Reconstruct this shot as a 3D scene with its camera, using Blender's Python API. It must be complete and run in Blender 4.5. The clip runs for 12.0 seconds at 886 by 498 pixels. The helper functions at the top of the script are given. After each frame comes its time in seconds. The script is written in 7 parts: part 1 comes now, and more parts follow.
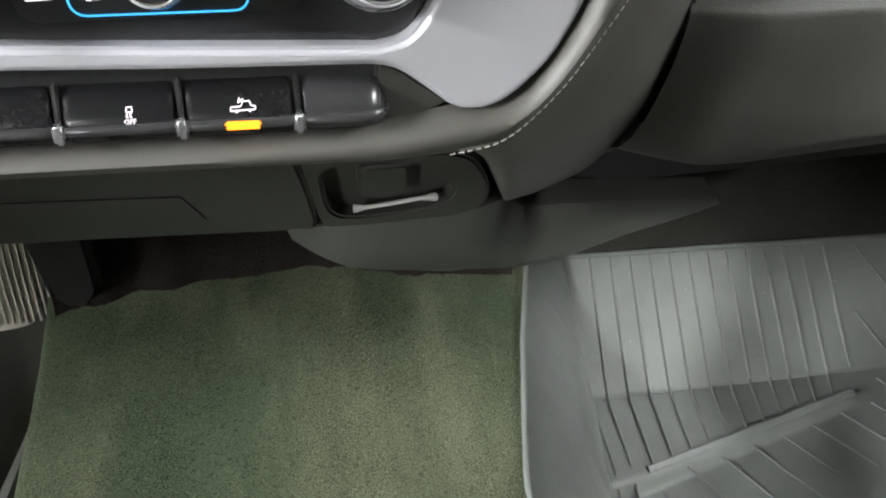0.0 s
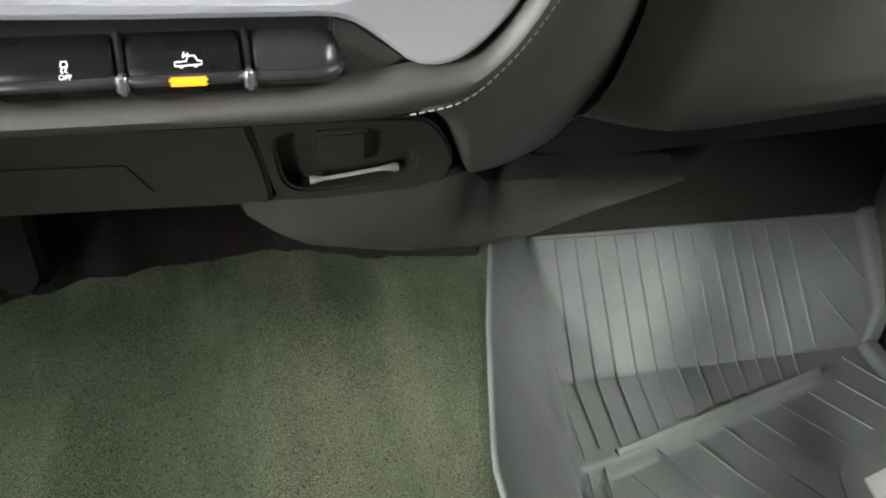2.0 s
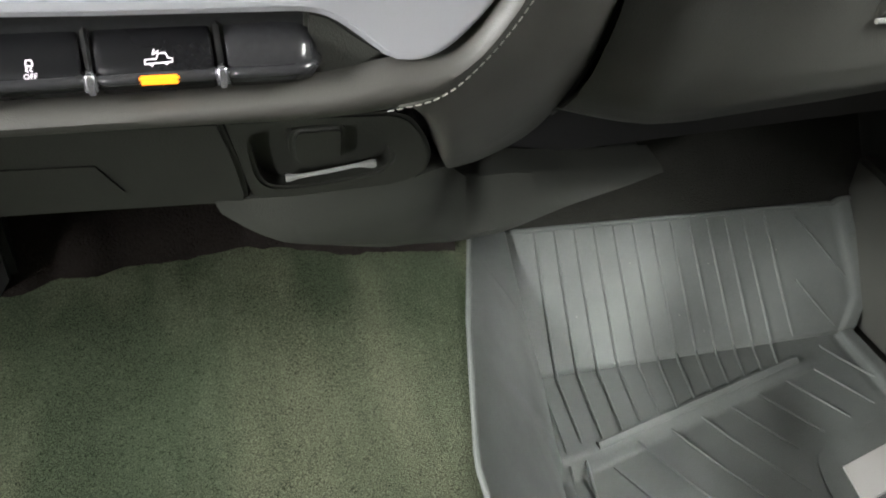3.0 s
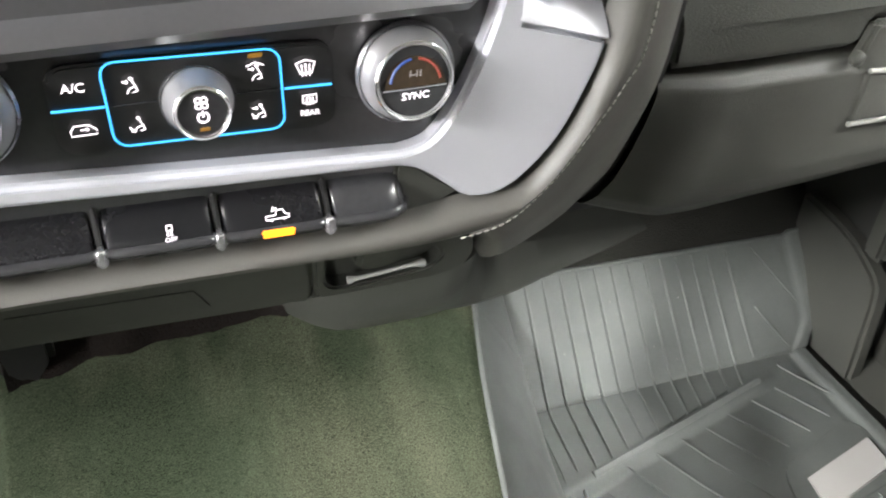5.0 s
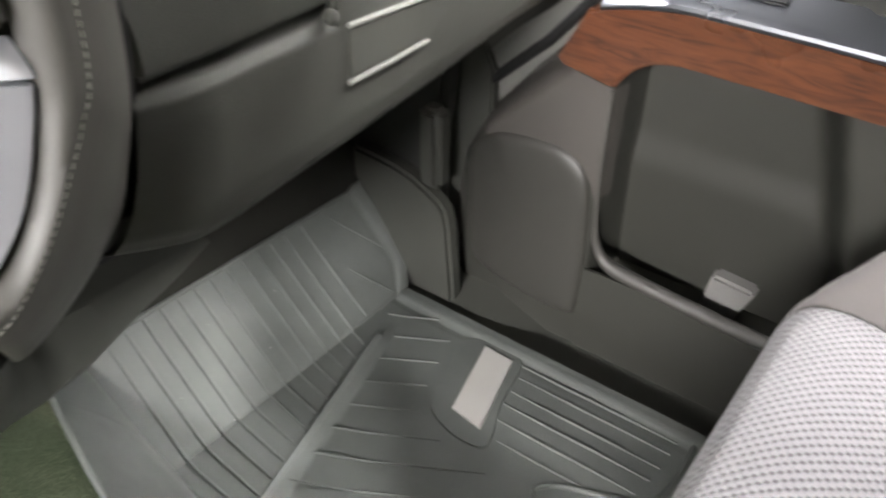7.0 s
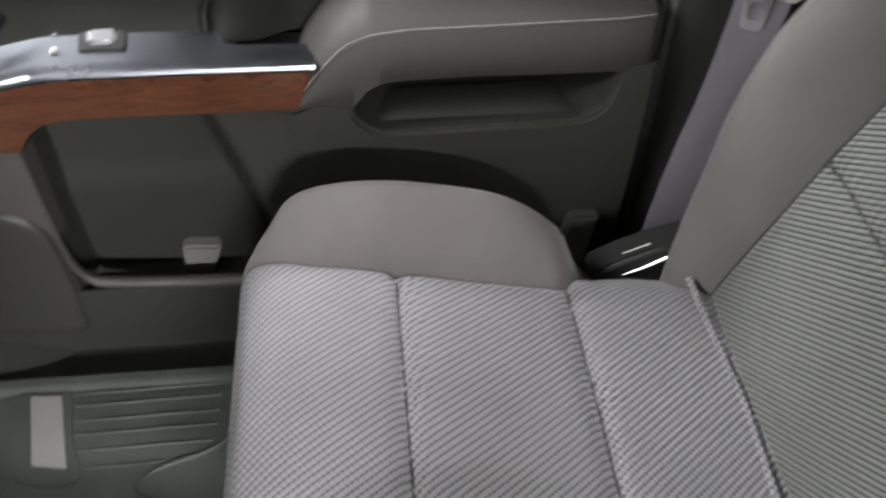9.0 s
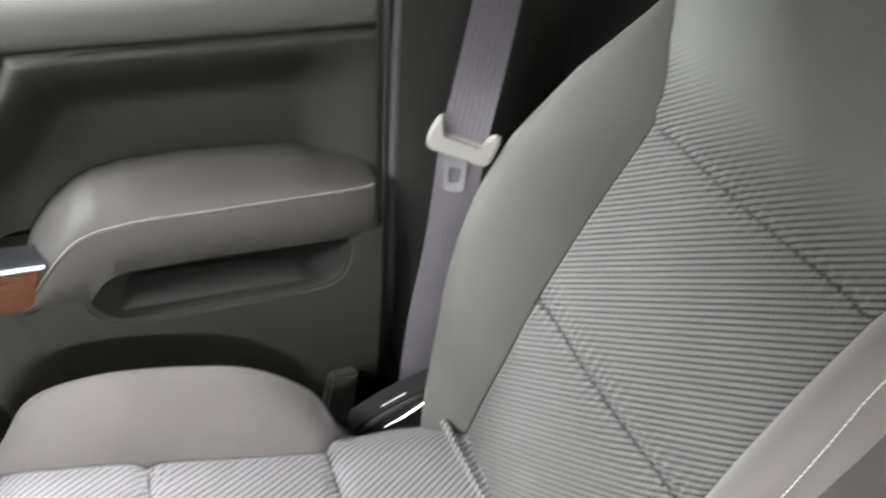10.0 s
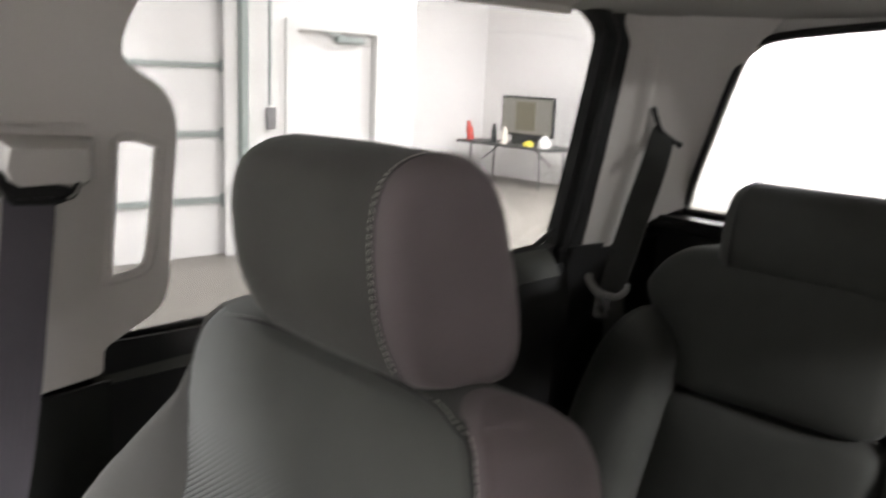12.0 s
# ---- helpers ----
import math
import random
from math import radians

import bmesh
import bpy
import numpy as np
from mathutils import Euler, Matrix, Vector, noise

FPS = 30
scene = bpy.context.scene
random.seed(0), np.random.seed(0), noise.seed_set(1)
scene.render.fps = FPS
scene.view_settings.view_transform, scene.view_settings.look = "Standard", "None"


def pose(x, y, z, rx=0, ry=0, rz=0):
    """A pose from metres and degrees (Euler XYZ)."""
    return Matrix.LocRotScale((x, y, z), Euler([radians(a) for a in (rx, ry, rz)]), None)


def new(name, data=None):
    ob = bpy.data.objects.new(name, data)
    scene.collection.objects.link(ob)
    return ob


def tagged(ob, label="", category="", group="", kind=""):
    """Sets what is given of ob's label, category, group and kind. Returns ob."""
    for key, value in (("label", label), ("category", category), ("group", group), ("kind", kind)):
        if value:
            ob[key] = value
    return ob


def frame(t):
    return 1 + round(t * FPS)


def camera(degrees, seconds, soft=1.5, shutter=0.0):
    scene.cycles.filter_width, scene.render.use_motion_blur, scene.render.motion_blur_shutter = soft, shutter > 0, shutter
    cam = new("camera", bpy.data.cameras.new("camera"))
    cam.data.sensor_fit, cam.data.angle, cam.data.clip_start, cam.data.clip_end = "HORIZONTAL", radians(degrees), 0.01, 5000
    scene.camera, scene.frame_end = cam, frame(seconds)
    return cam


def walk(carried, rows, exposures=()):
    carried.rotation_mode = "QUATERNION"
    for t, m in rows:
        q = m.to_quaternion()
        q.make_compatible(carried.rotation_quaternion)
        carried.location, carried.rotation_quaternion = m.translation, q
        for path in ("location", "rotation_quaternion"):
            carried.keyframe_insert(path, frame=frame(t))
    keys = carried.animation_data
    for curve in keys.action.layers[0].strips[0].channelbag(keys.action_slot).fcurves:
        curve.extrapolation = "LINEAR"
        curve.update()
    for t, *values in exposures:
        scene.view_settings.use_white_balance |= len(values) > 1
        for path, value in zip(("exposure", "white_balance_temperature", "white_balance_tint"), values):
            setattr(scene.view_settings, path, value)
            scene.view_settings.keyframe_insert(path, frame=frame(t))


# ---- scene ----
cam = camera(54.46, 12.0, soft=2.0, shutter=0.4)
PATH = [
    (0, pose(0.0584, -0.4158, 0.6777, 53.32, 0.10, -10.96)),
    (0.5, pose(0.0589, -0.4147, 0.6769, 52.71, -0.22, -10.73)),
    (1, pose(0.0557, -0.4166, 0.6751, 52.86, -0.50, -11.52)),
    (1.5, pose(0.0623, -0.4132, 0.6576, 53.18, -0.42, -12.40)),
    (2, pose(0.0599, -0.4092, 0.6521, 53.35, -0.67, -13.48)),
    (2.5, pose(0.0619, -0.4065, 0.6501, 53.08, -0.92, -14.38)),
    (4.3, pose(0.0223, -0.3815, 0.6860, 52.65, -1.24, -17.28)),
    (4.5, pose(0.0098, -0.3793, 0.7080, 52.72, -1.40, -17.75)),
    (5, pose(-0.0163, -0.3902, 0.7350, 52.44, -2.04, -20.76)),
    (5.5, pose(-0.0035, -0.3829, 0.7411, 52.36, -1.86, -26.03)),
    (6, pose(0.0070, -0.3840, 0.7424, 52.20, -1.00, -35.67)),
    (6.5, pose(0.0171, -0.3732, 0.7401, 52.12, -0.86, -45.15)),
    (7, pose(0.0493, -0.3629, 0.7212, 51.92, -0.43, -53.86)),
    (7.2, pose(0.0624, -0.3691, 0.7130, 50.91, -0.09, -57.88)),
    (8.8, pose(0.0162, -0.4214, 0.9276, 42.47, -0.70, -91.29)),
    (9, pose(0.0083, -0.4306, 0.9399, 43.22, -0.71, -95.55)),
    (9.5, pose(-0.0075, -0.4805, 0.9640, 48.88, -2.01, -102.53)),
    (10, pose(-0.0299, -0.4997, 0.9805, 53.79, -3.17, -109.57)),
    (10.5, pose(-0.0470, -0.5618, 0.9879, 62.56, -2.92, -115.68)),
    (11, pose(-0.0544, -0.5880, 0.9906, 69.75, -2.67, -120.75)),
    (11.5, pose(-0.0515, -0.5834, 0.9989, 73.80, -2.39, -125.63)),
    (11.6, pose(-0.0608, -0.5818, 1.0035, 74.59, -2.92, -126.95)),
    (12, pose(-0.1437, -0.6170, 1.0285, 78.61, -2.40, -131.83)),
]
walk(cam, PATH, [(0.0, 0.98, 6600, 10), (1.0, 0.98, 6600, 10), (1.5, 0.85, 6650, 10), (2.5, 0.85, 6650, 10), (5.0, 1.34, 6700, 12), (5.5, 1.38, 6750, 13), (6.0, 1.16, 6750, 13), (7.2, 1.0, 6800, 14), (8.8, 0.08, 6600, 12), (9.0, 0.14, 6600, 12), (9.5, 0.64, 6550, 11), (10.0, 0.92, 6600, 11), (10.5, 0.76, 6600, 12), (11.0, 0.36, 6650, 14), (11.5, 0.22, 6700, 15), (12.0, 0.03, 6700, 15)])

# ---- light ----
world = bpy.data.worlds.new("world")
scene.world = world
world.use_nodes = True
wn = world.node_tree.nodes["Background"]
wn.inputs["Color"].default_value = (0.9, 0.95, 1.0, 1)
wn.inputs["Strength"].default_value = 0.1
# unseen overhead lamps, added and tuned one by one to light the cab
LAMPS = [(2.6, -6.0, 650, 0.8, 2.6), (2.35, -2.3, 300, 0.3, 1.3), (1.75, -0.75, 45, 0.3, 1.3), (4.2, -1.2, 300, 0.3, 2.6), (-4.2, -6.3, 3900, 0.8, 2.6), (-6.6, -1.6, 2100, 0.8, 2.6), (2.6, 3.2, 650, 0.8, 2.6), (0.2, 2.1, 340, 0.8, 2.6), (-1.6, 3.8, 480, 0.8, 2.6), (5.6, -9.0, 2600, 0.8, 2.6)]
for lx, ly, watts, wide, long in LAMPS:
    ld = bpy.data.lights.new("added_lamp", "AREA")
    ld.shape, ld.size, ld.size_y, ld.energy = "RECTANGLE", wide, long, watts
    ld.color = (0.96, 0.985, 1.0)
    lo = new("added_lamp", ld)
    lo.matrix_world = pose(lx, ly, 3.3)

# ---- tools ----
SEAT_X = 0.438


def base_of(ob):
    return Matrix.Identity(4) if ob.parent else ob.matrix_basis


def part(name, bm, mat, parent=None, label="", sharp=38, recalc=True):
    """One mesh object, under a thing or a part."""
    if recalc:
        bmesh.ops.recalc_face_normals(bm, faces=bm.faces)
    me = bpy.data.meshes.new(name)
    bm.to_mesh(me)
    bm.free()
    for m in (mat if isinstance(mat, (list, tuple)) else [mat]):
        me.materials.append(m)
    me.polygons.foreach_set("use_smooth", [True] * len(me.polygons))
    me.set_sharp_from_angle(angle=radians(sharp))
    ob = new(name, me)
    if parent is not None:
        ob.parent = parent
        ob.matrix_parent_inverse = base_of(parent).inverted()
    if label:
        tagged(ob, label)
    return ob


def thing(name, at, label, category, group="", kind=""):
    ob = new(name)
    ob.empty_display_size = 0.05
    ob.matrix_basis = pose(*at)
    return tagged(ob, label, category, group, kind)


def to3(ax, u, v, d):
    return {"y": (u, d, v), "x": (d, u, v), "z": (u, v, d)}[ax]


def curve_pts(pts, n=6, closed=False):
    """A smooth line through the points (Catmull-Rom)."""
    pts = [Vector(p) for p in pts]
    out, m = [], len(pts)
    for i in range(m if closed else m - 1):
        if closed:
            p0, p1, p2, p3 = (pts[(i + k) % m] for k in (-1, 0, 1, 2))
        else:
            p0, p1, p2, p3 = pts[max(i - 1, 0)], pts[i], pts[i + 1], pts[min(i + 2, m - 1)]
        for k in range(n):
            t = k / n
            out.append(0.5 * (2 * p1 + (p2 - p0) * t + (2 * p0 - 5 * p1 + 4 * p2 - p3) * t * t + (3 * p1 - p0 - 3 * p2 + p3) * t ** 3))
    if not closed:
        out.append(pts[-1])
    return out


def rrect(cx, cy, w, h, r, n=5):
    out = []
    for sx, sy, a0 in ((1, 1, 0), (-1, 1, 90), (-1, -1, 180), (1, -1, 270)):
        for k in range(n + 1):
            a = radians(a0 + 90 * k / n)
            out.append((cx + sx * (w / 2 - r) + r * math.cos(a), cy + sy * (h / 2 - r) + r * math.sin(a)))
    return out


def plate(poly, ax, d0, d1, bev=0.0, seg=2, holes=(), bm=None):
    """A flat outline given thickness from d0 to d1 along an axis, with holes through it and rounded rims."""
    own = bmesh.new()
    loops = [poly, *holes]
    edges = []
    for loop in loops:
        vs = [own.verts.new(to3(ax, p[0], p[1], d0)) for p in loop]
        edges += [own.edges.new((vs[i], vs[(i + 1) % len(vs)])) for i in range(len(vs))]
    if holes:
        bmesh.ops.triangle_fill(own, use_beauty=True, edges=edges)
    else:
        own.faces.new([e.verts[0] for e in edges])
    ext = bmesh.ops.extrude_face_region(own, geom=own.faces[:])
    off = Vector(to3(ax, 0, 0, d1 - d0))
    bmesh.ops.translate(own, verts=[g for g in ext["geom"] if isinstance(g, bmesh.types.BMVert)], vec=off)
    bmesh.ops.recalc_face_normals(own, faces=own.faces)
    if bev > 0:
        sharp = [e for e in own.edges if len(e.link_faces) == 2 and e.calc_face_angle(0) > radians(50)]
        bmesh.ops.bevel(own, geom=sharp, offset=bev, segments=seg, affect="EDGES", clamp_overlap=True)
    return joined(bm, own)


def joined(bm, own):
    if bm is None:
        return own
    me = bpy.data.meshes.new("tmp")
    own.to_mesh(me)
    own.free()
    bm.from_mesh(me)
    bpy.data.meshes.remove(me)
    return bm


def box(at, size, bev=0.004, seg=2, turn=(0, 0, 0), bm=None):
    own = bmesh.new()
    bmesh.ops.create_cube(own, size=1.0)
    bmesh.ops.scale(own, vec=size, verts=own.verts)
    if bev:
        bmesh.ops.bevel(own, geom=own.edges[:], offset=min(bev, min(size) * 0.49), segments=seg, affect="EDGES")
    own.transform(pose(*at, *turn))
    return joined(bm, own)


def loft(rings, closed=True, caps=True, bm=None):
    own = bmesh.new()
    rows = [[own.verts.new(p) for p in ring] for ring in rings]
    n = len(rows[0])
    for a, b in zip(rows, rows[1:]):
        for i in range(n if closed else n - 1):
            own.faces.new((a[i], a[(i + 1) % n], b[(i + 1) % n], b[i]))
    if caps and closed:
        own.faces.new(rows[0][::-1])
        own.faces.new(rows[-1])
    return joined(bm, own)


def tube(path, r, n=8, closed=False, flat=1.0, bm=None):
    """A round bar along a line; r one radius, or one for each point."""
    path = [Vector(p) for p in path]
    m = len(path)
    rs = r if isinstance(r, (list, tuple)) else [r] * m
    rings, side = [], None
    for i, p in enumerate(path):
        a = path[(i - 1) % m] if closed or i else path[0]
        b = path[(i + 1) % m] if closed or i < m - 1 else path[-1]
        t = (b - a).normalized()
        if side is None:
            side = t.orthogonal().normalized()
        side = (side - t * side.dot(t)).normalized()
        up = t.cross(side)
        rings.append([p + (side * math.cos(2 * math.pi * k / n) + up * math.sin(2 * math.pi * k / n) * flat) * rs[i] for k in range(n)])
    if closed:
        rings.append(rings[0])
        return loft(rings, caps=False, bm=bm)
    return loft(rings, bm=bm)


def lathe(at, axis, prof, n=40, bm=None):
    """A turned body: prof is a list of (radius, distance along the axis)."""
    axis = Vector(axis).normalized()
    s = axis.orthogonal().normalized()
    u = axis.cross(s)
    at = Vector(at)
    return loft([[at + axis * d + (s * math.cos(2 * math.pi * k / n) + u * math.sin(2 * math.pi * k / n)) * max(r, 1e-5) for k in range(n)] for r, d in prof], bm=bm)


def sheet(f, us, vs, thick=0.0, bm=None):
    """A surface of points f(u, v)."""
    own = bmesh.new()
    g = [[own.verts.new(f(u, v)) for v in vs] for u in us]
    for a, b in zip(g, g[1:]):
        for i in range(len(vs) - 1):
            own.faces.new((a[i], b[i], b[i + 1], a[i + 1]))
    if thick:
        bmesh.ops.recalc_face_normals(own, faces=own.faces)
        bmesh.ops.solidify(own, geom=own.faces[:], thickness=thick)
    return joined(bm, own)


def strap(path, wides, thick=0.0014, bm=None):
    """A flat band along a line; wides gives half its width at each point as a vector."""
    path = [Vector(p) for p in path]
    rings = []
    for i, p in enumerate(path):
        t = (path[min(i + 1, len(path) - 1)] - path[max(i - 1, 0)]).normalized()
        w = Vector(wides[i])
        nrm = t.cross(w).normalized() * thick / 2
        rings.append([p - w - nrm, p - w * 0.4 - nrm, p + w * 0.4 - nrm, p + w - nrm, p + w + nrm, p + w * 0.4 + nrm, p - w * 0.4 + nrm, p - w + nrm])
    return loft(rings, bm=bm)


def stitches(line, step=0.007, length=0.0045, r=0.0006, bm=None):
    """Short raised thread ends along a line."""
    pts = [Vector(p) for p in line]
    own = bmesh.new()
    want, run = 0.0, 0.0
    for a, b in zip(pts, pts[1:]):
        d = (b - a).length
        while want <= run + d and d > 0:
            p = a.lerp(b, (want - run) / d)
            t = (b - a).normalized()
            tube([p - t * length / 2, p - t * length * 0.3, p + t * length * 0.3, p + t * length / 2], [r * 0.4, r, r, r * 0.4], n=6, bm=own)
            want += step
        run += d
    return joined(bm, own)


def word(text, at, size, turn, mat, parent, name="lettering"):
    fc = bpy.data.curves.new("tmp", "FONT")
    fc.body, fc.size, fc.extrude, fc.align_x, fc.align_y = text, size, 0.0001, "CENTER", "CENTER"
    fc.resolution_u = 3
    tmp = bpy.data.objects.new("tmp", fc)
    scene.collection.objects.link(tmp)
    dg = bpy.context.evaluated_depsgraph_get()
    me = bpy.data.meshes.new_from_object(tmp.evaluated_get(dg))
    me.transform(pose(*at, *turn))
    bpy.data.objects.remove(tmp)
    bpy.data.curves.remove(fc)
    me.materials.clear()
    me.materials.append(mat)
    ob = new(name, me)
    ob.parent = parent
    ob.matrix_parent_inverse = base_of(parent).inverted()
    return ob


def lerp(x, xs, ys):
    return float(np.interp(x, xs, ys))


def smooth01(t):
    t = min(max(t, 0.0), 1.0)
    return t * t * (3 - 2 * t)


def bump_at(v, c, w):
    return math.exp(-((v - c) / w) ** 2)


def span(a, b, n):
    return [a + (b - a) * i / (n - 1) for i in range(n)]

# ---- materials ----
def material(name, color, rough=0.5, metal=0.0, grain=400, bump=0.15, vary=0.12, big=9, spec=0.5, second=None, depth=0.0006, sheen=0.0, coat=0.0, contrast=0.25, blot=0.5):
    """A surface with fine grain, large uneven patches and slight changes of gloss."""
    m = bpy.data.materials.new(name)
    m.use_nodes = True
    nt = m.node_tree
    n, l = nt.nodes, nt.links
    b = n["Principled BSDF"]
    co = n.new("ShaderNodeTexCoord")
    fine, large = n.new("ShaderNodeTexNoise"), n.new("ShaderNodeTexNoise")
    fine.inputs["Scale"].default_value, fine.inputs["Detail"].default_value = grain, 3
    large.inputs["Scale"].default_value, large.inputs["Detail"].default_value = big, 4
    l.new(co.outputs["Object"], fine.inputs["Vector"])
    l.new(co.outputs["Object"], large.inputs["Vector"])
    c2 = second or [c * (1 - vary) for c in color]
    mix = n.new("ShaderNodeMix")
    mix.data_type = "RGBA"
    mix.inputs["A"].default_value, mix.inputs["B"].default_value = (*[min(c * (1 + vary), 1) for c in color], 1), (*c2, 1)
    add = n.new("ShaderNodeMath")
    add.operation = "MULTIPLY_ADD"
    add.inputs[1].default_value, add.inputs[2].default_value = 1 - blot, 0.0
    half = n.new("ShaderNodeMath")
    half.operation = "MULTIPLY_ADD"
    half.inputs[1].default_value = blot
    l.new(fine.outputs["Fac"], add.inputs[0])
    l.new(large.outputs["Fac"], half.inputs[0])
    l.new(add.outputs[0], half.inputs[2])
    st = n.new("ShaderNodeMapRange")
    st.inputs["From Min"].default_value, st.inputs["From Max"].default_value = 0.5 - contrast, 0.5 + contrast
    l.new(half.outputs[0], st.inputs["Value"])
    l.new(st.outputs["Result"], mix.inputs["Factor"])
    l.new(mix.outputs["Result"], b.inputs["Base Color"])
    rr = n.new("ShaderNodeMapRange")
    rr.inputs["From Min"].default_value, rr.inputs["From Max"].default_value = 0.3, 0.7
    rr.inputs["To Min"].default_value, rr.inputs["To Max"].default_value = max(rough - 0.08, 0.03), min(rough + 0.08, 1)
    l.new(large.outputs["Fac"], rr.inputs["Value"])
    l.new(rr.outputs["Result"], b.inputs["Roughness"])
    b.inputs["Metallic"].default_value = metal
    b.inputs["Specular IOR Level"].default_value = spec
    if sheen:
        b.inputs["Sheen Weight"].default_value, b.inputs["Sheen Roughness"].default_value = sheen, 0.4
    if coat:
        b.inputs["Coat Weight"].default_value, b.inputs["Coat Roughness"].default_value = coat, 0.08
    if bump:
        bp = n.new("ShaderNodeBump")
        bp.inputs["Strength"].default_value, bp.inputs["Distance"].default_value = bump, depth
        l.new(fine.outputs["Fac"], bp.inputs["Height"])
        l.new(bp.outputs["Normal"], b.inputs["Normal"])
    return m


def glowing(name, color, power):
    m = bpy.data.materials.new(name)
    m.use_nodes = True
    b = m.node_tree.nodes["Principled BSDF"]
    b.inputs["Base Color"].default_value = (*[c * 0.04 for c in color], 1)
    b.inputs["Emission Color"].default_value, b.inputs["Emission Strength"].default_value = (*color, 1), power
    return m


def leather_grain(m, scale, strength, depth=0.0008):
    """Pebbled grain as on moulded vinyl."""
    nt = m.node_tree
    n, l = nt.nodes, nt.links
    v = n.new("ShaderNodeTexVoronoi")
    v.inputs["Scale"].default_value = scale
    co = n.new("ShaderNodeTexCoord")
    l.new(co.outputs["Object"], v.inputs["Vector"])
    bp = n.new("ShaderNodeBump")
    bp.inputs["Strength"].default_value, bp.inputs["Distance"].default_value = strength, depth
    l.new(v.outputs["Distance"], bp.inputs["Height"])
    b = n["Principled BSDF"]
    old = b.inputs["Normal"].links
    if old:
        l.new(old[0].from_socket, bp.inputs["Normal"])
    l.new(bp.outputs["Normal"], b.inputs["Normal"])
    return m


def ribbed_cloth(name, color, dark, along, across, period=0.0062, fade=None, dots=0.4, gap=(0.1, 0.7), relief=0.0015):
    """Woven cloth with raised ribs set slantwise; along and across are the two directions in the cloth."""
    m = material(name, color, 0.85, 0, 900, 0.35, 0.1, 14, 0.25, sheen=0.15)
    nt = m.node_tree
    n, l = nt.nodes, nt.links
    b = n["Principled BSDF"]
    co = n.new("ShaderNodeTexCoord")

    def wave(direction, length):
        d = n.new("ShaderNodeVectorMath")
        d.operation = "DOT_PRODUCT"
        d.inputs[1].default_value = Vector(direction).normalized() * (2 * math.pi / length)
        l.new(co.outputs["Object"], d.inputs[0])
        s = n.new("ShaderNodeMath")
        s.operation = "SINE"
        l.new(d.outputs["Value"], s.inputs[0])
        k = n.new("ShaderNodeMath")
        k.operation = "MULTIPLY_ADD"
        k.inputs[1].default_value, k.inputs[2].default_value = 0.5, 0.5
        l.new(s.outputs[0], k.inputs[0])
        return k.outputs[0]

    rib, thread = wave(across, period), wave(along, period * 0.8)
    sharp = n.new("ShaderNodeMath")
    sharp.operation = "POWER"
    sharp.inputs[1].default_value = 0.7
    l.new(rib, sharp.inputs[0])
    h = n.new("ShaderNodeMath")
    h.operation = "MULTIPLY_ADD"
    h.inputs[1].default_value = dots
    l.new(thread, h.inputs[0])
    l.new(sharp.outputs[0], h.inputs[2])
    height = h.outputs[0]
    if fade:
        sep = n.new("ShaderNodeSeparateXYZ")
        l.new(co.outputs["Object"], sep.inputs[0])
        mr = n.new("ShaderNodeMapRange")
        mr.interpolation_type = "SMOOTHSTEP"
        mr.inputs["From Min"].default_value, mr.inputs["From Max"].default_value = fade
        mr.inputs["To Min"].default_value, mr.inputs["To Max"].default_value = 1.0, 0.0
        l.new(sep.outputs["Z"], mr.inputs["Value"])
        inv = n.new("ShaderNodeMath")
        inv.operation = "MULTIPLY"
        l.new(mr.outputs["Result"], inv.inputs[0])
        one = n.new("ShaderNodeMath")
        one.operation = "SUBTRACT"
        one.inputs[1].default_value = 1.0
        l.new(height, one.inputs[0])
        l.new(one.outputs[0], inv.inputs[1])
        back = n.new("ShaderNodeMath")
        back.operation = "ADD"
        back.inputs[1].default_value = 1.0
        l.new(inv.outputs[0], back.inputs[0])
        height = back.outputs[0]
    mix = n.new("ShaderNodeMix")
    mix.data_type = "RGBA"
    mix.inputs["A"].default_value = (*dark, 1)
    ramp = n.new("ShaderNodeMapRange")
    ramp.inputs["From Min"].default_value, ramp.inputs["From Max"].default_value = gap
    l.new(height, ramp.inputs["Value"])
    l.new(ramp.outputs["Result"], mix.inputs["Factor"])
    l.new(b.inputs["Base Color"].links[0].from_socket, mix.inputs["B"])
    l.new(mix.outputs["Result"], b.inputs["Base Color"])
    bp = n.new("ShaderNodeBump")
    bp.inputs["Strength"].default_value, bp.inputs["Distance"].default_value = 0.8, relief
    l.new(height, bp.inputs["Height"])
    l.new(b.inputs["Normal"].links[0].from_socket, bp.inputs["Normal"])
    l.new(bp.outputs["Normal"], b.inputs["Normal"])
    return m


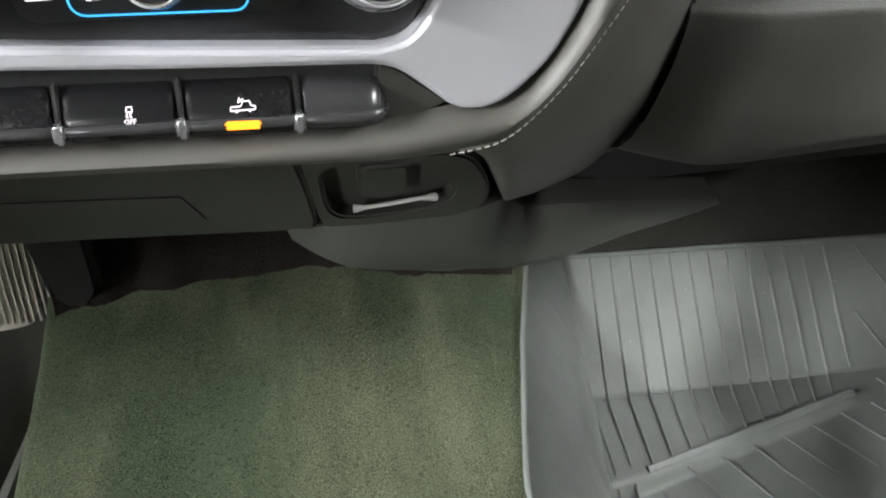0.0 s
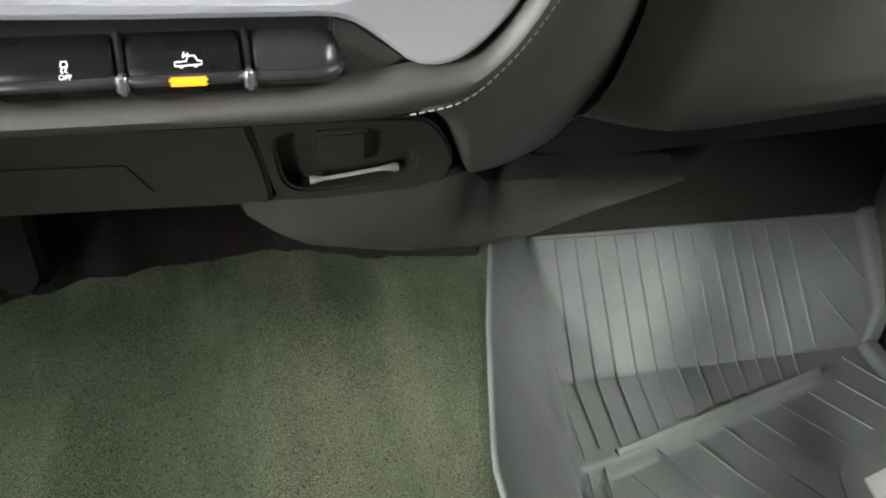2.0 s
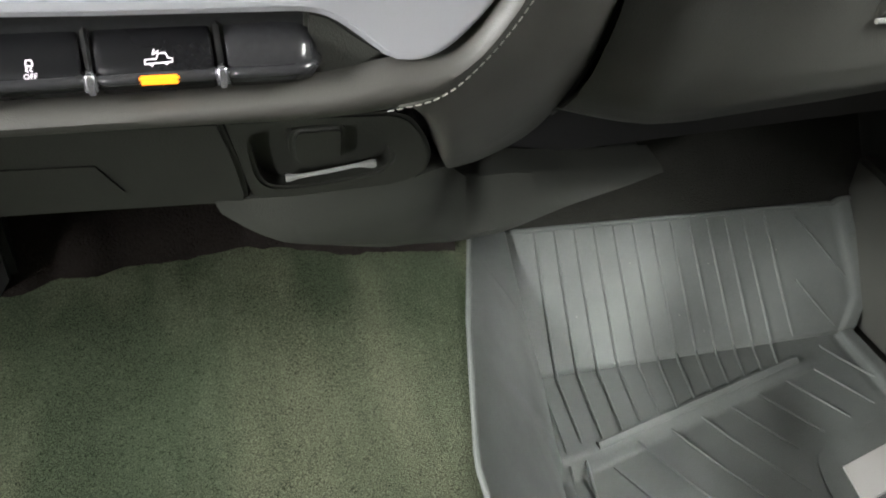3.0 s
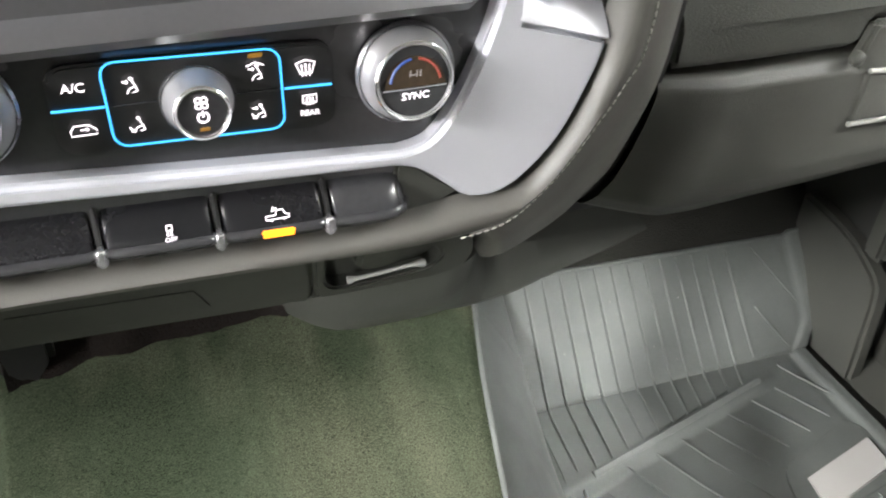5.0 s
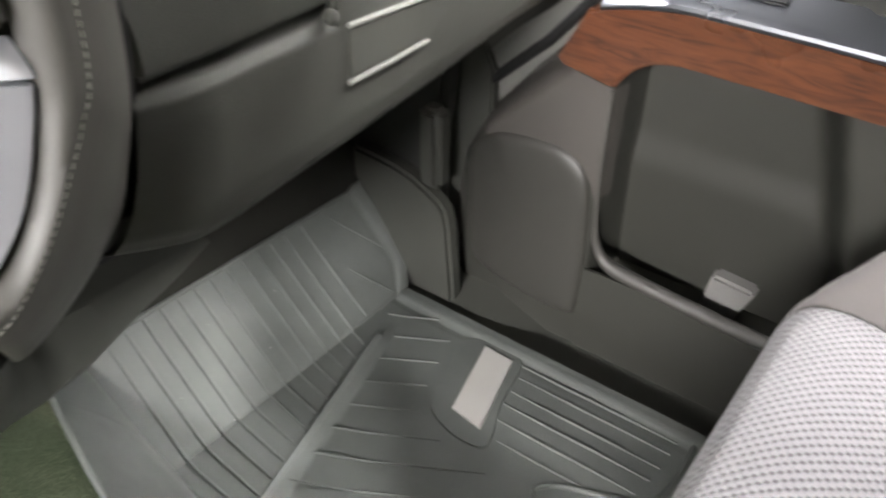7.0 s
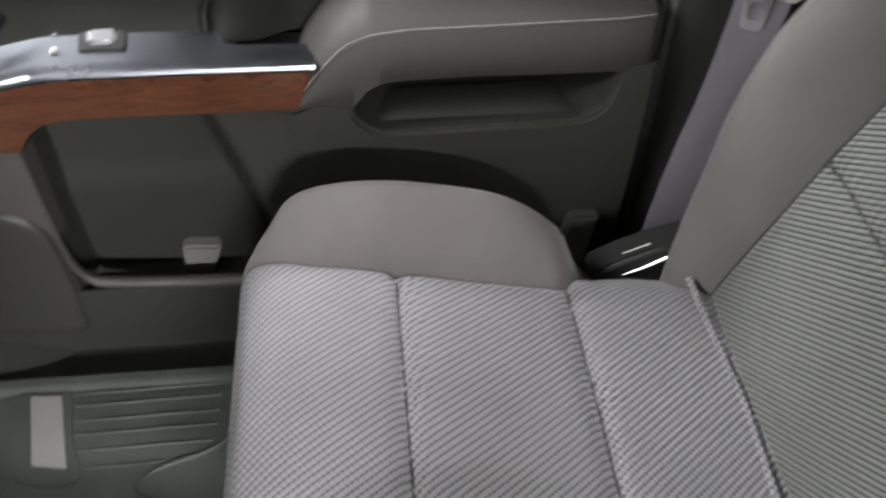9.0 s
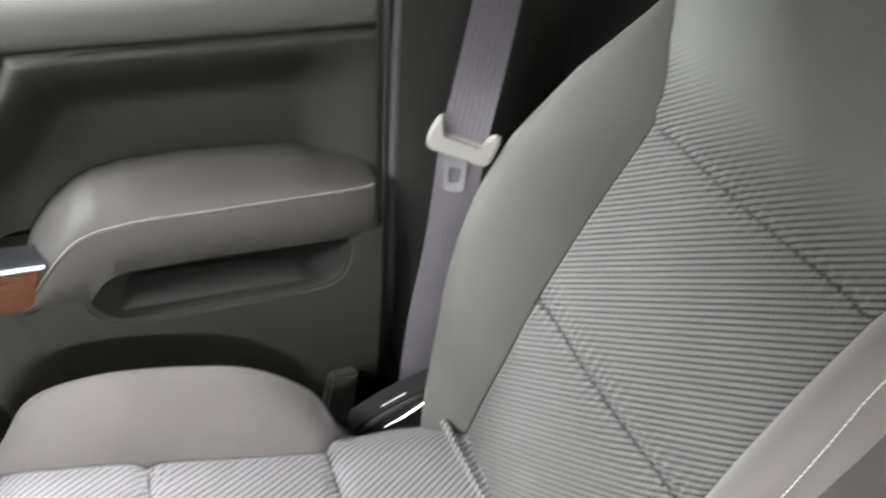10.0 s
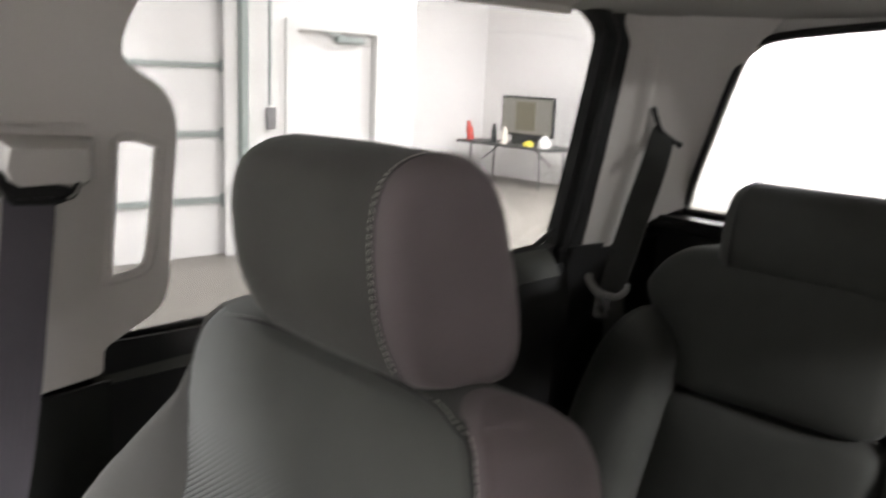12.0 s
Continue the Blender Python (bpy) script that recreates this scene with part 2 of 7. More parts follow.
def wood_material():
    m = material("wood_veneer", (0.30, 0.085, 0.03), 0.3, 0, 300, 0.05, 0.1, 6, 0.5, coat=0.5)
    nt = m.node_tree
    n, l = nt.nodes, nt.links
    b = n["Principled BSDF"]
    co, mp, ns = n.new("ShaderNodeTexCoord"), n.new("ShaderNodeMapping"), n.new("ShaderNodeTexNoise")
    mp.inputs["Scale"].default_value = (30, 7, 44)
    ns.inputs["Scale"].default_value, ns.inputs["Detail"].default_value, ns.inputs["Distortion"].default_value = 2.4, 8, 1.8
    l.new(co.outputs["Object"], mp.inputs["Vector"])
    l.new(mp.outputs["Vector"], ns.inputs["Vector"])
    cr = n.new("ShaderNodeValToRGB")
    cr.color_ramp.elements[0].position, cr.color_ramp.elements[0].color = 0.30, (0.042, 0.016, 0.009, 1)
    cr.color_ramp.elements[1].position, cr.color_ramp.elements[1].color = 0.74, (0.110, 0.039, 0.018, 1)
    mid = cr.color_ramp.elements.new(0.47)
    mid.color = (0.076, 0.027, 0.013, 1)
    l.new(ns.outputs["Fac"], cr.inputs["Fac"])
    l.new(cr.outputs["Color"], b.inputs["Base Color"])
    return m


def glass_material(name, tint):
    """Thin car glass: see-through with its tint, and a faint mirror gloss."""
    m = bpy.data.materials.new(name)
    m.use_nodes = True
    n, l = m.node_tree.nodes, m.node_tree.links
    n.remove(n["Principled BSDF"])
    clear, gloss, mix, fr = n.new("ShaderNodeBsdfTransparent"), n.new("ShaderNodeBsdfGlossy"), n.new("ShaderNodeMixShader"), n.new("ShaderNodeFresnel")
    clear.inputs["Color"].default_value = (*tint, 1)
    gloss.inputs["Roughness"].default_value = 0.02
    fr.inputs["IOR"].default_value = 1.25
    l.new(fr.outputs[0], mix.inputs[0])
    l.new(clear.outputs[0], mix.inputs[1])
    l.new(gloss.outputs[0], mix.inputs[2])
    l.new(mix.outputs[0], n["Material Output"].inputs["Surface"])
    return m


VINYL = leather_grain(material("dark_vinyl", (0.050, 0.052, 0.045), 0.5, 0, 700, 0.1, 0.1, 8, 0.4), 900, 0.25)
# darker copy of lower_dash_plastic: the shade low on the dash is in its colour
SHADED_PLASTIC = leather_grain(material("shaded_dash_plastic", (0.024, 0.025, 0.021), 0.6, 0, 700, 0.1, 0.1, 8, 0.3), 1100, 0.2)
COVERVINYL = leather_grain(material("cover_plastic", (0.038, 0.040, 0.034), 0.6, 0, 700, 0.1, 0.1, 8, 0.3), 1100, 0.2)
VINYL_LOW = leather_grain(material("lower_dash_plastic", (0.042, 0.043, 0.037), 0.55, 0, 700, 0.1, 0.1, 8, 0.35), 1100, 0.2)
PAD = leather_grain(material("padded_vinyl", (0.055, 0.053, 0.047), 0.52, 0, 900, 0.06, 0.1, 10, 0.5), 1500, 0.16)
BLACK = material("black_plastic", (0.012, 0.012, 0.012), 0.4, 0, 500, 0.05, 0.2, 10, 0.4)
GLOSS = material("gloss_black", (0.026, 0.026, 0.028), 0.2, 0, 300, 0.0, 0.2, 10, 0.5, coat=0.3)
SILVER = material("satin_silver", (0.55, 0.56, 0.60), 0.52, 0.6, 1500, 0.03, 0.05, 5, 0.5)
SATINBLACK = material("satin_black", (0.060, 0.059, 0.062), 0.36, 0, 400, 0.02, 0.1, 10, 0.6, coat=0.2)
KNOB = material("knob_silver", (0.40, 0.40, 0.41), 0.36, 0.75, 1500, 0.03, 0.06, 12, 0.5)
EDGE = material("pale_plastic_edge", (0.17, 0.17, 0.155), 0.35, 0, 600, 0.05, 0.15, 30, 0.5)
KEYBLACK = material("key_black", (0.008, 0.008, 0.009), 0.24, 0, 500, 0.02, 0.2, 10, 0.3)
CLIP_BRIGHT = material("bright_clip", (0.5, 0.5, 0.52), 0.18, 0.9, 100, 0.0, 0.03, 10)
CHROME = material("chrome", (0.8, 0.8, 0.8), 0.08, 1.0, 100, 0.0, 0.03, 10)
STEEL = material("bright_steel", (0.8, 0.8, 0.8), 0.28, 0.9, 100, 0.0, 0.03, 10)
DARKMETAL = material("dark_chrome", (0.3, 0.3, 0.31), 0.22, 0.9, 300, 0.02, 0.1, 10)
CARPET = material("cab_carpet", (0.038, 0.048, 0.030), 0.97, 0, 1200, 1.0, 0.6, 9, 0.05, depth=0.002, second=(0.005, 0.007, 0.004), contrast=0.12, blot=0.2)


def worn_pile(m, pale, scale=(9, 3, 9)):
    """Wide streaks of flattened, paler pile over the carpet."""
    n, l = m.node_tree.nodes, m.node_tree.links
    b = n["Principled BSDF"]
    co, mp, ns, mr, mix = (n.new("ShaderNode" + k) for k in ("TexCoord", "Mapping", "TexNoise", "MapRange", "Mix"))
    mp.inputs["Scale"].default_value = scale
    ns.inputs["Scale"].default_value, ns.inputs["Detail"].default_value = 1.3, 3
    mr.inputs["From Min"].default_value, mr.inputs["From Max"].default_value = 0.44, 0.66
    mr.inputs["To Max"].default_value = 0.75
    mix.data_type, mix.blend_type = "RGBA", "MULTIPLY"
    mix.inputs["B"].default_value = (*pale, 1)
    l.new(co.outputs["Object"], mp.inputs["Vector"])
    l.new(mp.outputs["Vector"], ns.inputs["Vector"])
    l.new(ns.outputs["Fac"], mr.inputs["Value"])
    l.new(mr.outputs["Result"], mix.inputs["Factor"])
    l.new(b.inputs["Base Color"].links[0].from_socket, mix.inputs["A"])
    l.new(mix.outputs["Result"], b.inputs["Base Color"])


worn_pile(CARPET, (2.25, 1.9, 2.0), (11, 2.2, 11))
FELT = material("dark_felt", (0.012, 0.010, 0.009), 0.97, 0, 420, 1.0, 0.5, 18, 0.03, depth=0.002)
CARPET_DARK = material("dark_carpet", (0.02, 0.02, 0.017), 0.95, 0, 650, 0.8, 0.3, 14, 0.1, depth=0.003)
RUBBER = material("mat_rubber", (0.084, 0.090, 0.084), 0.58, 0, 900, 0.3, 0.2, 13, 0.35, contrast=0.13)
BADGE = material("mat_badge", (0.36, 0.35, 0.33), 0.5, 0.1, 900, 0.1, 0.06, 11, 0.4)
MAUVE = material("mauve_cloth", (0.19, 0.163, 0.17), 0.85, 0, 1100, 0.5, 0.12, 12, 0.25, sheen=0.2)
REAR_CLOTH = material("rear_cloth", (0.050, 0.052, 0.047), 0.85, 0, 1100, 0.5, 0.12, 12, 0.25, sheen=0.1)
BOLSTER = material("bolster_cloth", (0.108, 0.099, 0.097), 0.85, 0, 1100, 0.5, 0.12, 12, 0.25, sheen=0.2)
PLATE_METAL = material("plate_metal", (0.34, 0.36, 0.40), 0.30, 1.0, 1500, 0.03, 0.05, 5, 0.5)
GREYTHREAD = material("grey_thread", (0.2, 0.195, 0.185), 0.8, 0, 2000, 0.1, 0.1, 20)
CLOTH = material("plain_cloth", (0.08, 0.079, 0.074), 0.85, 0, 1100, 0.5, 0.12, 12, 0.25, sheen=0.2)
CUSHION = ribbed_cloth("cushion_cloth", (0.20, 0.195, 0.204), (0.058, 0.056, 0.059), (0.6, -0.8, 0.0), (0.8, 0.6, 0.0), dots=0.6, gap=(0.1, 1.0))
BACKCLOTH = ribbed_cloth("back_cloth", (0.102, 0.106, 0.101), (0.008, 0.009, 0.009), (-0.77, -0.2, 0.6), (0.6, -0.2, 0.77), period=0.0054, fade=(0.615, 0.70), dots=0.25, gap=(0.12, 0.8), relief=0.0018)
SILLPAD = leather_grain(material("sill_vinyl", (0.066, 0.067, 0.061), 0.5, 0, 700, 0.1, 0.1, 8, 0.4), 900, 0.25)
DOORMAT = leather_grain(material("door_plastic", (0.027, 0.027, 0.023), 0.48, 0, 700, 0.1, 0.1, 7, 0.32), 1000, 0.2)
FRONTPAD = leather_grain(material("front_pad_vinyl", (0.056, 0.051, 0.046), 0.5, 0, 700, 0.1, 0.08, 7, 0.45), 900, 0.3)
SPEAKERPAD = leather_grain(material("speaker_plastic", (0.031, 0.030, 0.026), 0.5, 0, 700, 0.1, 0.1, 7, 0.45), 1000, 0.2)
ARMPAD = leather_grain(material("armrest_vinyl", (0.044, 0.042, 0.038), 0.48, 0, 700, 0.1, 0.08, 7, 0.45), 900, 0.3)
DARKTRIM = material("dark_pillar_plastic", (0.02, 0.021, 0.019), 0.65, 0, 700, 0.1, 0.1, 8, 0.2)
PILLAR = material("pillar_plastic", (0.52, 0.50, 0.475), 0.55, 0, 900, 0.15, 0.05, 6, 0.4)
HEADLINER = material("headliner_cloth", (0.42, 0.41, 0.385), 0.9, 0, 900, 0.3, 0.06, 6, 0.2)
BELT = material("belt_webbing", (0.098, 0.091, 0.106), 0.7, 0, 1400, 0.5, 0.12, 20, 0.3)
REAR_BELT = material("rear_webbing", (0.045, 0.046, 0.043), 0.7, 0, 1400, 0.5, 0.12, 20, 0.3)
CLIP_DARK = material("dark_clip", (0.2, 0.2, 0.19), 0.5, 0, 500, 0.05, 0.05, 8)
CLIPGREY = material("grey_clip", (0.27, 0.265, 0.25), 0.5, 0, 500, 0.05, 0.05, 8)
THREAD = material("pale_thread", (0.55, 0.54, 0.5), 0.8, 0, 2000, 0.1, 0.1, 20)
WOOD = wood_material()
GLASS = glass_material("window_glass", (0.86, 0.9, 0.87))
TINTED = glass_material("tinted_glass", (0.46, 0.465, 0.46))
FRAMEGREY = material("door_frame_vinyl", (0.050, 0.053, 0.051), 0.55, 0, 600, 0.1, 0.1, 8, 0.35)
RUBBERSEAL = material("seal_rubber", (0.010, 0.010, 0.010), 0.65, 0, 500, 0.1, 0.1, 8, 0.25)
PAINT = material("white_wall_paint", (0.79, 0.775, 0.77), 0.7, 0, 60, 0.1, 0.03, 1.2)
CONCRETE = material("garage_concrete", (0.2, 0.185, 0.165), 0.5, 0, 60, 0.01, 0.04, 1.0)
GREYTRIM = material("grey_steel_trim", (0.32, 0.36, 0.35), 0.5, 0.2, 60, 0.05, 0.1, 2)
WHITE_GLOW = glowing("icon_light", (1.0, 0.92, 1.0), 1.3)
AMBER_GLOW = glowing("amber_light", (1.0, 0.27, 0.012), 1.8)
BLUE_GLOW = glowing("blue_light", (0.04, 0.38, 0.9), 1.1)
DISPLAY = glowing("display_digits", (1.0, 0.9, 0.85), 0.14)
DIM_GLOW = glowing("dim_display", (1.0, 0.5, 0.05), 0.12)

# ---- garage ----
FLOOR_Z = -0.65
part("ground", box((-1.0, -3.0, FLOOR_Z - 0.1), (28, 24, 0.2), 0), CONCRETE).name = "ground"
tagged(bpy.data.objects["ground"], "grey painted concrete garage floor", "floor", kind="structure")


def wall(name, at, size, label, mat=None):
    return tagged(part(name, box(at, size, 0), mat or PAINT), label, "wall", kind="structure")


def door_wall():
    """The wall with the walk-in door and the sectional door."""
    outer = [(-6.23, -0.65), (-5.95, -0.65), (-5.95, 1.40), (-4.97, 1.40), (-4.97, -0.65), (-4.40, -0.65), (-4.40, 2.6), (0.6, 2.6), (0.6, -0.65), (8.5, -0.65), (8.5, 3.6), (-6.23, 3.6)]
    return tagged(part("wall_east", plate(outer, "x", 6.8, 7.05), PAINT), "white painted garage wall", "wall", kind="structure")


door_wall()
wall("wall_recess", (8.9, -6.33, 1.475), (4.2, 0.2, 4.25), "white painted garage wall return")
wall("wall_south", (-1.0, -11.6, 1.475), (25, 0.25, 4.25), "white painted garage back wall")
wall("wall_west", (-12.0, -2.0, 1.475), (0.25, 22, 4.25), "white painted garage wall")
wall("wall_north", (-2.5, 8.6, 1.475), (20, 0.25, 4.25), "white painted garage wall")
wall("wall_far_east", (11.0, -9.0, 1.475), (0.25, 5.2, 4.25), "white painted garage wall")
tagged(part("ceiling", box((-1.0, -3.0, 3.7), (28, 24, 0.2), 0), PAINT), "white garage ceiling", "ceiling", kind="structure")
tagged(part("baseboard", box((6.785, -4.68, FLOOR_Z + 0.05), (0.03, 0.5, 0.1), 0.004), material("grey_base", (0.3, 0.29, 0.27), 0.6)), "grey rubber baseboard along the garage wall", "baseboard", kind="structure")


def walk_door():
    d = thing("door_1", (6.9, -5.46, FLOOR_Z), "white painted steel walk-in door with a closer", "door", kind="structure")
    part("door_leaf", box((6.87, -5.46, 0.37), (0.05, 0.9, 2.03), 0.004), PAINT, d)
    fr = [(-6.03, -0.65), (-5.92, -0.65), (-5.92, 1.385), (-5.0, 1.385), (-5.0, -0.65), (-4.89, -0.65), (-4.89, 1.48), (-6.03, 1.48)]
    part("door_frame", plate(fr, "x", 6.77, 6.9, 0.006), material("door_frame_paint", (0.72, 0.72, 0.71), 0.5, 0, 60, 0.05, 0.03, 2), d)
    part("door_closer", box((6.81, -5.62, 1.32), (0.06, 0.34, 0.06), 0.015), GREYTRIM, d)
    part("closer_arm", tube([(6.79, -5.5, 1.35), (6.78, -5.3, 1.39), (6.79, -5.2, 1.41)], 0.012), GREYTRIM, d)
    part("push_bar", box((6.81, -5.46, 0.36), (0.05, 0.8, 0.06), 0.012), PAINT, d)


def sectional_door():
    d = thing("garage_door", (6.9, -1.9, FLOOR_Z), "white sectional garage door with horizontal panel joints", "garage door", kind="structure")
    z, hs = FLOOR_Z - 0.07, 0.59
    for k in range(5):
        part("door_panel", box((6.93, -1.9, z + hs * (k + 0.5)), (0.05, 5.0, hs - 0.004), 0.008), PAINT, d)
        part("panel_rail", box((6.89, -1.9, z + hs * (k + 1) - 0.02), (0.04, 5.0, 0.045), 0.006), GREYTRIM, d)
    part("door_track", box((6.75, -4.44, 0.9), (0.09, 0.07, 3.1), 0.006), GREYTRIM, d)
    part("track_flange", box((6.79, -4.36, 0.9), (0.02, 0.16, 3.1), 0.004), PAINT, d)
    for k in range(5):
        part("hinge", box((6.86, -4.33, z + hs * (k + 1) - 0.02), (0.05, 0.1, 0.12), 0.006), GREYTRIM, d)


def wall_bits():
    c = thing("wall_conduit", (6.78, -4.70, 0.0), "thin conduit and switch box on the garage wall", "conduit")
    part("pipe", tube([(6.77, -4.72, 0.7), (6.77, -4.72, 2.4), (6.77, -4.72, 3.4)], 0.014), GREYTRIM, c)
    part("switch_box", box((6.77, -4.73, 0.58), (0.05, 0.09, 0.2), 0.006), DARKMETAL, c)
    b = thing("bollard", (6.5, -4.55, FLOOR_Z), "white round safety bollard beside the garage door", "bollard")
    part("post", lathe((6.5, -4.55, FLOOR_Z), (0, 0, 1), [(0.075, 0), (0.075, 0.92), (0.06, 0.97), (0.0, 0.99)], 24), PAINT, b)


def table_corner():
    x0, y0, zt = 9.45, -10.85, -0.02
    t = thing("folding_table", (x0, y0, FLOOR_Z), "dark folding table against the garage wall", "table")
    part("tabletop", box((x0, y0, zt), (2.1, 0.75, 0.04), 0.008), material("table_dark", (0.06, 0.06, 0.06), 0.5), t)
    for sx in (-0.75, 0.75):
        for sy in (-0.28, 0.28):
            part("leg", tube([(x0 + sx, y0 + sy, zt), (x0 + sx * 1.05, y0 + sy, FLOOR_Z)], 0.016), DARKMETAL, t)
        part("brace", tube([(x0 + sx, y0, FLOOR_Z + 0.35), (x0 + sx * 0.45, y0, zt)], 0.012), DARKMETAL, t)
    s = thing("computer_screen", (x0 - 0.22, y0 + 0.05, zt + 0.02), "thin-framed screen showing a pale document", "screen")
    part("frame", box((x0 - 0.22, y0, zt + 0.47), (1.12, 0.05, 0.62), 0.01), BLACK, s)
    part("panel", box((x0 - 0.22, y0 + 0.028, zt + 0.47), (1.05, 0.01, 0.55), 0), glowing("screen_light", (0.8, 0.77, 0.66), 1.1), s)
    part("page", box((x0 - 0.20, y0 + 0.036, zt + 0.47), (0.40, 0.006, 0.45), 0), glowing("page_light", (0.72, 0.64, 0.42), 0.85), s)
    part("stand", box((x0 - 0.22, y0, zt + 0.09), (0.5, 0.2, 0.16), 0.01), BLACK, s)
    kinds = [(0.85, (0.55, 0.05, 0.03), 0.06, 0.32, "extinguisher", "red handheld extinguisher lying on the table"), (0.32, (0.03, 0.03, 0.03), 0.05, 0.30, "bottle", "dark spray bottle on the table"), (0.08, (0.75, 0.7, 0.62), 0.06, 0.26, "cup", "pale paper cup on the table"), (-0.45, (0.75, 0.65, 0.08), 0.09, 0.08, "tape_roll", "yellow roll of tape on the table"), (-0.78, (0.7, 0.7, 0.68), 0.10, 0.18, "tub", "white plastic tub on the table")]
    for dx, col, r, h, nm, lab in kinds:
        b = lathe((x0 + dx, y0 + 0.2, zt + 0.02), (0.25 if nm == "extinguisher" else 0, 0, 1), [(r, 0), (r, h * 0.6), (r * 0.6, h * 0.8), (r * 0.45, h)], 18)
        tagged(part(nm, b, material(nm + "_skin", col, 0.4)), lab, nm.replace("_", " "))


walk_door()
sectional_door()
wall_bits()
table_corner()

# ---- cab shell ----
def cab_shell():
    """Outer sheet metal and linings that close the cab."""
    side = [(0.75, -0.1), (0.75, 0.62), (0.02, 1.2), (-0.3, 1.26), (-1.9, 1.26), (-2.2, 1.1), (-2.2, -0.1)]
    front = [(0.23, 0.42), (0.25, 0.72), (-0.02, 1.12), (-0.72, 1.15), (-0.72, 0.42)]
    # rear opening starts late: the unseen wide pillar blocks light from the lower dash
    rear = [(-1.40, 0.70), (-1.40, 1.15), (-1.70, 1.148), (-1.82, 1.12), (-1.86, 1.02), (-1.80, 0.74)]
    tagged(part("cab_side_left", plate(side, "x", -0.95, -0.86, holes=[front, rear]), DOORMAT), "unseen left side of the cab with openings cut to shape the light", "cab side", kind="structure")
    right = [(0.75, -0.1), (0.75, 0.62), (0.02, 1.2), (-0.3, 1.26), (-1.9, 1.26), (-2.2, 1.1), (-2.2, -0.1)]
    fwin = [(0.18, 0.70), (-0.02, 1.13), (-0.797, 1.16), (-0.756, 0.692), (-0.4, 0.688)]
    # rear side window with rounded corners
    rwin = [(-0.955, 0.700), (-0.955, 1.14), (-1.55, 1.15)] + [tuple(p) for p in curve_pts([(-1.70, 1.164), (-1.777, 1.160), (-1.847, 1.147), (-1.885, 1.114), (-1.882, 1.074)], 4)] + [(-1.838, 0.903), (-1.788, 0.738), (-1.76, 0.730)]
    tagged(part("cab_side_right", plate(right, "x", 0.845, 0.872, 0.0, holes=[fwin, rwin]), RUBBERSEAL), "dark door frames and body side of the cab", "cab side", kind="structure")
    # roof and headliner
    roof = []
    us, vs = span(-0.86, 0.86, 25), span(0.0, -2.16, 25)

    def lining(u, v):
        e = abs(u) / 0.86
        side, back = smooth01((e - 0.62) / 0.38), smooth01((-v - 1.72) / 0.42)
        z = 1.27 - 0.10 * (1 - (1 - side) * (1 - back)) - 0.04 * smooth01((v + 0.35) / 0.35)
        return (u, v, z)

    tagged(part("headliner", sheet(lining, us, vs, 0.02), HEADLINER), "light grey cloth headliner", "ceiling", kind="structure")
    tagged(part("roof_panel", box((0, -1.05, 1.33), (1.9, 2.4, 0.05), 0.01), DOORMAT), "roof panel of the cab", "roof", kind="structure")
    # rear wall with window
    hole = [(-0.79, 0.782), (0.797, 0.782)] + [tuple(p) for p in curve_pts([(0.785, 0.846), (0.718, 1.055), (0.69, 1.098), (0.637, 1.122), (0.457, 1.139)], 4)] + [(-0.45, 1.139), (-0.64, 1.12), (-0.72, 1.05)]
    tagged(part("rear_wall", plate([(-0.95, -0.1), (0.95, -0.1), (0.95, 0.9), (0.84, 1.26), (-0.84, 1.26), (-0.95, 0.9)], "y", -2.145, -2.125, 0.0, holes=[hole]), HEADLINER), "grey rear wall lining of the cab with window opening", "wall", kind="structure")
    seal = [Vector((p[0], -2.122, p[1])) for p in hole]
    tagged(part("rear_window_seal", tube(seal, 0.008, 8, True), RUBBERSEAL), "black seal round the rear window", "seal", kind="structure")
    tagged(part("rear_shelf", box((0, -2.10, 0.765), (1.66, 0.10, 0.025), 0.008), BLACK), "black ledge under the rear window", "trim", kind="structure")
    tagged(part("rear_lower_trim", box((0, -2.09, 0.45), (1.7, 0.06, 0.62), 0.01), BLACK), "black lower rear wall", "trim", kind="structure")
    # floor and firewall
    tagged(part("firewall", plate([(-0.9, -0.1), (0.86, -0.1), (0.86, 0.75), (-0.9, 0.75)], "y", 0.46, 0.5), CARPET_DARK), "dark sound-proofed firewall", "wall", kind="structure")
    tagged(part("cab_floor", box((0, -0.85, -0.07), (1.8, 2.75, 0.06), 0), CARPET_DARK), "dark cab floor", "floor", kind="structure")


cab_shell()


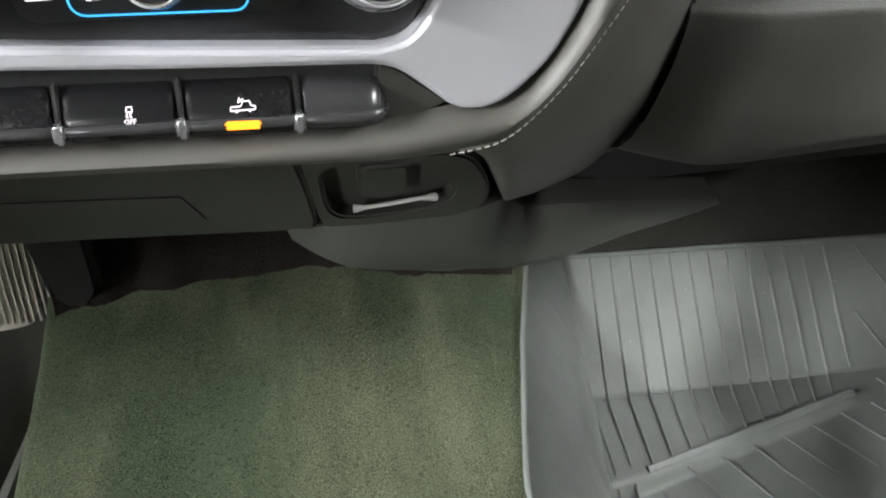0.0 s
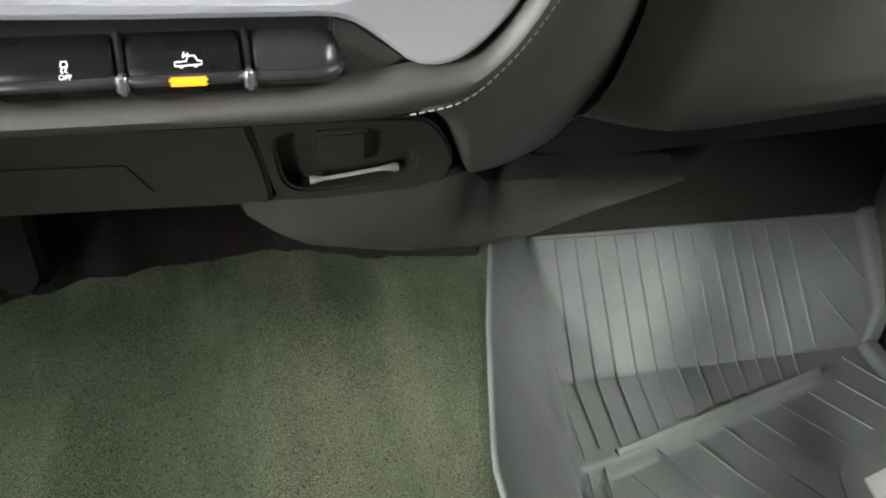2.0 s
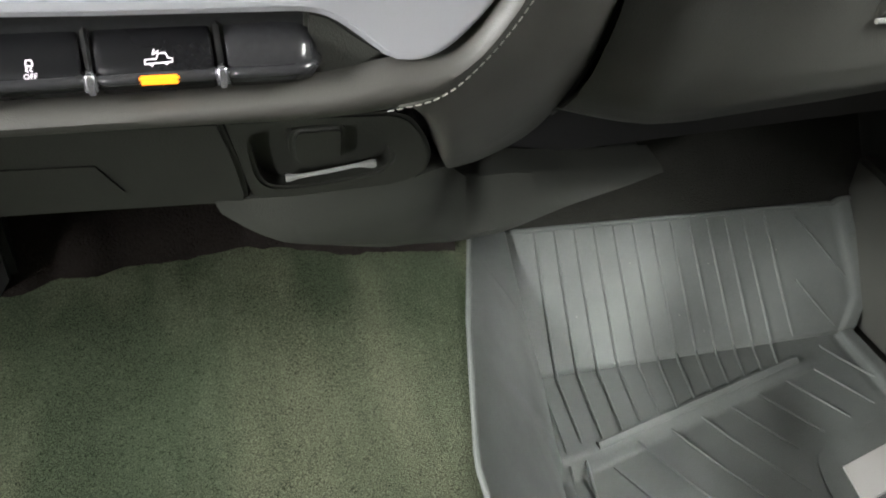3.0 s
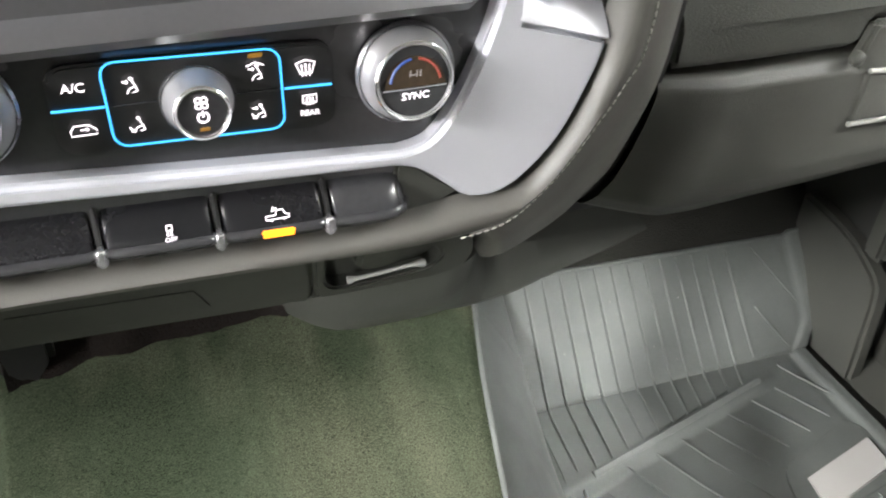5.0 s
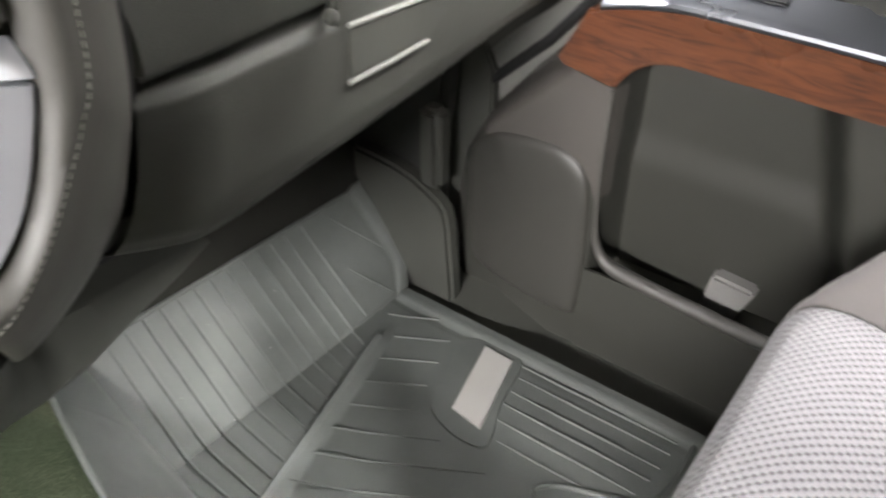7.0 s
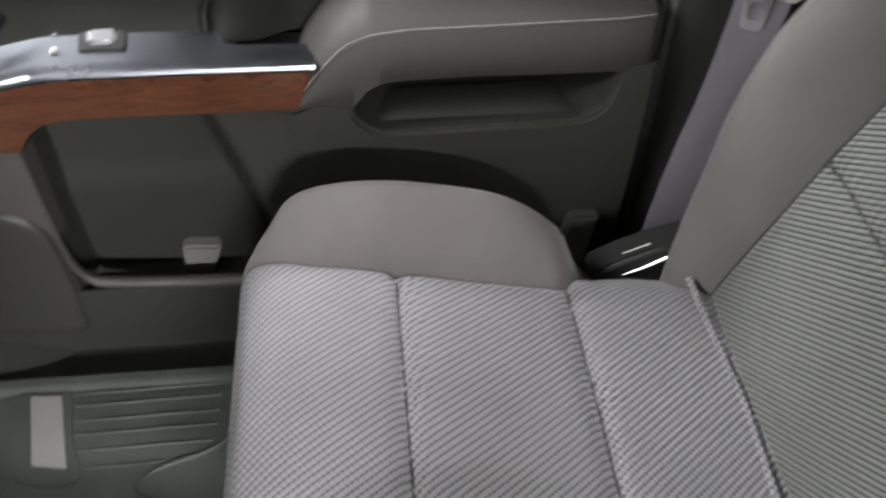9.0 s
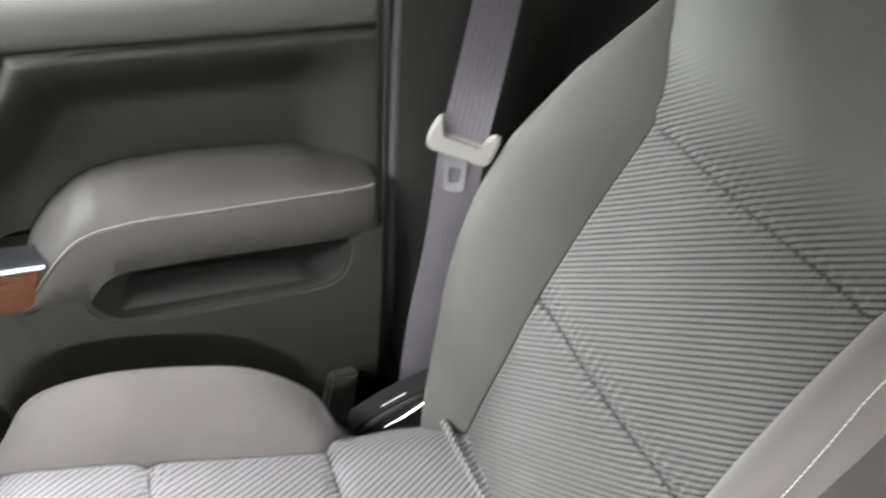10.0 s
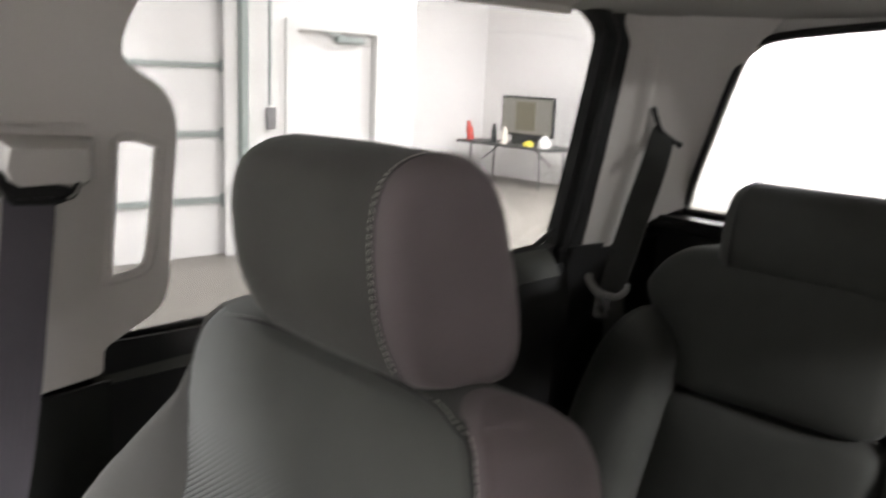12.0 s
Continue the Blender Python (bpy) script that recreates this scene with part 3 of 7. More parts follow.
def hump():
    """The carpeted rise of the floor between the foot wells."""
    def top(u, v):
        y = v
        left, right = -0.150 - 0.01 * smooth01((y + 0.5) / 0.7), lerp(y, [-0.8, -0.3, -0.05, 0.08, 0.2, 0.45], [0.175, 0.180, 0.190, 0.220, 0.262, 0.324])
        z = lerp(y, [-0.8, -0.4, 0.0, 0.15, 0.25, 0.45], [0.165, 0.17, 0.178, 0.192, 0.215, 0.30])
        if u < 0.22:
            x = left - 0.04 * (1 - u / 0.22)
            zz = -0.03 + (z + 0.03) * (1 - (1 - u / 0.22) ** 2.2)
        elif u > 0.78:
            k = (u - 0.78) / 0.22
            x, zz = right + 0.012 * k, z - 0.006 * k - 0.20 * k ** 3
        else:
            k = (u - 0.22) / 0.56
            x, zz = left + (right - left) * k, z + 0.006 * math.sin(math.pi * k)
        n = noise.noise((x * 9, y * 9, 0)) * 0.003
        return (x, y, zz + n)

    ob = part("floor_carpet", sheet(top, span(0, 1, 60), span(-0.85, 0.455, 60)), CARPET)
    tagged(ob, "worn dark green-grey cut-pile carpet over the floor hump", "carpet", kind="structure")

    # dark felt rising behind the cut edge of the carpet
    def felt(x, v):
        edge = lerp(x, [-0.16, -0.10, 0.06, 0.10, 0.17, 0.24, 0.32], [0.186, 0.193, 0.194, 0.186, 0.174, 0.170, 0.20])
        edge += 0.004 * noise.noise((x * 38, 3.0, 0)) + 0.002 * noise.noise((x * 130, 1.0, 0))
        return (x, edge + 0.10 * v + 0.006 * noise.noise((x * 20, v * 4, 2)), 0.185 + 0.24 * v)

    tagged(part("hump_felt", sheet(felt, span(-0.16, 0.235, 96), span(0, 1, 14), 0.006), FELT), "dark felt insulation behind the cut carpet edge", "insulation", kind="structure")


hump()


def driver_side():
    p = thing("accelerator_pedal", (-0.21, 0.25, 0.14), "accelerator pedal with a ribbed pale metal pad", "pedal")
    outline = [tuple(q) for q in curve_pts([(-0.262, 0.245), (-0.20, 0.247), (-0.178, 0.236), (-0.180, 0.20), (-0.198, 0.152), (-0.212, 0.141), (-0.25, 0.139), (-0.262, 0.15)], 4, True)]
    part("pad", plate(outline, "y", 0.245, 0.262, 0.004), material("pedal_metal", (0.42, 0.4, 0.35), 0.45, 0.3), p)
    for k in range(14):
        x = -0.259 + k * 0.0060
        part("rib", tube([(x, 0.244, 0.150), (x + 0.004, 0.243, 0.20), (x + 0.008, 0.244, 0.240)], 0.0015, 6), material("pedal_rib", (0.36, 0.34, 0.3), 0.45, 0.3) if k == 0 else bpy.data.materials["pedal_rib"], p)
    part("arm", tube([(-0.21, 0.262, 0.2), (-0.20, 0.33, 0.3), (-0.2, 0.36, 0.5)], 0.012), BLACK, p)
    tagged(part("steering_column_cover", plate([(-0.17, 0.30), (-0.117, 0.29), (-0.118, 0.215), (-0.145, 0.178), (-0.16, 0.20)], "y", 0.19, 0.26, 0.006), BLACK), "black plastic support behind the pedal", "bracket")
    tagged(part("driver_floor_mat", sheet(lambda u, v: (-0.19 - 0.4 * u, v, -0.02 + 0.10 * (1 - u) ** 3 + 0.1 * smooth01((v - 0.15) / 0.3)), span(0, 1, 16), span(-0.5, 0.32, 20), 0.004), CARPET_DARK), "dark floor mat in the driver foot well", "floor mat")
    tagged(part("sill_trim", tube([(-0.205, -0.10, 0.115), (-0.193, 0.08, 0.105), (-0.19, 0.165, 0.10)], [0.008, 0.008, 0.005], 8, flat=2.0), VINYL), "dark grey edge strip of the driver mat", "trim")


driver_side()


def kick_area():
    pts = [(0.125, -0.02), (0.45, -0.02), (0.45, 0.60), (0.13, 0.60), (0.118, 0.36), (0.136, 0.18), (0.137, 0.06)]
    tagged(part("kick_panel", plate(pts, "x", 0.728, 0.76, 0.008), DARKTRIM), "dark plastic kick panel beside the passenger foot well", "trim", kind="structure")
    tagged(part("door_jamb", plate([(0.09, -0.03), (0.19, -0.03), (0.19, 0.30), (0.12, 0.36), (0.09, 0.30)], "x", 0.768, 0.780, 0.003), VINYL_LOW), "dark door jamb lining behind the kick panel", "trim", kind="structure")
    tagged(part("foot_duct", box((0.722, 0.135, 0.213), (0.03, 0.031, 0.104), 0.008, 3), VINYL_LOW), "dark upright plastic duct at the kick panel", "duct")
    tagged(part("hinge_pillar", plate([(0.105, 0.24), (0.112, 0.31), (0.072, 0.350), (0.03, 0.385), (-0.02, 0.44), (-0.03, 0.40), (0.05, 0.31)], "x", 0.785, 0.80, 0.003), material("jamb_grey", (0.13, 0.13, 0.12), 0.5)), "grey painted door jamb at the hinge pillar", "pillar", kind="structure")
    scuff = [(0.250, 0.180), (0.212, 0.178), (0.187, 0.175), (0.160, 0.169), (0.137, 0.158), (0.121, 0.149), (0.111, 0.138), (0.106, 0.115), (0.102, 0.07), (0.098, 0.03), (0.096, -0.012), (0.250, -0.012)]
    tagged(part("kick_trim", plate(scuff, "x", 0.707, 0.730, 0.005, 4), VINYL_LOW), "dark scuff trim with a rounded edge beside the mat", "trim", kind="structure")
    tagged(part("sill_plate", sheet(lambda u, v: (0.688 + 0.07 * u, v, 0.001 - 0.014 * u + 0.034 * u * smooth01((v + 0.02) / 0.09)), span(0, 1, 8), span(0.30, -0.72, 14), 0.006), VINYL_LOW), "dark plastic sill plate at the door opening", "sill", kind="structure")


kick_area()

# ---- dashboard ----
def dashboard():
    d = thing("dashboard", (0.1, 0.1, 0.45), "dark grey dashboard with silver centre stack and stitched padded edge", "dashboard")
    # body behind the faces
    body = [(-0.015, 0.64), (-0.02, 0.72), (0.06, 0.76), (0.6, 0.78), (0.6, 0.44), (0.10, 0.40), (0.03, 0.44), (0.0, 0.50)]
    part("dash_body", plate(body, "x", -0.84, 0.70), VINYL_LOW, d)
    # silver frame of the centre stack
    inner = [(-0.20, 0.544), (-0.075, 0.534), (0.004, 0.527)] + [tuple(p) for p in curve_pts([(0.098, 0.5195), (0.111, 0.5225), (0.121, 0.533), (0.133, 0.556), (0.144, 0.589), (0.1475, 0.625)], 4)] + [(0.148, 0.66), (0.159, 0.66)]
    right = [(0.159, 0.5785), (0.180, 0.5722), (0.2035, 0.5650)] + [tuple(p) for p in curve_pts([(0.2037, 0.560), (0.198, 0.542), (0.184, 0.512), (0.165, 0.4915), (0.15, 0.4842), (0.137, 0.485)], 4)]
    low = [tuple(p) for p in curve_pts([(0.131, 0.488), (0.114, 0.503), (0.104, 0.509), (0.094, 0.5112)], 3)] + [(0.015, 0.516), (-0.078, 0.523), (-0.20, 0.533)]
    part("centre_bezel", plate(inner + right + low, "y", -0.054, -0.03, 0.0032, 3), SILVER, d, "satin silver bezel round the centre stack")
    facet_top = curve_pts([(0.1585, 0.606, 0), (0.160, 0.598, 0), (0.166, 0.589, 0), (0.176, 0.586, 0), (0.2035, 0.5795, 0)], 5)

    def facet(i, v):
        t = facet_top[i]
        x = t.x + (0.155 + 0.0485 * i / (len(facet_top) - 1) - t.x) * (1 - v)
        zb = 0.5795 - 0.0145 * (x - 0.155) / 0.0485
        return (x, -0.0545 + 0.012 * v ** 1.3, zb + (t.y - zb) * v)

    part("bezel_facet", sheet(facet, range(len(facet_top)), span(0, 1, 8), 0.004), SILVER, d)
    # climate panel
    panel = part("climate_panel", plate([(-0.2, 0.50), (0.15, 0.50), (0.15, 0.66), (-0.2, 0.66)], "y", -0.044, -0.02), GLOSS, d, "glossy black climate control panel")
    part("upper_ledge", loft([[(x, -0.046, 0.586), (x, -0.056, 0.5885), (x, -0.059, 0.593), (x, -0.056, 0.600), (x, -0.046, 0.606)] for x in span(-0.2, 0.128, 6)] + [[(0.136, -0.046, 0.589), (0.136, -0.051, 0.591), (0.136, -0.052, 0.594), (0.136, -0.051, 0.598), (0.136, -0.046, 0.602)]]), SATINBLACK, panel)
    part("upper_fascia", sheet(lambda x, k: (x, -0.0475 + 0.010 * k * k, 0.600 + 0.060 * k), span(-0.2, 0.140, 12), span(0, 1, 8), -0.004), SATINBLACK, panel)
    part("disc_slot", box((-0.03, -0.0470, 0.6160), (0.18, 0.006, 0.0045), 0.001), BLACK, panel)
    part("slot_light", box((0.055, -0.0500, 0.6160), (0.006, 0.003, 0.0028), 0.0004), BLUE_GLOW, panel)
    part("screen_edge", tube([(-0.2, -0.052, 0.632), (0.0, -0.052, 0.631), (0.01, -0.052, 0.636), (0.012, -0.052, 0.66)], 0.0012, 6), BLUE_GLOW, panel)
    plate_pts = rrect(0.0095, 0.5585, 0.118, 0.041, 0.009)
    part("button_plate", plate([(x, z - 0.02 * (x - 0.01)) for x, z in plate_pts], "y", -0.0475, -0.043, 0.0012), BLACK, panel)

    def tilt(x, z):
        return (x, -0.0482, z - 0.035 * (x - 0.009))

    frame_pts = [tilt(x, z) for x, z in rrect(0.0085, 0.5597, 0.0725, 0.0385, 0.006, 4)]
    part("blue_frame", tube(frame_pts, 0.00048, 6, True), BLUE_GLOW, panel, "glowing blue outline")
    part("blue_line", tube([tilt(0.046, 0.5597), tilt(0.067, 0.5597)], 0.00055, 6), BLUE_GLOW, panel)
    part("blue_line", tube([tilt(-0.049, 0.5597), tilt(-0.0285, 0.5597)], 0.00055, 6), BLUE_GLOW, panel)
    for x in (-0.0165, 0.0335):
        part("button_gap", box(tilt(x, 0.5597), (0.018, 0.0012, 0.0006), 0), GLOSS, panel)

    def knob(name, cx, cz, r, face_r, out):
        ax = Vector((0.0, -1.0, 0.12)).normalized()
        at = (cx, -0.046, cz)
        k = part(name, lathe(at, ax, [(r * 1.04, 0.0), (r * 1.06, 0.003), (r * 1.02, 0.006), (r * 0.93, 0.008), (r * 0.86, out * 0.75), (r * 0.82, out * 0.94), (face_r * 1.08, out), (face_r, out - 0.0008), (face_r * 0.99, out - 0.0046)], 56), KNOB, panel, "ribbed satin silver rotary knob")
        f = Vector(at) + ax * (out - 0.0012)
        part("knob_ring", lathe(Vector(at) + ax * 0.001, ax, [(r * 1.10, 0.0), (r * 1.12, 0.0025), (r * 1.07, 0.004), (r * 1.03, 0.003)], 56), DARKMETAL, panel)
        part("chrome_rim", tube([f + Vector((math.cos(a) * face_r * 1.06, 0, 0)) + Vector((0, 0.12, 1.0)).normalized() * math.sin(a) * face_r * 1.06 for a in span(0, 2 * math.pi * 47 / 48, 48)], 0.0010, 6, True), CHROME, panel)
        part("knob_face", lathe(Vector(at) + ax * (out - 0.0045), ax, [(face_r * 0.995, 0), (face_r * 0.995, 0.0026), (0.0, 0.0029)], 40), GLOSS, panel)
        return f, ax

    ffan, axf = knob("fan_knob", 0.0085, 0.5585, 0.0142, 0.0102, 0.020)
    ftmp, axt = knob("temperature_knob", 0.1015, 0.5585, 0.0212, 0.0166, 0.017)
    knob("driver_temperature_knob", -0.0845, 0.566, 0.0222, 0.0166, 0.017)

    def icon(lines, cx, cz, s, y=-0.0492, r=0.00028, mat=None, parent=panel, key=None, tall=1.0):
        bm = bmesh.new()
        for ln in lines:
            tube([(cx + u * s, y if key is None else key_y(cx, cz + w * s * tall), cz + w * s * tall) for u, w in ln], r, 5, bm=bm)
        part("icon", bm, mat or WHITE_GLOW, parent)

    def key_y(x, z):
        """The face of the sloped switch tops."""
        return lerp(z - (0.4945 - 0.045 * (x - 0.03)), [-0.003, 0.002, 0.008, 0.0165, 0.018], [-0.0585, -0.0565, -0.050, -0.038, -0.030]) - 0.0005

    seat = [[(-0.2, 0.9), (0.0, 1.0), (0.15, 0.8), (0.05, 0.6), (-0.2, 0.9)], [(0.1, 0.5), (0.35, -0.1), (-0.35, -0.35), (-0.6, -0.9)], [(0.35, -0.1), (0.5, -0.7), (0.0, -0.8)]]
    arrow_hi, arrow_lo = [[(-1.0, 0.55), (-0.35, 0.45)], [(-0.55, 0.7), (-0.35, 0.45), (-0.6, 0.3)]], [[(-1.1, -0.2), (-0.8, -0.75)], [(-1.0, -0.75), (-0.75, -0.8), (-0.7, -0.5)]]
    s = 0.0037
    icon(seat + arrow_hi, *tilt(-0.0165, 0.5685)[::2], s)
    icon(seat + arrow_lo, *tilt(-0.0165, 0.5505)[::2], s)
    icon(seat + arrow_hi + [[(-1.2, 0.9), (-0.2, 1.3), (0.8, 0.9)]], *tilt(0.0345, 0.5690)[::2], s)
    icon(seat + arrow_hi + arrow_lo, *tilt(0.0345, 0.5505)[::2], s)
    icon([[(-1, 0.6), (0, 0.9), (1, 0.6), (0.6, -0.6), (-0.6, -0.6), (-1, 0.6)], [(-0.4, -0.9), (-0.4, 0.4)], [(0, -0.9), (0, 0.5)], [(0.4, -0.9), (0.4, 0.4)]], *tilt(0.0555, 0.5690)[::2], 0.0042)
    icon([[(-0.9, 1.0), (0.9, 1.0), (0.9, -0.1), (-0.9, -0.1), (-0.9, 1.0)], [(-0.4, 0.7), (-0.4, -0.4)], [(0, 0.7), (0, -0.4)], [(0.4, 0.7), (0.4, -0.4)]], *tilt(0.0565, 0.5525)[::2], 0.0034)
    word("REAR", tilt(0.0565, 0.5465), 0.0038, (90, 2, 0), WHITE_GLOW, panel)
    word("A/C", tilt(-0.0390, 0.5690), 0.0056, (90, 2, 0), WHITE_GLOW, panel)
    icon([[(-1.2, 0.2), (-0.8, 0.7), (0.5, 0.7), (1.2, 0.1), (1.2, -0.4), (-1.2, -0.4), (-1.2, 0.2)], [(-0.3, 0.2), (0.5, 0.2), (0.3, 0.4)], [(0.5, 0.2), (0.3, 0.0)]], *tilt(-0.0385, 0.5500)[::2], 0.0042)
    part("indicator", box(tilt(0.0345, 0.5765), (0.006, 0.0012, 0.0018), 0.0003), DIM_GLOW, panel)

    def on_face(f, ax, u, w):
        return Vector(f) + Vector((1, 0, 0)) * u + Vector((0, 0.12, 1.0)).normalized() * w + ax * 0.0004

    def face_icon(f, ax, lines, r=0.0004, mat=None):
        bm = bmesh.new()
        for ln in lines:
            tube([on_face(f, ax, u, w) for u, w in ln], r, 5, bm=bm)
        part("icon", bm, mat or WHITE_GLOW, panel)

    circ = lambda cx, cz, r, a0=0, a1=360, n=14: [(cx + r * math.cos(radians(a)), cz + r * math.sin(radians(a))) for a in span(a0, a1, n)]
    face_icon(ffan, axf, [circ(-0.0012, 0.0058, 0.0012), circ(0.0012, 0.0058, 0.0012), circ(-0.0012, 0.0034, 0.0012), circ(0.0012, 0.0034, 0.0012)], 0.00035)
    face_icon(ffan, axf, [circ(0, -0.0016, 0.0022, 120, 420), [(0, 0.0012), (0, -0.0014)]], 0.0004)
    part("indicator", box(on_face(ffan, axf, 0, -0.0068), (0.0042, 0.0008, 0.0016), 0.0003), DIM_GLOW, panel)
    word("SYNC", on_face(ftmp, axt, 0, -0.0066), 0.0052, (97, 0, 0), WHITE_GLOW, panel)
    half = [on_face(ftmp, axt, 0.0142 * math.cos(radians(q)), -0.0022 + 0.0142 * math.sin(radians(q))) for q in range(0, 181, 12)]
    word("HI", on_face(ftmp, axt, 0, 0.0032) + axt * 0.0006, 0.0066, (97, 0, 0), DISPLAY, panel)
    for side, (q0, q1) in (("blue", (172, 98)), ("red", (82, 8))):
        glow = glowing(side + "_arc", (0.05, 0.2, 0.9) if side == "blue" else (0.9, 0.1, 0.05), 0.16)
        face_icon(ftmp + axt * 0.0006, axt, [circ(0, -0.001, 0.0118, q0, q1)], 0.0006, glow)
    part("display_window", loft([[p + axt * 0.0001 for p in half], [p + axt * 0.0005 for p in half]]), material("display_brown", (0.035, 0.022, 0.012), 0.08, 0, 300, 0.0, 0.3, 60, 0.6), panel, "dark brownish display window")
    part("face_split", box(on_face(ftmp, axt, 0, -0.0030), (0.030, 0.0005, 0.0004), 0), SILVER, panel)

    # switch bank
    bank = part("switch_recess", plate([(-0.21, 0.470), (0.103, 0.468), (0.112, 0.476), (0.135, 0.486), (0.108, 0.515), (-0.21, 0.535)], "y", -0.030, -0.012), BLACK, d, "black recess of the switch bank")

    part("recess_end", plate([(0.104, 0.474), (0.118, 0.479), (0.134, 0.4865), (0.119, 0.498), (0.109, 0.5065), (0.098, 0.5105), (0.096, 0.49)], "y", -0.0465, -0.03, 0.002), VINYL_LOW, bank)

    def key_prof(x, z0, sc=1.0):
        p = [(-0.030, 0.018), (-0.038, 0.0165), (-0.050, 0.008), (-0.0565, 0.002), (-0.0585, -0.003), (-0.0570, -0.0085), (-0.0500, -0.0135), (-0.030, -0.014)]
        return [(x, -0.030 + (a + 0.030) * sc, z0 + b * (0.6 + 0.4 * sc)) for a, b in p]

    seps = [-0.148, -0.096, -0.0435, 0.0085, 0.0605]
    for k, x0 in enumerate(seps):
        x1 = seps[k + 1] if k < 4 else 0.1045
        zz = lambda x: 0.4945 - 0.045 * (x - 0.03)
        xs = [x0 + 0.0028, x0 + 0.0036] + span(x0 + 0.006, x1 - 0.006, 4) + [x1 - 0.0036, x1 - 0.0028]
        sc = [0.93, 0.98, 1, 1, 1, 1, 0.98, 0.93]
        if k == 4:
            xs = [x0 + 0.0028, x0 + 0.0036, 0.07, 0.08, 0.088, 0.094, 0.0985, 0.1015, 0.103]
            sc = [0.93, 0.98, 1, 1, 1, 0.97, 0.88, 0.66, 0.35]
        part("switch", loft([key_prof(x, zz(x), q) for x, q in zip(xs, sc)]), GLOSS if k == 4 else KEYBLACK, bank, "black rocker switch")
        part("switch_lip", tube([(x, -0.0575 - 0.0006 * min(q * 2 - 1, 1) + 0.028 * (1 - q), zz(x) - 0.0035) for x, q in zip(xs, sc)], 0.0027, 10, flat=0.8), GLOSS, bank)
        part("divider", box((x0, -0.046, zz(x0) + 0.004), (0.0028, 0.012, 0.018), 0.001, 2, (-32, 0, 0)), BLACK, bank)
        part("divider_clip", box((x0, -0.0575, zz(x0) - 0.0045), (0.0052, 0.0070, 0.0095), 0.0014, 3, (-8, 0, 0)), CLIP_BRIGHT, bank, "small chrome clip")
    part("amber_lamp", box((0.0352, -0.0600, 0.4906), (0.0160, 0.0022, 0.0040), 0.0008, 2, (0, 3, 0)), AMBER_GLOW, bank, "lit amber indicator bar")
    # icons lie on the sloped tops
    truck = [[(-1.3, -0.3), (-1.3, 0.2), (-0.2, 0.2), (0.0, 0.8), (0.7, 0.8), (0.9, 0.2), (1.3, 0.1), (1.3, -0.3), (-1.3, -0.3)], [(0.1, 1.1), (-0.5, 0.7)], [(-0.3, 1.3), (-0.5, 0.7)], [(-0.9, -0.3), (-0.7, -0.6), (-0.5, -0.3)], [(0.5, -0.3), (0.7, -0.6), (0.9, -0.3)]]
    icon(truck, 0.0360, 0.4972, 0.0042, 0, 0.0003, parent=bank, key=True, tall=0.62)
    skid = [[(-0.5, 0.4), (-0.4, 0.9), (0.4, 0.9), (0.5, 0.4), (0.5, 0.1), (-0.5, 0.1), (-0.5, 0.4)], [(-0.3, -0.1), (-0.5, -0.5), (-0.2, -0.8)], [(0.3, -0.1), (0.1, -0.5), (0.4, -0.8)]]
    icon(skid, -0.0130, 0.4995, 0.0026, 0, 0.0003, parent=bank, key=True, tall=0.8)
    word("OFF", (-0.0130, key_y(-0.0130, 0.4963) - 0.0003, 0.4963), 0.0030, (50, 2, 0), WHITE_GLOW, bank)

    # padded roll with seam
    st = [((-0.25, 0.492), (-0.25, 0.4785), (-0.25, 0.473)), ((-0.08, 0.486), (-0.08, 0.471), (-0.08, 0.4635)), ((0.03, 0.481), (0.03, 0.465), (0.03, 0.457)), ((0.095, 0.480), (0.10, 0.461), (0.10, 0.4575)), ((0.133, 0.484), (0.142, 0.463), (0.150, 0.449)), ((0.150, 0.483), (0.160, 0.468), (0.190, 0.362)), ((0.164, 0.4875), (0.176, 0.481), (0.225, 0.340)), ((0.176, 0.499), (0.190, 0.497), (0.250, 0.372)), ((0.189, 0.519), (0.204, 0.518), (0.255, 0.430)), ((0.198, 0.541), (0.216, 0.538), (0.263, 0.470)), ((0.204, 0.571), (0.226, 0.565), (0.266, 0.535)), ((0.207, 0.66), (0.229, 0.66), (0.267, 0.66))]
    I, S, O = (curve_pts([(*p[k], 0) for p in st], 7) for k in range(3))
    outs = curve_pts([(k, 0, 0) for k in (0, 0, 0, 0.1, 0.4, 1, 1, 1, 1, 1, 1, 1)], 7)
    backs = curve_pts([(k, 0, 0) for k in (-0.036, -0.036, -0.036, -0.036, -0.034, 0.045, 0.085, 0.060, 0.012, -0.002, -0.020, -0.026)], 7)

    def ring(i, o, w):
        a, b, c = I[i], S[i], O[i]
        rear = backs[i].x

        def m(flat, k):
            return flat + (-0.0552 + (rear + 0.0552) * k ** 1.5 - flat) * o

        q = [(a, -0.046), (a.lerp(b, 0.08), -0.0535), (a.lerp(b, 0.26), -0.0600), (a.lerp(b, 0.48), -0.0618), (a.lerp(b, 0.75), -0.0590), (b, m(-0.0530, 0)), (b.lerp(c, 0.12), m(-0.0505, 0.12)), (b.lerp(c, 0.35), m(-0.045, 0.35)), (b.lerp(c, 0.55), m(-0.0395, 0.55)), (b.lerp(c, 0.78), m(-0.034, 0.78)), (b.lerp(c, 0.95), m(-0.0285, 0.95)), (c, m(-0.024, 1)), (c, rear + 0.03)]
        return [(p.x, y, p.y) for p, y in q]

    rings = [ring(i, outs[i].x, 0) for i in range(len(I))]
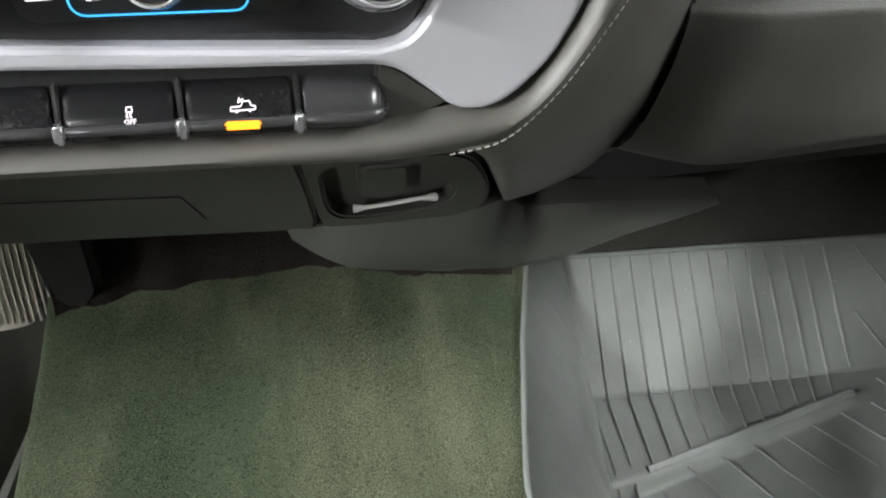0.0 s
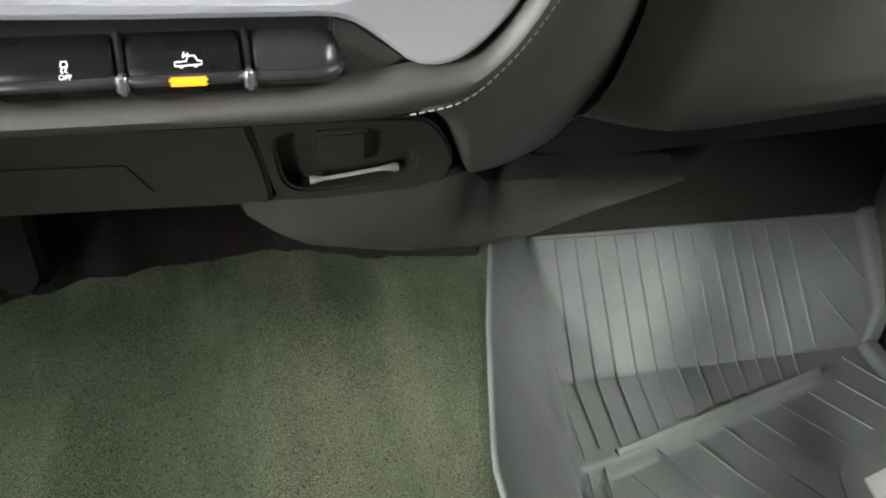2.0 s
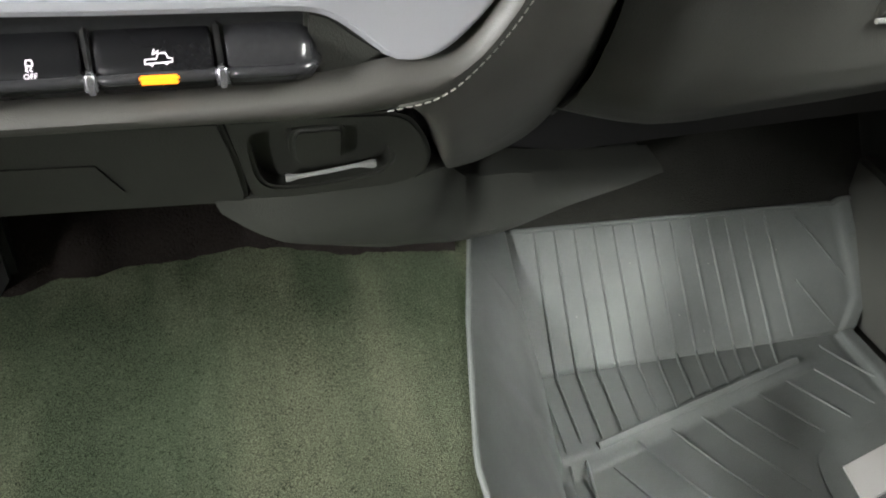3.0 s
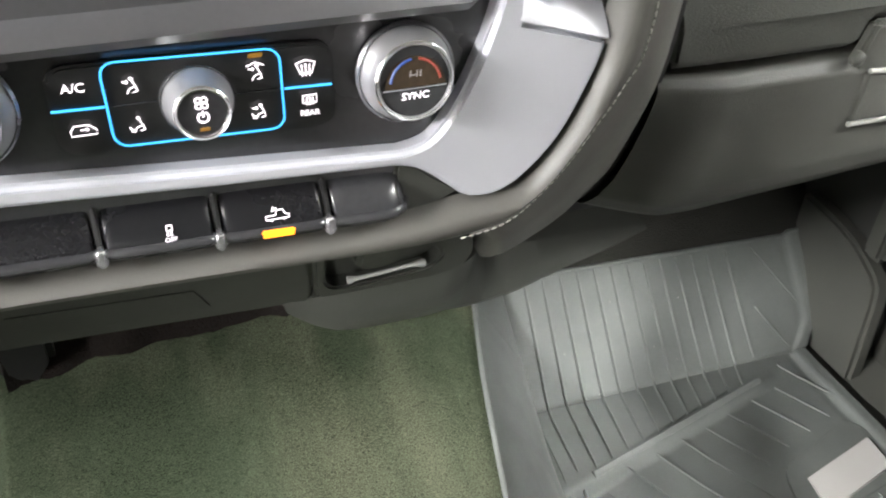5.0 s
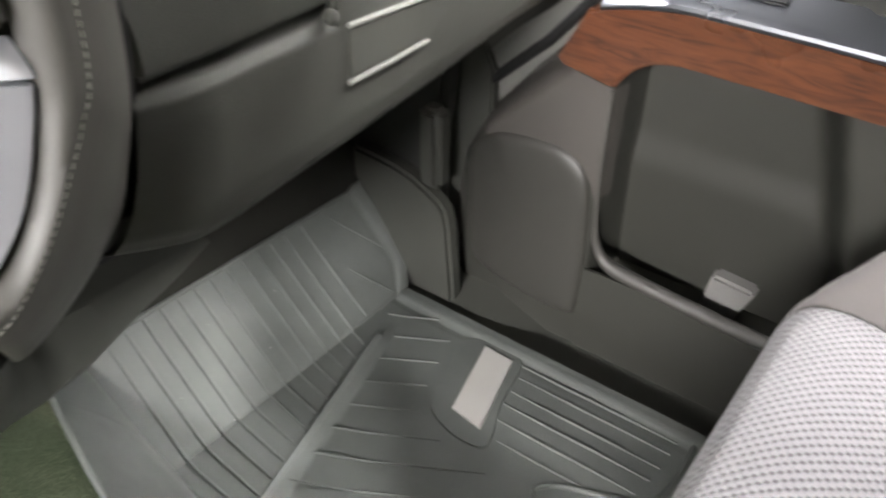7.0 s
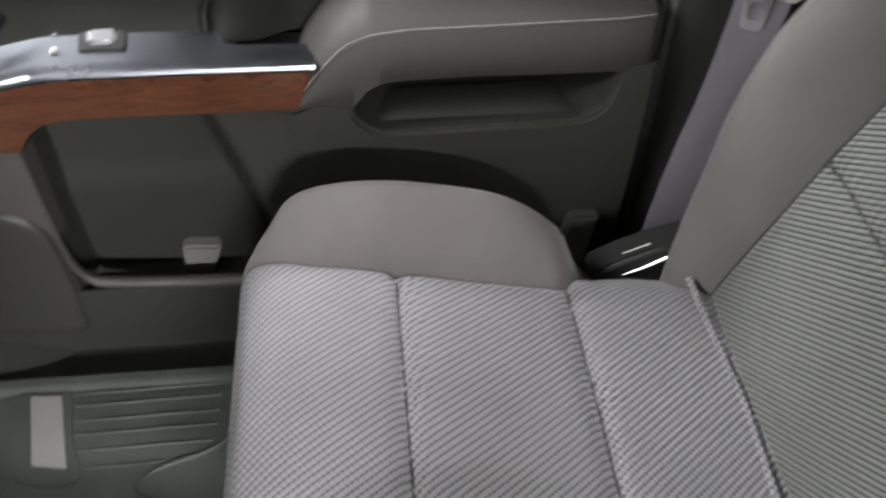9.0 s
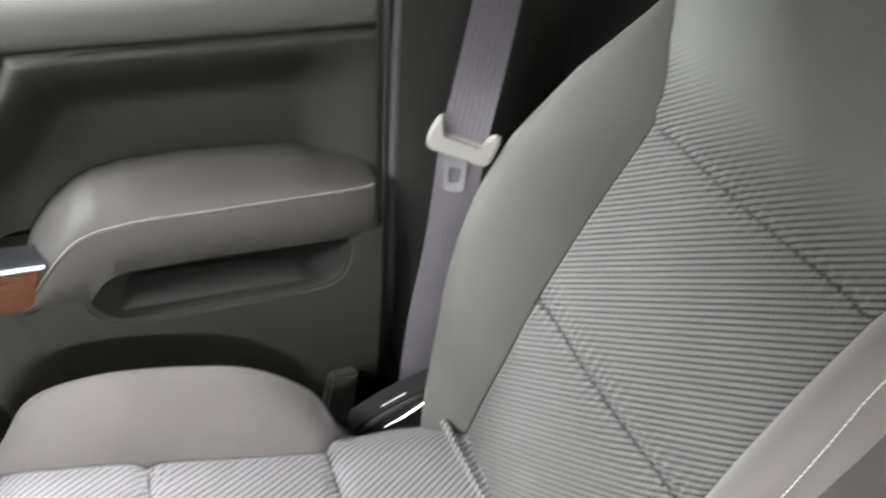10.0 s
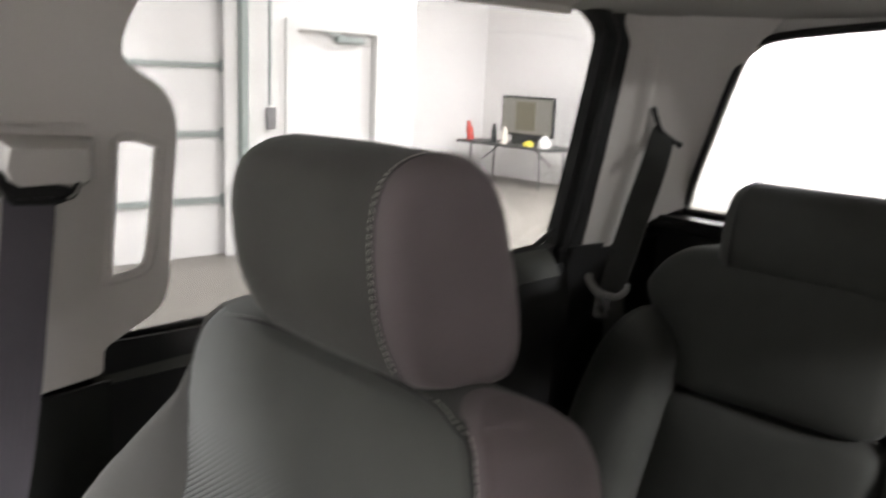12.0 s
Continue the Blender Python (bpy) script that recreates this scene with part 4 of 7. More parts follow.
    part("padded_roll", loft(rings, closed=False, caps=False), PAD, d, "padded vinyl roll edging the centre stack", sharp=60)
    line = [(S[i].x, -0.0556, S[i].y) for i in range(len(S)) if S[i].x > 0.130]
    part("stitching", stitches(line, 0.0044, 0.0032, 0.00042), THREAD, d, "pale stitching along the roll")
    part("seam_piping", tube([(S[i].x - 0.0012, -0.0557, S[i].y + 0.0016) for i in range(len(S)) if 0.136 < S[i].x < 0.20], 0.0008, 6), EDGE, d)
    part("seam_groove", tube([(O[i].x + 0.0015, backs[i].x + 0.002, O[i].y) for i in range(len(O)) if O[i].x > 0.2 and O[i].y > 0.39], 0.0024, 6), BLACK, d)

    # lower panels lean forward at the foot
    def lean(bm):
        for v in bm.verts:
            v.co.y += (0.45 - v.co.z) * 0.62
        return bm

    stor = part("storage_door", lean(plate([(-0.27, 0.478), (-0.082, 0.463), (0.0560, 0.4485), (0.0600, 0.425), (0.0622, 0.409), (0.0648, 0.380), (0.0640, 0.367), (-0.05, 0.383), (-0.27, 0.41)], "y", -0.024, 0.0, 0.0025)), SHADED_PLASTIC, d, "dark lower storage door")
    part("door_pull", lean(plate([(-0.10, 0.437), (-0.053, 0.431), (-0.006, 0.425), (0.003, 0.396), (-0.063, 0.403), (-0.10, 0.408)], "y", -0.0250, -0.02, 0.001, 2)), SHADED_PLASTIC, stor)
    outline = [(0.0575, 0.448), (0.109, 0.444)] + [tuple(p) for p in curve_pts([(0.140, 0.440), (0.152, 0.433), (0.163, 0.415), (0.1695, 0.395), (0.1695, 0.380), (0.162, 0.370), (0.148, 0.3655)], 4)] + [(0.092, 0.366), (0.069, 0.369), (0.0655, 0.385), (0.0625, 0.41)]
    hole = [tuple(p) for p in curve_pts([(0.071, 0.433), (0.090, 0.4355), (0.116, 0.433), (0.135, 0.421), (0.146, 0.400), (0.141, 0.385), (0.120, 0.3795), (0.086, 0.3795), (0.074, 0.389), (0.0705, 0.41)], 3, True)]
    outlet = part("outlet_panel", lean(plate(outline, "y", -0.024, 0.0, 0.0022, holes=[hole])), SHADED_PLASTIC, d, "dark panel with covered power outlet")
    part("recess_back", lean(plate([(0.066, 0.440), (0.153, 0.438), (0.153, 0.372), (0.066, 0.374)], "y", -0.010, 0.002)), SHADED_PLASTIC, outlet)
    part("outlet_cap", lean(plate([tuple(p) for p in curve_pts([(0.0905, 0.431), (0.104, 0.4325), (0.117, 0.431), (0.119, 0.418), (0.119, 0.405), (0.113, 0.399), (0.104, 0.3975), (0.095, 0.3985), (0.0895, 0.409)], 3, True)], "y", -0.023, -0.008, 0.003, 3)), SHADED_PLASTIC, outlet, "rounded square outlet cap")
    bar = curve_pts([(0.0865, 0.0, 0.3885), (0.094, 0.0, 0.3885), (0.110, 0.0, 0.390), (0.127, 0.0, 0.3925), (0.1375, 0.0, 0.392)], 4)
    part("outlet_bar", tube([(p.x, -0.0225 + (0.45 - p.z) * 0.62, p.z) for p in bar], [0.0024, 0.0026, 0.0024, 0.0018] + [0.0013] * 9 + [0.0018, 0.0024, 0.0028, 0.0022], 8), material("grey_bar", (0.2, 0.2, 0.19), 0.45), outlet, "pale grey hooked bar")
    # lower cover
    top = curve_pts([(0.046, 0.022, 0.374), (0.066, 0.026, 0.371), (0.105, 0.028, 0.367), (0.150, 0.028, 0.368), (0.170, 0.030, 0.370), (0.185, 0.042, 0.365), (0.200, 0.070, 0.346), (0.215, 0.090, 0.325), (0.235, 0.112, 0.308), (0.26, 0.120, 0.302), (0.29, 0.127, 0.293), (0.32, 0.136, 0.284), (0.36, 0.141, 0.277), (0.405, 0.1425, 0.272)], 5)
    bot = curve_pts([(0.050, 0.030, 0.362), (0.072, 0.050, 0.332), (0.105, 0.075, 0.300), (0.140, 0.108, 0.266), (0.160, 0.114, 0.257), (0.178, 0.115, 0.255), (0.195, 0.115, 0.253), (0.213, 0.117, 0.250), (0.235, 0.119, 0.249), (0.26, 0.120, 0.250), (0.29, 0.121, 0.257), (0.32, 0.121, 0.265), (0.36, 0.127, 0.269), (0.405, 0.140, 0.2695)], 5)
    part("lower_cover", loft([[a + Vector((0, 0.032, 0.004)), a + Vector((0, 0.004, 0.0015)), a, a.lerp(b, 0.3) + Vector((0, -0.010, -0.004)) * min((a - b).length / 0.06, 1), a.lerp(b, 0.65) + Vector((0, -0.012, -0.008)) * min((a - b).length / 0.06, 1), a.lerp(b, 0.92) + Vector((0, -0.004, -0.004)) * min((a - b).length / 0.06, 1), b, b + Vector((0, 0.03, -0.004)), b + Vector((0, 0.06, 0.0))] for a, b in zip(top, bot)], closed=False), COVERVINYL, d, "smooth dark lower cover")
    # black sheet added behind the cover for the dark shade under the dash
    part("shade_panel", plate([(0.13, 0.415), (0.70, 0.415), (0.70, 0.285), (0.13, 0.285)], "y", 0.165, 0.175, 0.003), BLACK, d)
    part("under_shade", plate([(-0.3, 0.42), (0.72, 0.42), (0.72, 0.405), (-0.3, 0.40)], "y", 0.03, 0.45), VINYL_LOW, d)

    # glove box: the face draws back towards the door
    def set_back(x):
        return 0.006 + 0.005 * smooth01((x - 0.29) / 0.14)

    def drawn(bm):
        for v in bm.verts:
            v.co.y += set_back(v.co.x)
        return bm

    def glove(u, v):
        """The lower glove box door: upright face that turns under at its foot."""
        prof_y, prof_z = [-0.004, -0.027, -0.0325, -0.0335, -0.0325, -0.030, -0.024, -0.012, 0.006, 0.035], [0.0, 0.002, 0.008, 0.02, 0.05, 0.075, 0.092, 0.106, 0.114, 0.118]
        k = v * (len(prof_y) - 1)
        i = min(int(k), len(prof_y) - 2)
        y, dz = prof_y[i] + (prof_y[i + 1] - prof_y[i]) * (k - i), prof_z[i] + (prof_z[i + 1] - prof_z[i]) * (k - i)
        zl = 0.518 - dz
        xl = lerp(zl, [0.395, 0.413, 0.430, 0.455, 0.479, 0.509, 0.53], [0.2475, 0.2515, 0.2545, 0.2595, 0.2635, 0.2655, 0.267])
        x = xl + (0.71 - xl) * u
        top = 0.518 - (x - 0.27) * 0.042
        foot = lerp(x, [0.2, 0.32, 0.42, 0.53, 0.63, 0.71], [0.0, 0.005, 0.0, -0.012, -0.028, -0.036])
        tuck = lerp(zl, [0.40, 0.43, 0.47, 0.51, 0.53], [0.024, 0.023, 0.016, 0.008, 0.003]) * max(0.0, min(1.0, (xl + 0.045 - x) / 0.045)) ** 1.3
        return (x, y + tuck + set_back(x), top - dz * (1.0 + foot / 0.118))

    g = part("glove_box", sheet(glove, span(0, 0.11, 16) + span(0.13, 1, 26), span(0, 1, 37)), VINYL_LOW, d, "dark lower glove box door", sharp=60)
    up = [(0.2685, 0.5215), (0.30, 0.5205), (0.33, 0.5193), (0.36, 0.5182), (0.405, 0.5165), (0.4135, 0.521), (0.4155, 0.535), (0.45, 0.538), (0.53, 0.53), (0.70, 0.522), (0.70, 0.66), (0.40, 0.66), (0.36, 0.66), (0.33, 0.66), (0.30, 0.66), (0.2685, 0.66)]
    upper = drawn(plate(up, "y", -0.0265, 0.0, 0.005, 3))
    bmesh.ops.bisect_plane(upper, geom=upper.verts[:] + upper.edges[:] + upper.faces[:], plane_co=(0, 0, 0.545), plane_no=(0, 0, 1))
    for v in upper.verts:
        v.co.y += 0.42 * max(v.co.z - 0.545, 0.0)
    part("upper_glove_box", upper, VINYL, d, "dark grained upper glove box door")
    latch = part("latch_pocket", plate([(0.408, 0.512), (0.408, 0.4655), (0.508, 0.4625), (0.525, 0.49), (0.53, 0.53), (0.415, 0.535)], "y", -0.0215, -0.012, 0.003), VINYL_LOW, g, "recessed latch of the glove box")
    part("latch_handle", plate([(0.416, 0.5045), (0.515, 0.496), (0.512, 0.4735), (0.4985, 0.4665), (0.4145, 0.4675)], "y", -0.0255, -0.018, 0.0028, 3), VINYL_LOW, latch)
    # highlights on the handle's upper and lower edges, drawn as pale tubes
    part("latch_edge", tube([(0.4165, -0.0257, 0.5048), (0.465, -0.0262, 0.5012), (0.515, -0.0257, 0.4965)], 0.0018, 8), EDGE, latch)
    part("latch_edge", tube([(0.4145, -0.0250, 0.4670), (0.455, -0.0258, 0.4665), (0.4975, -0.0250, 0.4660)], 0.0018, 8), EDGE, latch)
    part("latch_stop", lathe((0.404, -0.0215, 0.5140), (0, -1, 0), [(0.005, 0), (0.005, 0.004), (0.003, 0.0055), (0, 0.006)], 16), VINYL, latch)
    # vent corner above the silver frame
    part("vent_corner", plate([(0.161, 0.66), (0.163, 0.602), (0.169, 0.5925), (0.203, 0.584), (0.204, 0.66)], "y", -0.050, -0.03, 0.003), material("vent_grey", (0.17, 0.165, 0.155), 0.5), d)
    part("vent_tab", plate(rrect(0.184, 0.596, 0.020, 0.008, 0.0035), "y", -0.0535, -0.045, 0.0012), bpy.data.materials["vent_grey"], d)


dashboard()


# ---- passenger floor mat ----
def toe_y(x, z):
    """The y of the toe board at x, z."""
    return 0.152 + 0.05 * (x - 0.335) + 0.65 * (z - 0.03)


TOE_N = Vector((0.05, -1.0, 0.65)).normalized()


def fold_z(x):
    """Height of the fold where the toe board meets the floor."""
    return 0.032 - 0.062 * (x - 0.335)


def ridge_y(x):
    return 0.062 + 0.247 * (x - 0.35)


def strip_z(x, y):
    """The mat's floor: a raised strip under the fold, a step at the ridge, then the level floor."""
    zf, yf = fold_z(x), toe_y(x, fold_z(x))
    zr = 0.0265 - 0.035 * (x - 0.35)
    k = min(max((y - ridge_y(x)) / max(yf - ridge_y(x), 0.01), 0), 1)
    keep = 1 - smooth01((x - 0.585) / 0.05)
    high = zr + (zf - zr) * k
    ramp = 0.010 + (zf - 0.010) * smooth01((y - ridge_y(x) + 0.02) / max(yf - ridge_y(x) + 0.02, 0.01))
    step = smooth01((y - ridge_y(x) + 0.012) / 0.012)
    return (0.010 + (high - 0.010) * step) * keep + ramp * (1 - keep)


def wing_foot(y):
    """Where the side wing of the mat meets its floor."""
    return lerp(y, [-0.32, -0.1, 0.026, 0.078, 0.149, 0.229, 0.26], [0.288, 0.295, 0.302, 0.309, 0.323, 0.302, 0.294])


def floor_mat():
    m = thing("floor_mat", (0.5, 0.0, 0.0), "grey ribbed rubber floor mat in the passenger foot well", "floor mat")

    def right_edge(y, z):
        return lerp(y, [-0.32, 0.10, 0.15, 0.175, 0.235], [0.688, 0.690, 0.690, 0.717, 0.702])

    def row(x, v):
        """v below 0: metres of floor behind the ridge; 0 to 1 the strip; 1 to 2 up the toe board."""
        if v <= 0:
            y = ridge_y(x) * (1 + v) - 0.32 * -v if v > -1 else -0.32
            return Vector((x, y, strip_z(x, y)))
        yf = toe_y(x, fold_z(x))
        if v <= 1:
            y = ridge_y(x) + (yf - ridge_y(x)) * v
            return Vector((x, y, strip_z(x, y)))
        zt = 0.158 - 0.07 * (x - 0.30)
        z = fold_z(x) + (zt - fold_z(x)) * (v - 1)
        p = Vector((x, toe_y(x, z), z))
        return p + TOE_N * 0.0015 * bump_at(v, 1.0, 0.08)

    def surface(u, v):
        mid = row(0.5, v)
        yc = row(0.32, v).y
        xf, xr = wing_foot(yc), right_edge(mid.y, mid.z)
        if u >= 0:
            x = xf + u * (xr - xf)
            p = row(x, v)
            edge = (xr - x)
            p.z += 0.005 * smooth01((0.020 - edge) / 0.005) - 0.0015 * bump_at(edge, 0.024, 0.003)
            return p
        k = 1 + u
        foot = row(xf, v)
        ex = lerp(foot.y, [-0.32, -0.05, 0.08, 0.2, 0.26], [0.180, 0.190, 0.222, 0.258, 0.274])
        ez = lerp(foot.y, [-0.32, 0.0, 0.15, 0.2, 0.26], [0.172, 0.186, 0.204, 0.214, 0.226])
        p = Vector((ex, foot.y + 0.004, ez)).lerp(foot, k)
        p.x += 0.010 * math.sin(math.pi * k)
        p.z += 0.004 * math.sin(math.pi * k)
        return p

    us = span(-1, -0.04, 16) + [-0.02, 0.0, 0.01] + span(0.02, 1.0, 90)
    vs = span(-1, -0.08, 24) + span(-0.06, 0.0, 9) + span(0.06, 0.94, 9) + span(0.97, 1.06, 5) + span(1.1, 2.0, 12)
    part("tray", sheet(surface, us, vs, 0.004), RUBBER, m, sharp=60)
    part("rim", tube([surface(-1, v) + Vector((0, 0, -0.0012)) for v in vs], 0.0020, 8), RUBBER, m)
    part("top_lip", tube([surface(u, 2.0) for u in us], 0.0028, 8), RUBBER, m)

    def on_toe(x, z, up=0.0006):
        return Vector((x, toe_y(x, z), z)) + TOE_N * up

    def on_floor(x, y, up=0.0004):
        return Vector((x, y, strip_z(x, y) + up))

    def rib(pts, r=0.0014):
        part("rib", tube(pts, [r * 0.6] + [r] * (len(pts) - 2) + [r * 0.6], 6), RUBBER, m)

    # ribs down the toe board, over the fold and on to the ridge
    for k in range(12):
        xt, zt = 0.333 + 0.0214 * k, 0.156 - 0.002 * k
        xb = 0.338 + 0.0227 * k
        zb = fold_z(xb)
        up = [on_toe(xt + (xb - xt) * q, zt + (zb + 0.004 - zt) * q, 0.0010) for q in (0, 0.3, 0.6, 0.85, 1.0)]
        if k == 0:
            run = [on_floor(0.3365, 0.14, 0.001), on_floor(0.333, 0.08, 0.001), on_floor(0.328, 0.016, 0.001), on_floor(0.320, -0.09, 0.001)]
        else:
            xe = 0.353 + 0.0221 * (k - 1)
            ye = ridge_y(xe) + 0.003
            yf = toe_y(xb, zb)
            run = [on_floor(xb + (xe - xb) * q, yf + (ye - yf) * q, 0.0012) for q in (0.12, 0.4, 0.7, 1.0)]
        rib(up + run, 0.0017)
    rib([on_floor(0.3185, 0.122, 0.0012), on_floor(0.315, 0.07, 0.0012), on_floor(0.310, 0.01, 0.0012), on_floor(0.304, -0.08, 0.0012)], 0.0016)
    rib([on_toe(0.595, 0.132), on_toe(0.606, 0.07), on_toe(0.616, 0.018)], 0.0022)
    rib([on_toe(0.632, 0.128), on_toe(0.660, 0.096), on_toe(0.690, 0.062)])
    rib([on_toe(0.627, 0.069), on_toe(0.648, 0.044), on_toe(0.671, 0.018)])
    # worn bead along the ridge
    bead = [on_floor(x, ridge_y(x) + 0.002, 0.0006 + 0.0008 * noise.noise((x * 40, 3, 0))) for x in span(0.346, 0.600, 40)]
    part("fold_ridge", tube(bead, [0.0045 + 0.0012 * noise.noise((p.x * 60, 7, 1)) for p in bead], 8, flat=0.6), RUBBER, m)
    # slanting ribs on the floor
    lines = [((0.358, 0.049), (0.420, -0.085)), ((0.3895, 0.066), (0.492, -0.115)), ((0.4285, 0.074), (0.515, -0.082)), ((0.466, 0.0825), (0.522, -0.021)), ((0.5035, 0.089), (0.5385, 0.025)), ((0.5395, 0.0975), (0.575, 0.038)), ((0.5775, 0.107), (0.6115, 0.048)), ((0.616, 0.1145), (0.647, 0.0585)), ((0.6405, 0.143), (0.681, 0.072))]
    for (xa, ya), (xb, yb) in lines:
        rib([on_floor(xa + (xb - xa) * q, ya + (yb - ya) * q) for q in (0, 0.3, 0.7, 1)], 0.0015)
    # ribs running back beside the badge
    for x, ya, yb in [(0.557, -0.069, -0.197), (0.581, -0.054, -0.214), (0.604, -0.047, -0.218), (0.624, -0.044, -0.220), (0.6465, -0.040, -0.221), (0.664, -0.030, -0.222)]:
        rib([on_floor(x, ya), on_floor(x, (ya * 2 + yb) / 3), on_floor(x + 0.001, (ya + yb * 2) / 3), on_floor(x + 0.001, yb)], 0.0017)
    surround = [tuple(p) for p in curve_pts([(0.655, 0.046), (0.60, 0.030), (0.556, 0.018), (0.540, -0.004), (0.533, -0.040), (0.545, -0.066), (0.60, -0.047), (0.672, -0.029), (0.676, 0.02)], 5, True)]
    part("badge_surround", plate([p[:2] for p in surround], "z", 0.0085, 0.0122, 0.0018, 3), RUBBER, m)
    part("badge", plate([(0.5625, -0.0055), (0.664, 0.0180), (0.6615, -0.0215), (0.5555, -0.0480)], "z", 0.0122, 0.0144, 0.0014), BADGE, m, "plain pale grey badge plate")
    part("heel_edge", tube([on_floor(p.x, p.y, 0.0008) for p in curve_pts([(0.50, -0.30, 0), (0.503, -0.20, 0), (0.520, -0.135, 0), (0.546, -0.150, 0), (0.575, -0.225, 0), (0.62, -0.240, 0), (0.672, -0.238, 0)], 4)], 0.0030, 8), RUBBER, m)


floor_mat()


def toe_board():
    """Dark carpeted slope above the mat."""
    def f(x, k):
        z = 0.02 * (1 - k) + 0.47 * k
        return Vector((x, toe_y(x, z) + 0.009, z))

    tagged(part("toe_board", sheet(f, span(0.25, 0.745, 12), span(0, 1, 10), 0.004), CARPET_DARK), "dark felt-covered toe board above the floor mat", "floor", kind="structure")


toe_board()


def crumbs():
    bm = bmesh.new()
    rnd = random.Random(5)
    for k in range(9):
        x, z = (0.4035, 0.031) if k == 0 else (rnd.uniform(0.36, 0.62), rnd.uniform(0.04, 0.12))
        p = Vector((x, toe_y(x, z), z)) + TOE_N * 0.0012
        r = 0.0011 if k == 0 else rnd.uniform(0.0004, 0.0007)
        lathe(p - TOE_N * r, TOE_N, [(0.0, 0), (r * 0.9, r * 0.4), (r, r), (r * 0.5, r * 1.7), (0, r * 1.9)], 7, bm)
    tagged(part("crumbs", bm, CLIPGREY), "tiny pale crumbs on the rubber floor mat", "crumbs", kind="stuff")


crumbs()

# ---- passenger seat ----
CUSH = [(-0.83, 0.205), (-0.78, 0.222), (-0.70, 0.238), (-0.627, 0.251), (-0.53, 0.273), (-0.447, 0.293), (-0.39, 0.302), (-0.345, 0.304), (-0.318, 0.297), (-0.300, 0.284), (-0.288, 0.262), (-0.282, 0.23), (-0.284, 0.18), (-0.295, 0.12), (-0.31, 0.07)]
BACK = [(-0.775, 0.15), (-0.785, 0.20), (-0.802, 0.26), (-0.826, 0.335), (-0.852, 0.414), (-0.898, 0.51), (-0.950, 0.603), (-0.978, 0.67), (-0.992, 0.73), (-1.000, 0.77), (-1.010, 0.792), (-1.028, 0.803), (-1.055, 0.803), (-1.085, 0.79), (-1.108, 0.755), (-1.118, 0.68), (-1.105, 0.5), (-1.06, 0.3), (-1.0, 0.14)]


def pucker(x):
    """Gathers of the cloth along a sewn seam."""
    return math.sin(x * 560 + 1.3 * math.sin(x * 91)) * (0.7 + 0.3 * math.sin(x * 47 + 1))


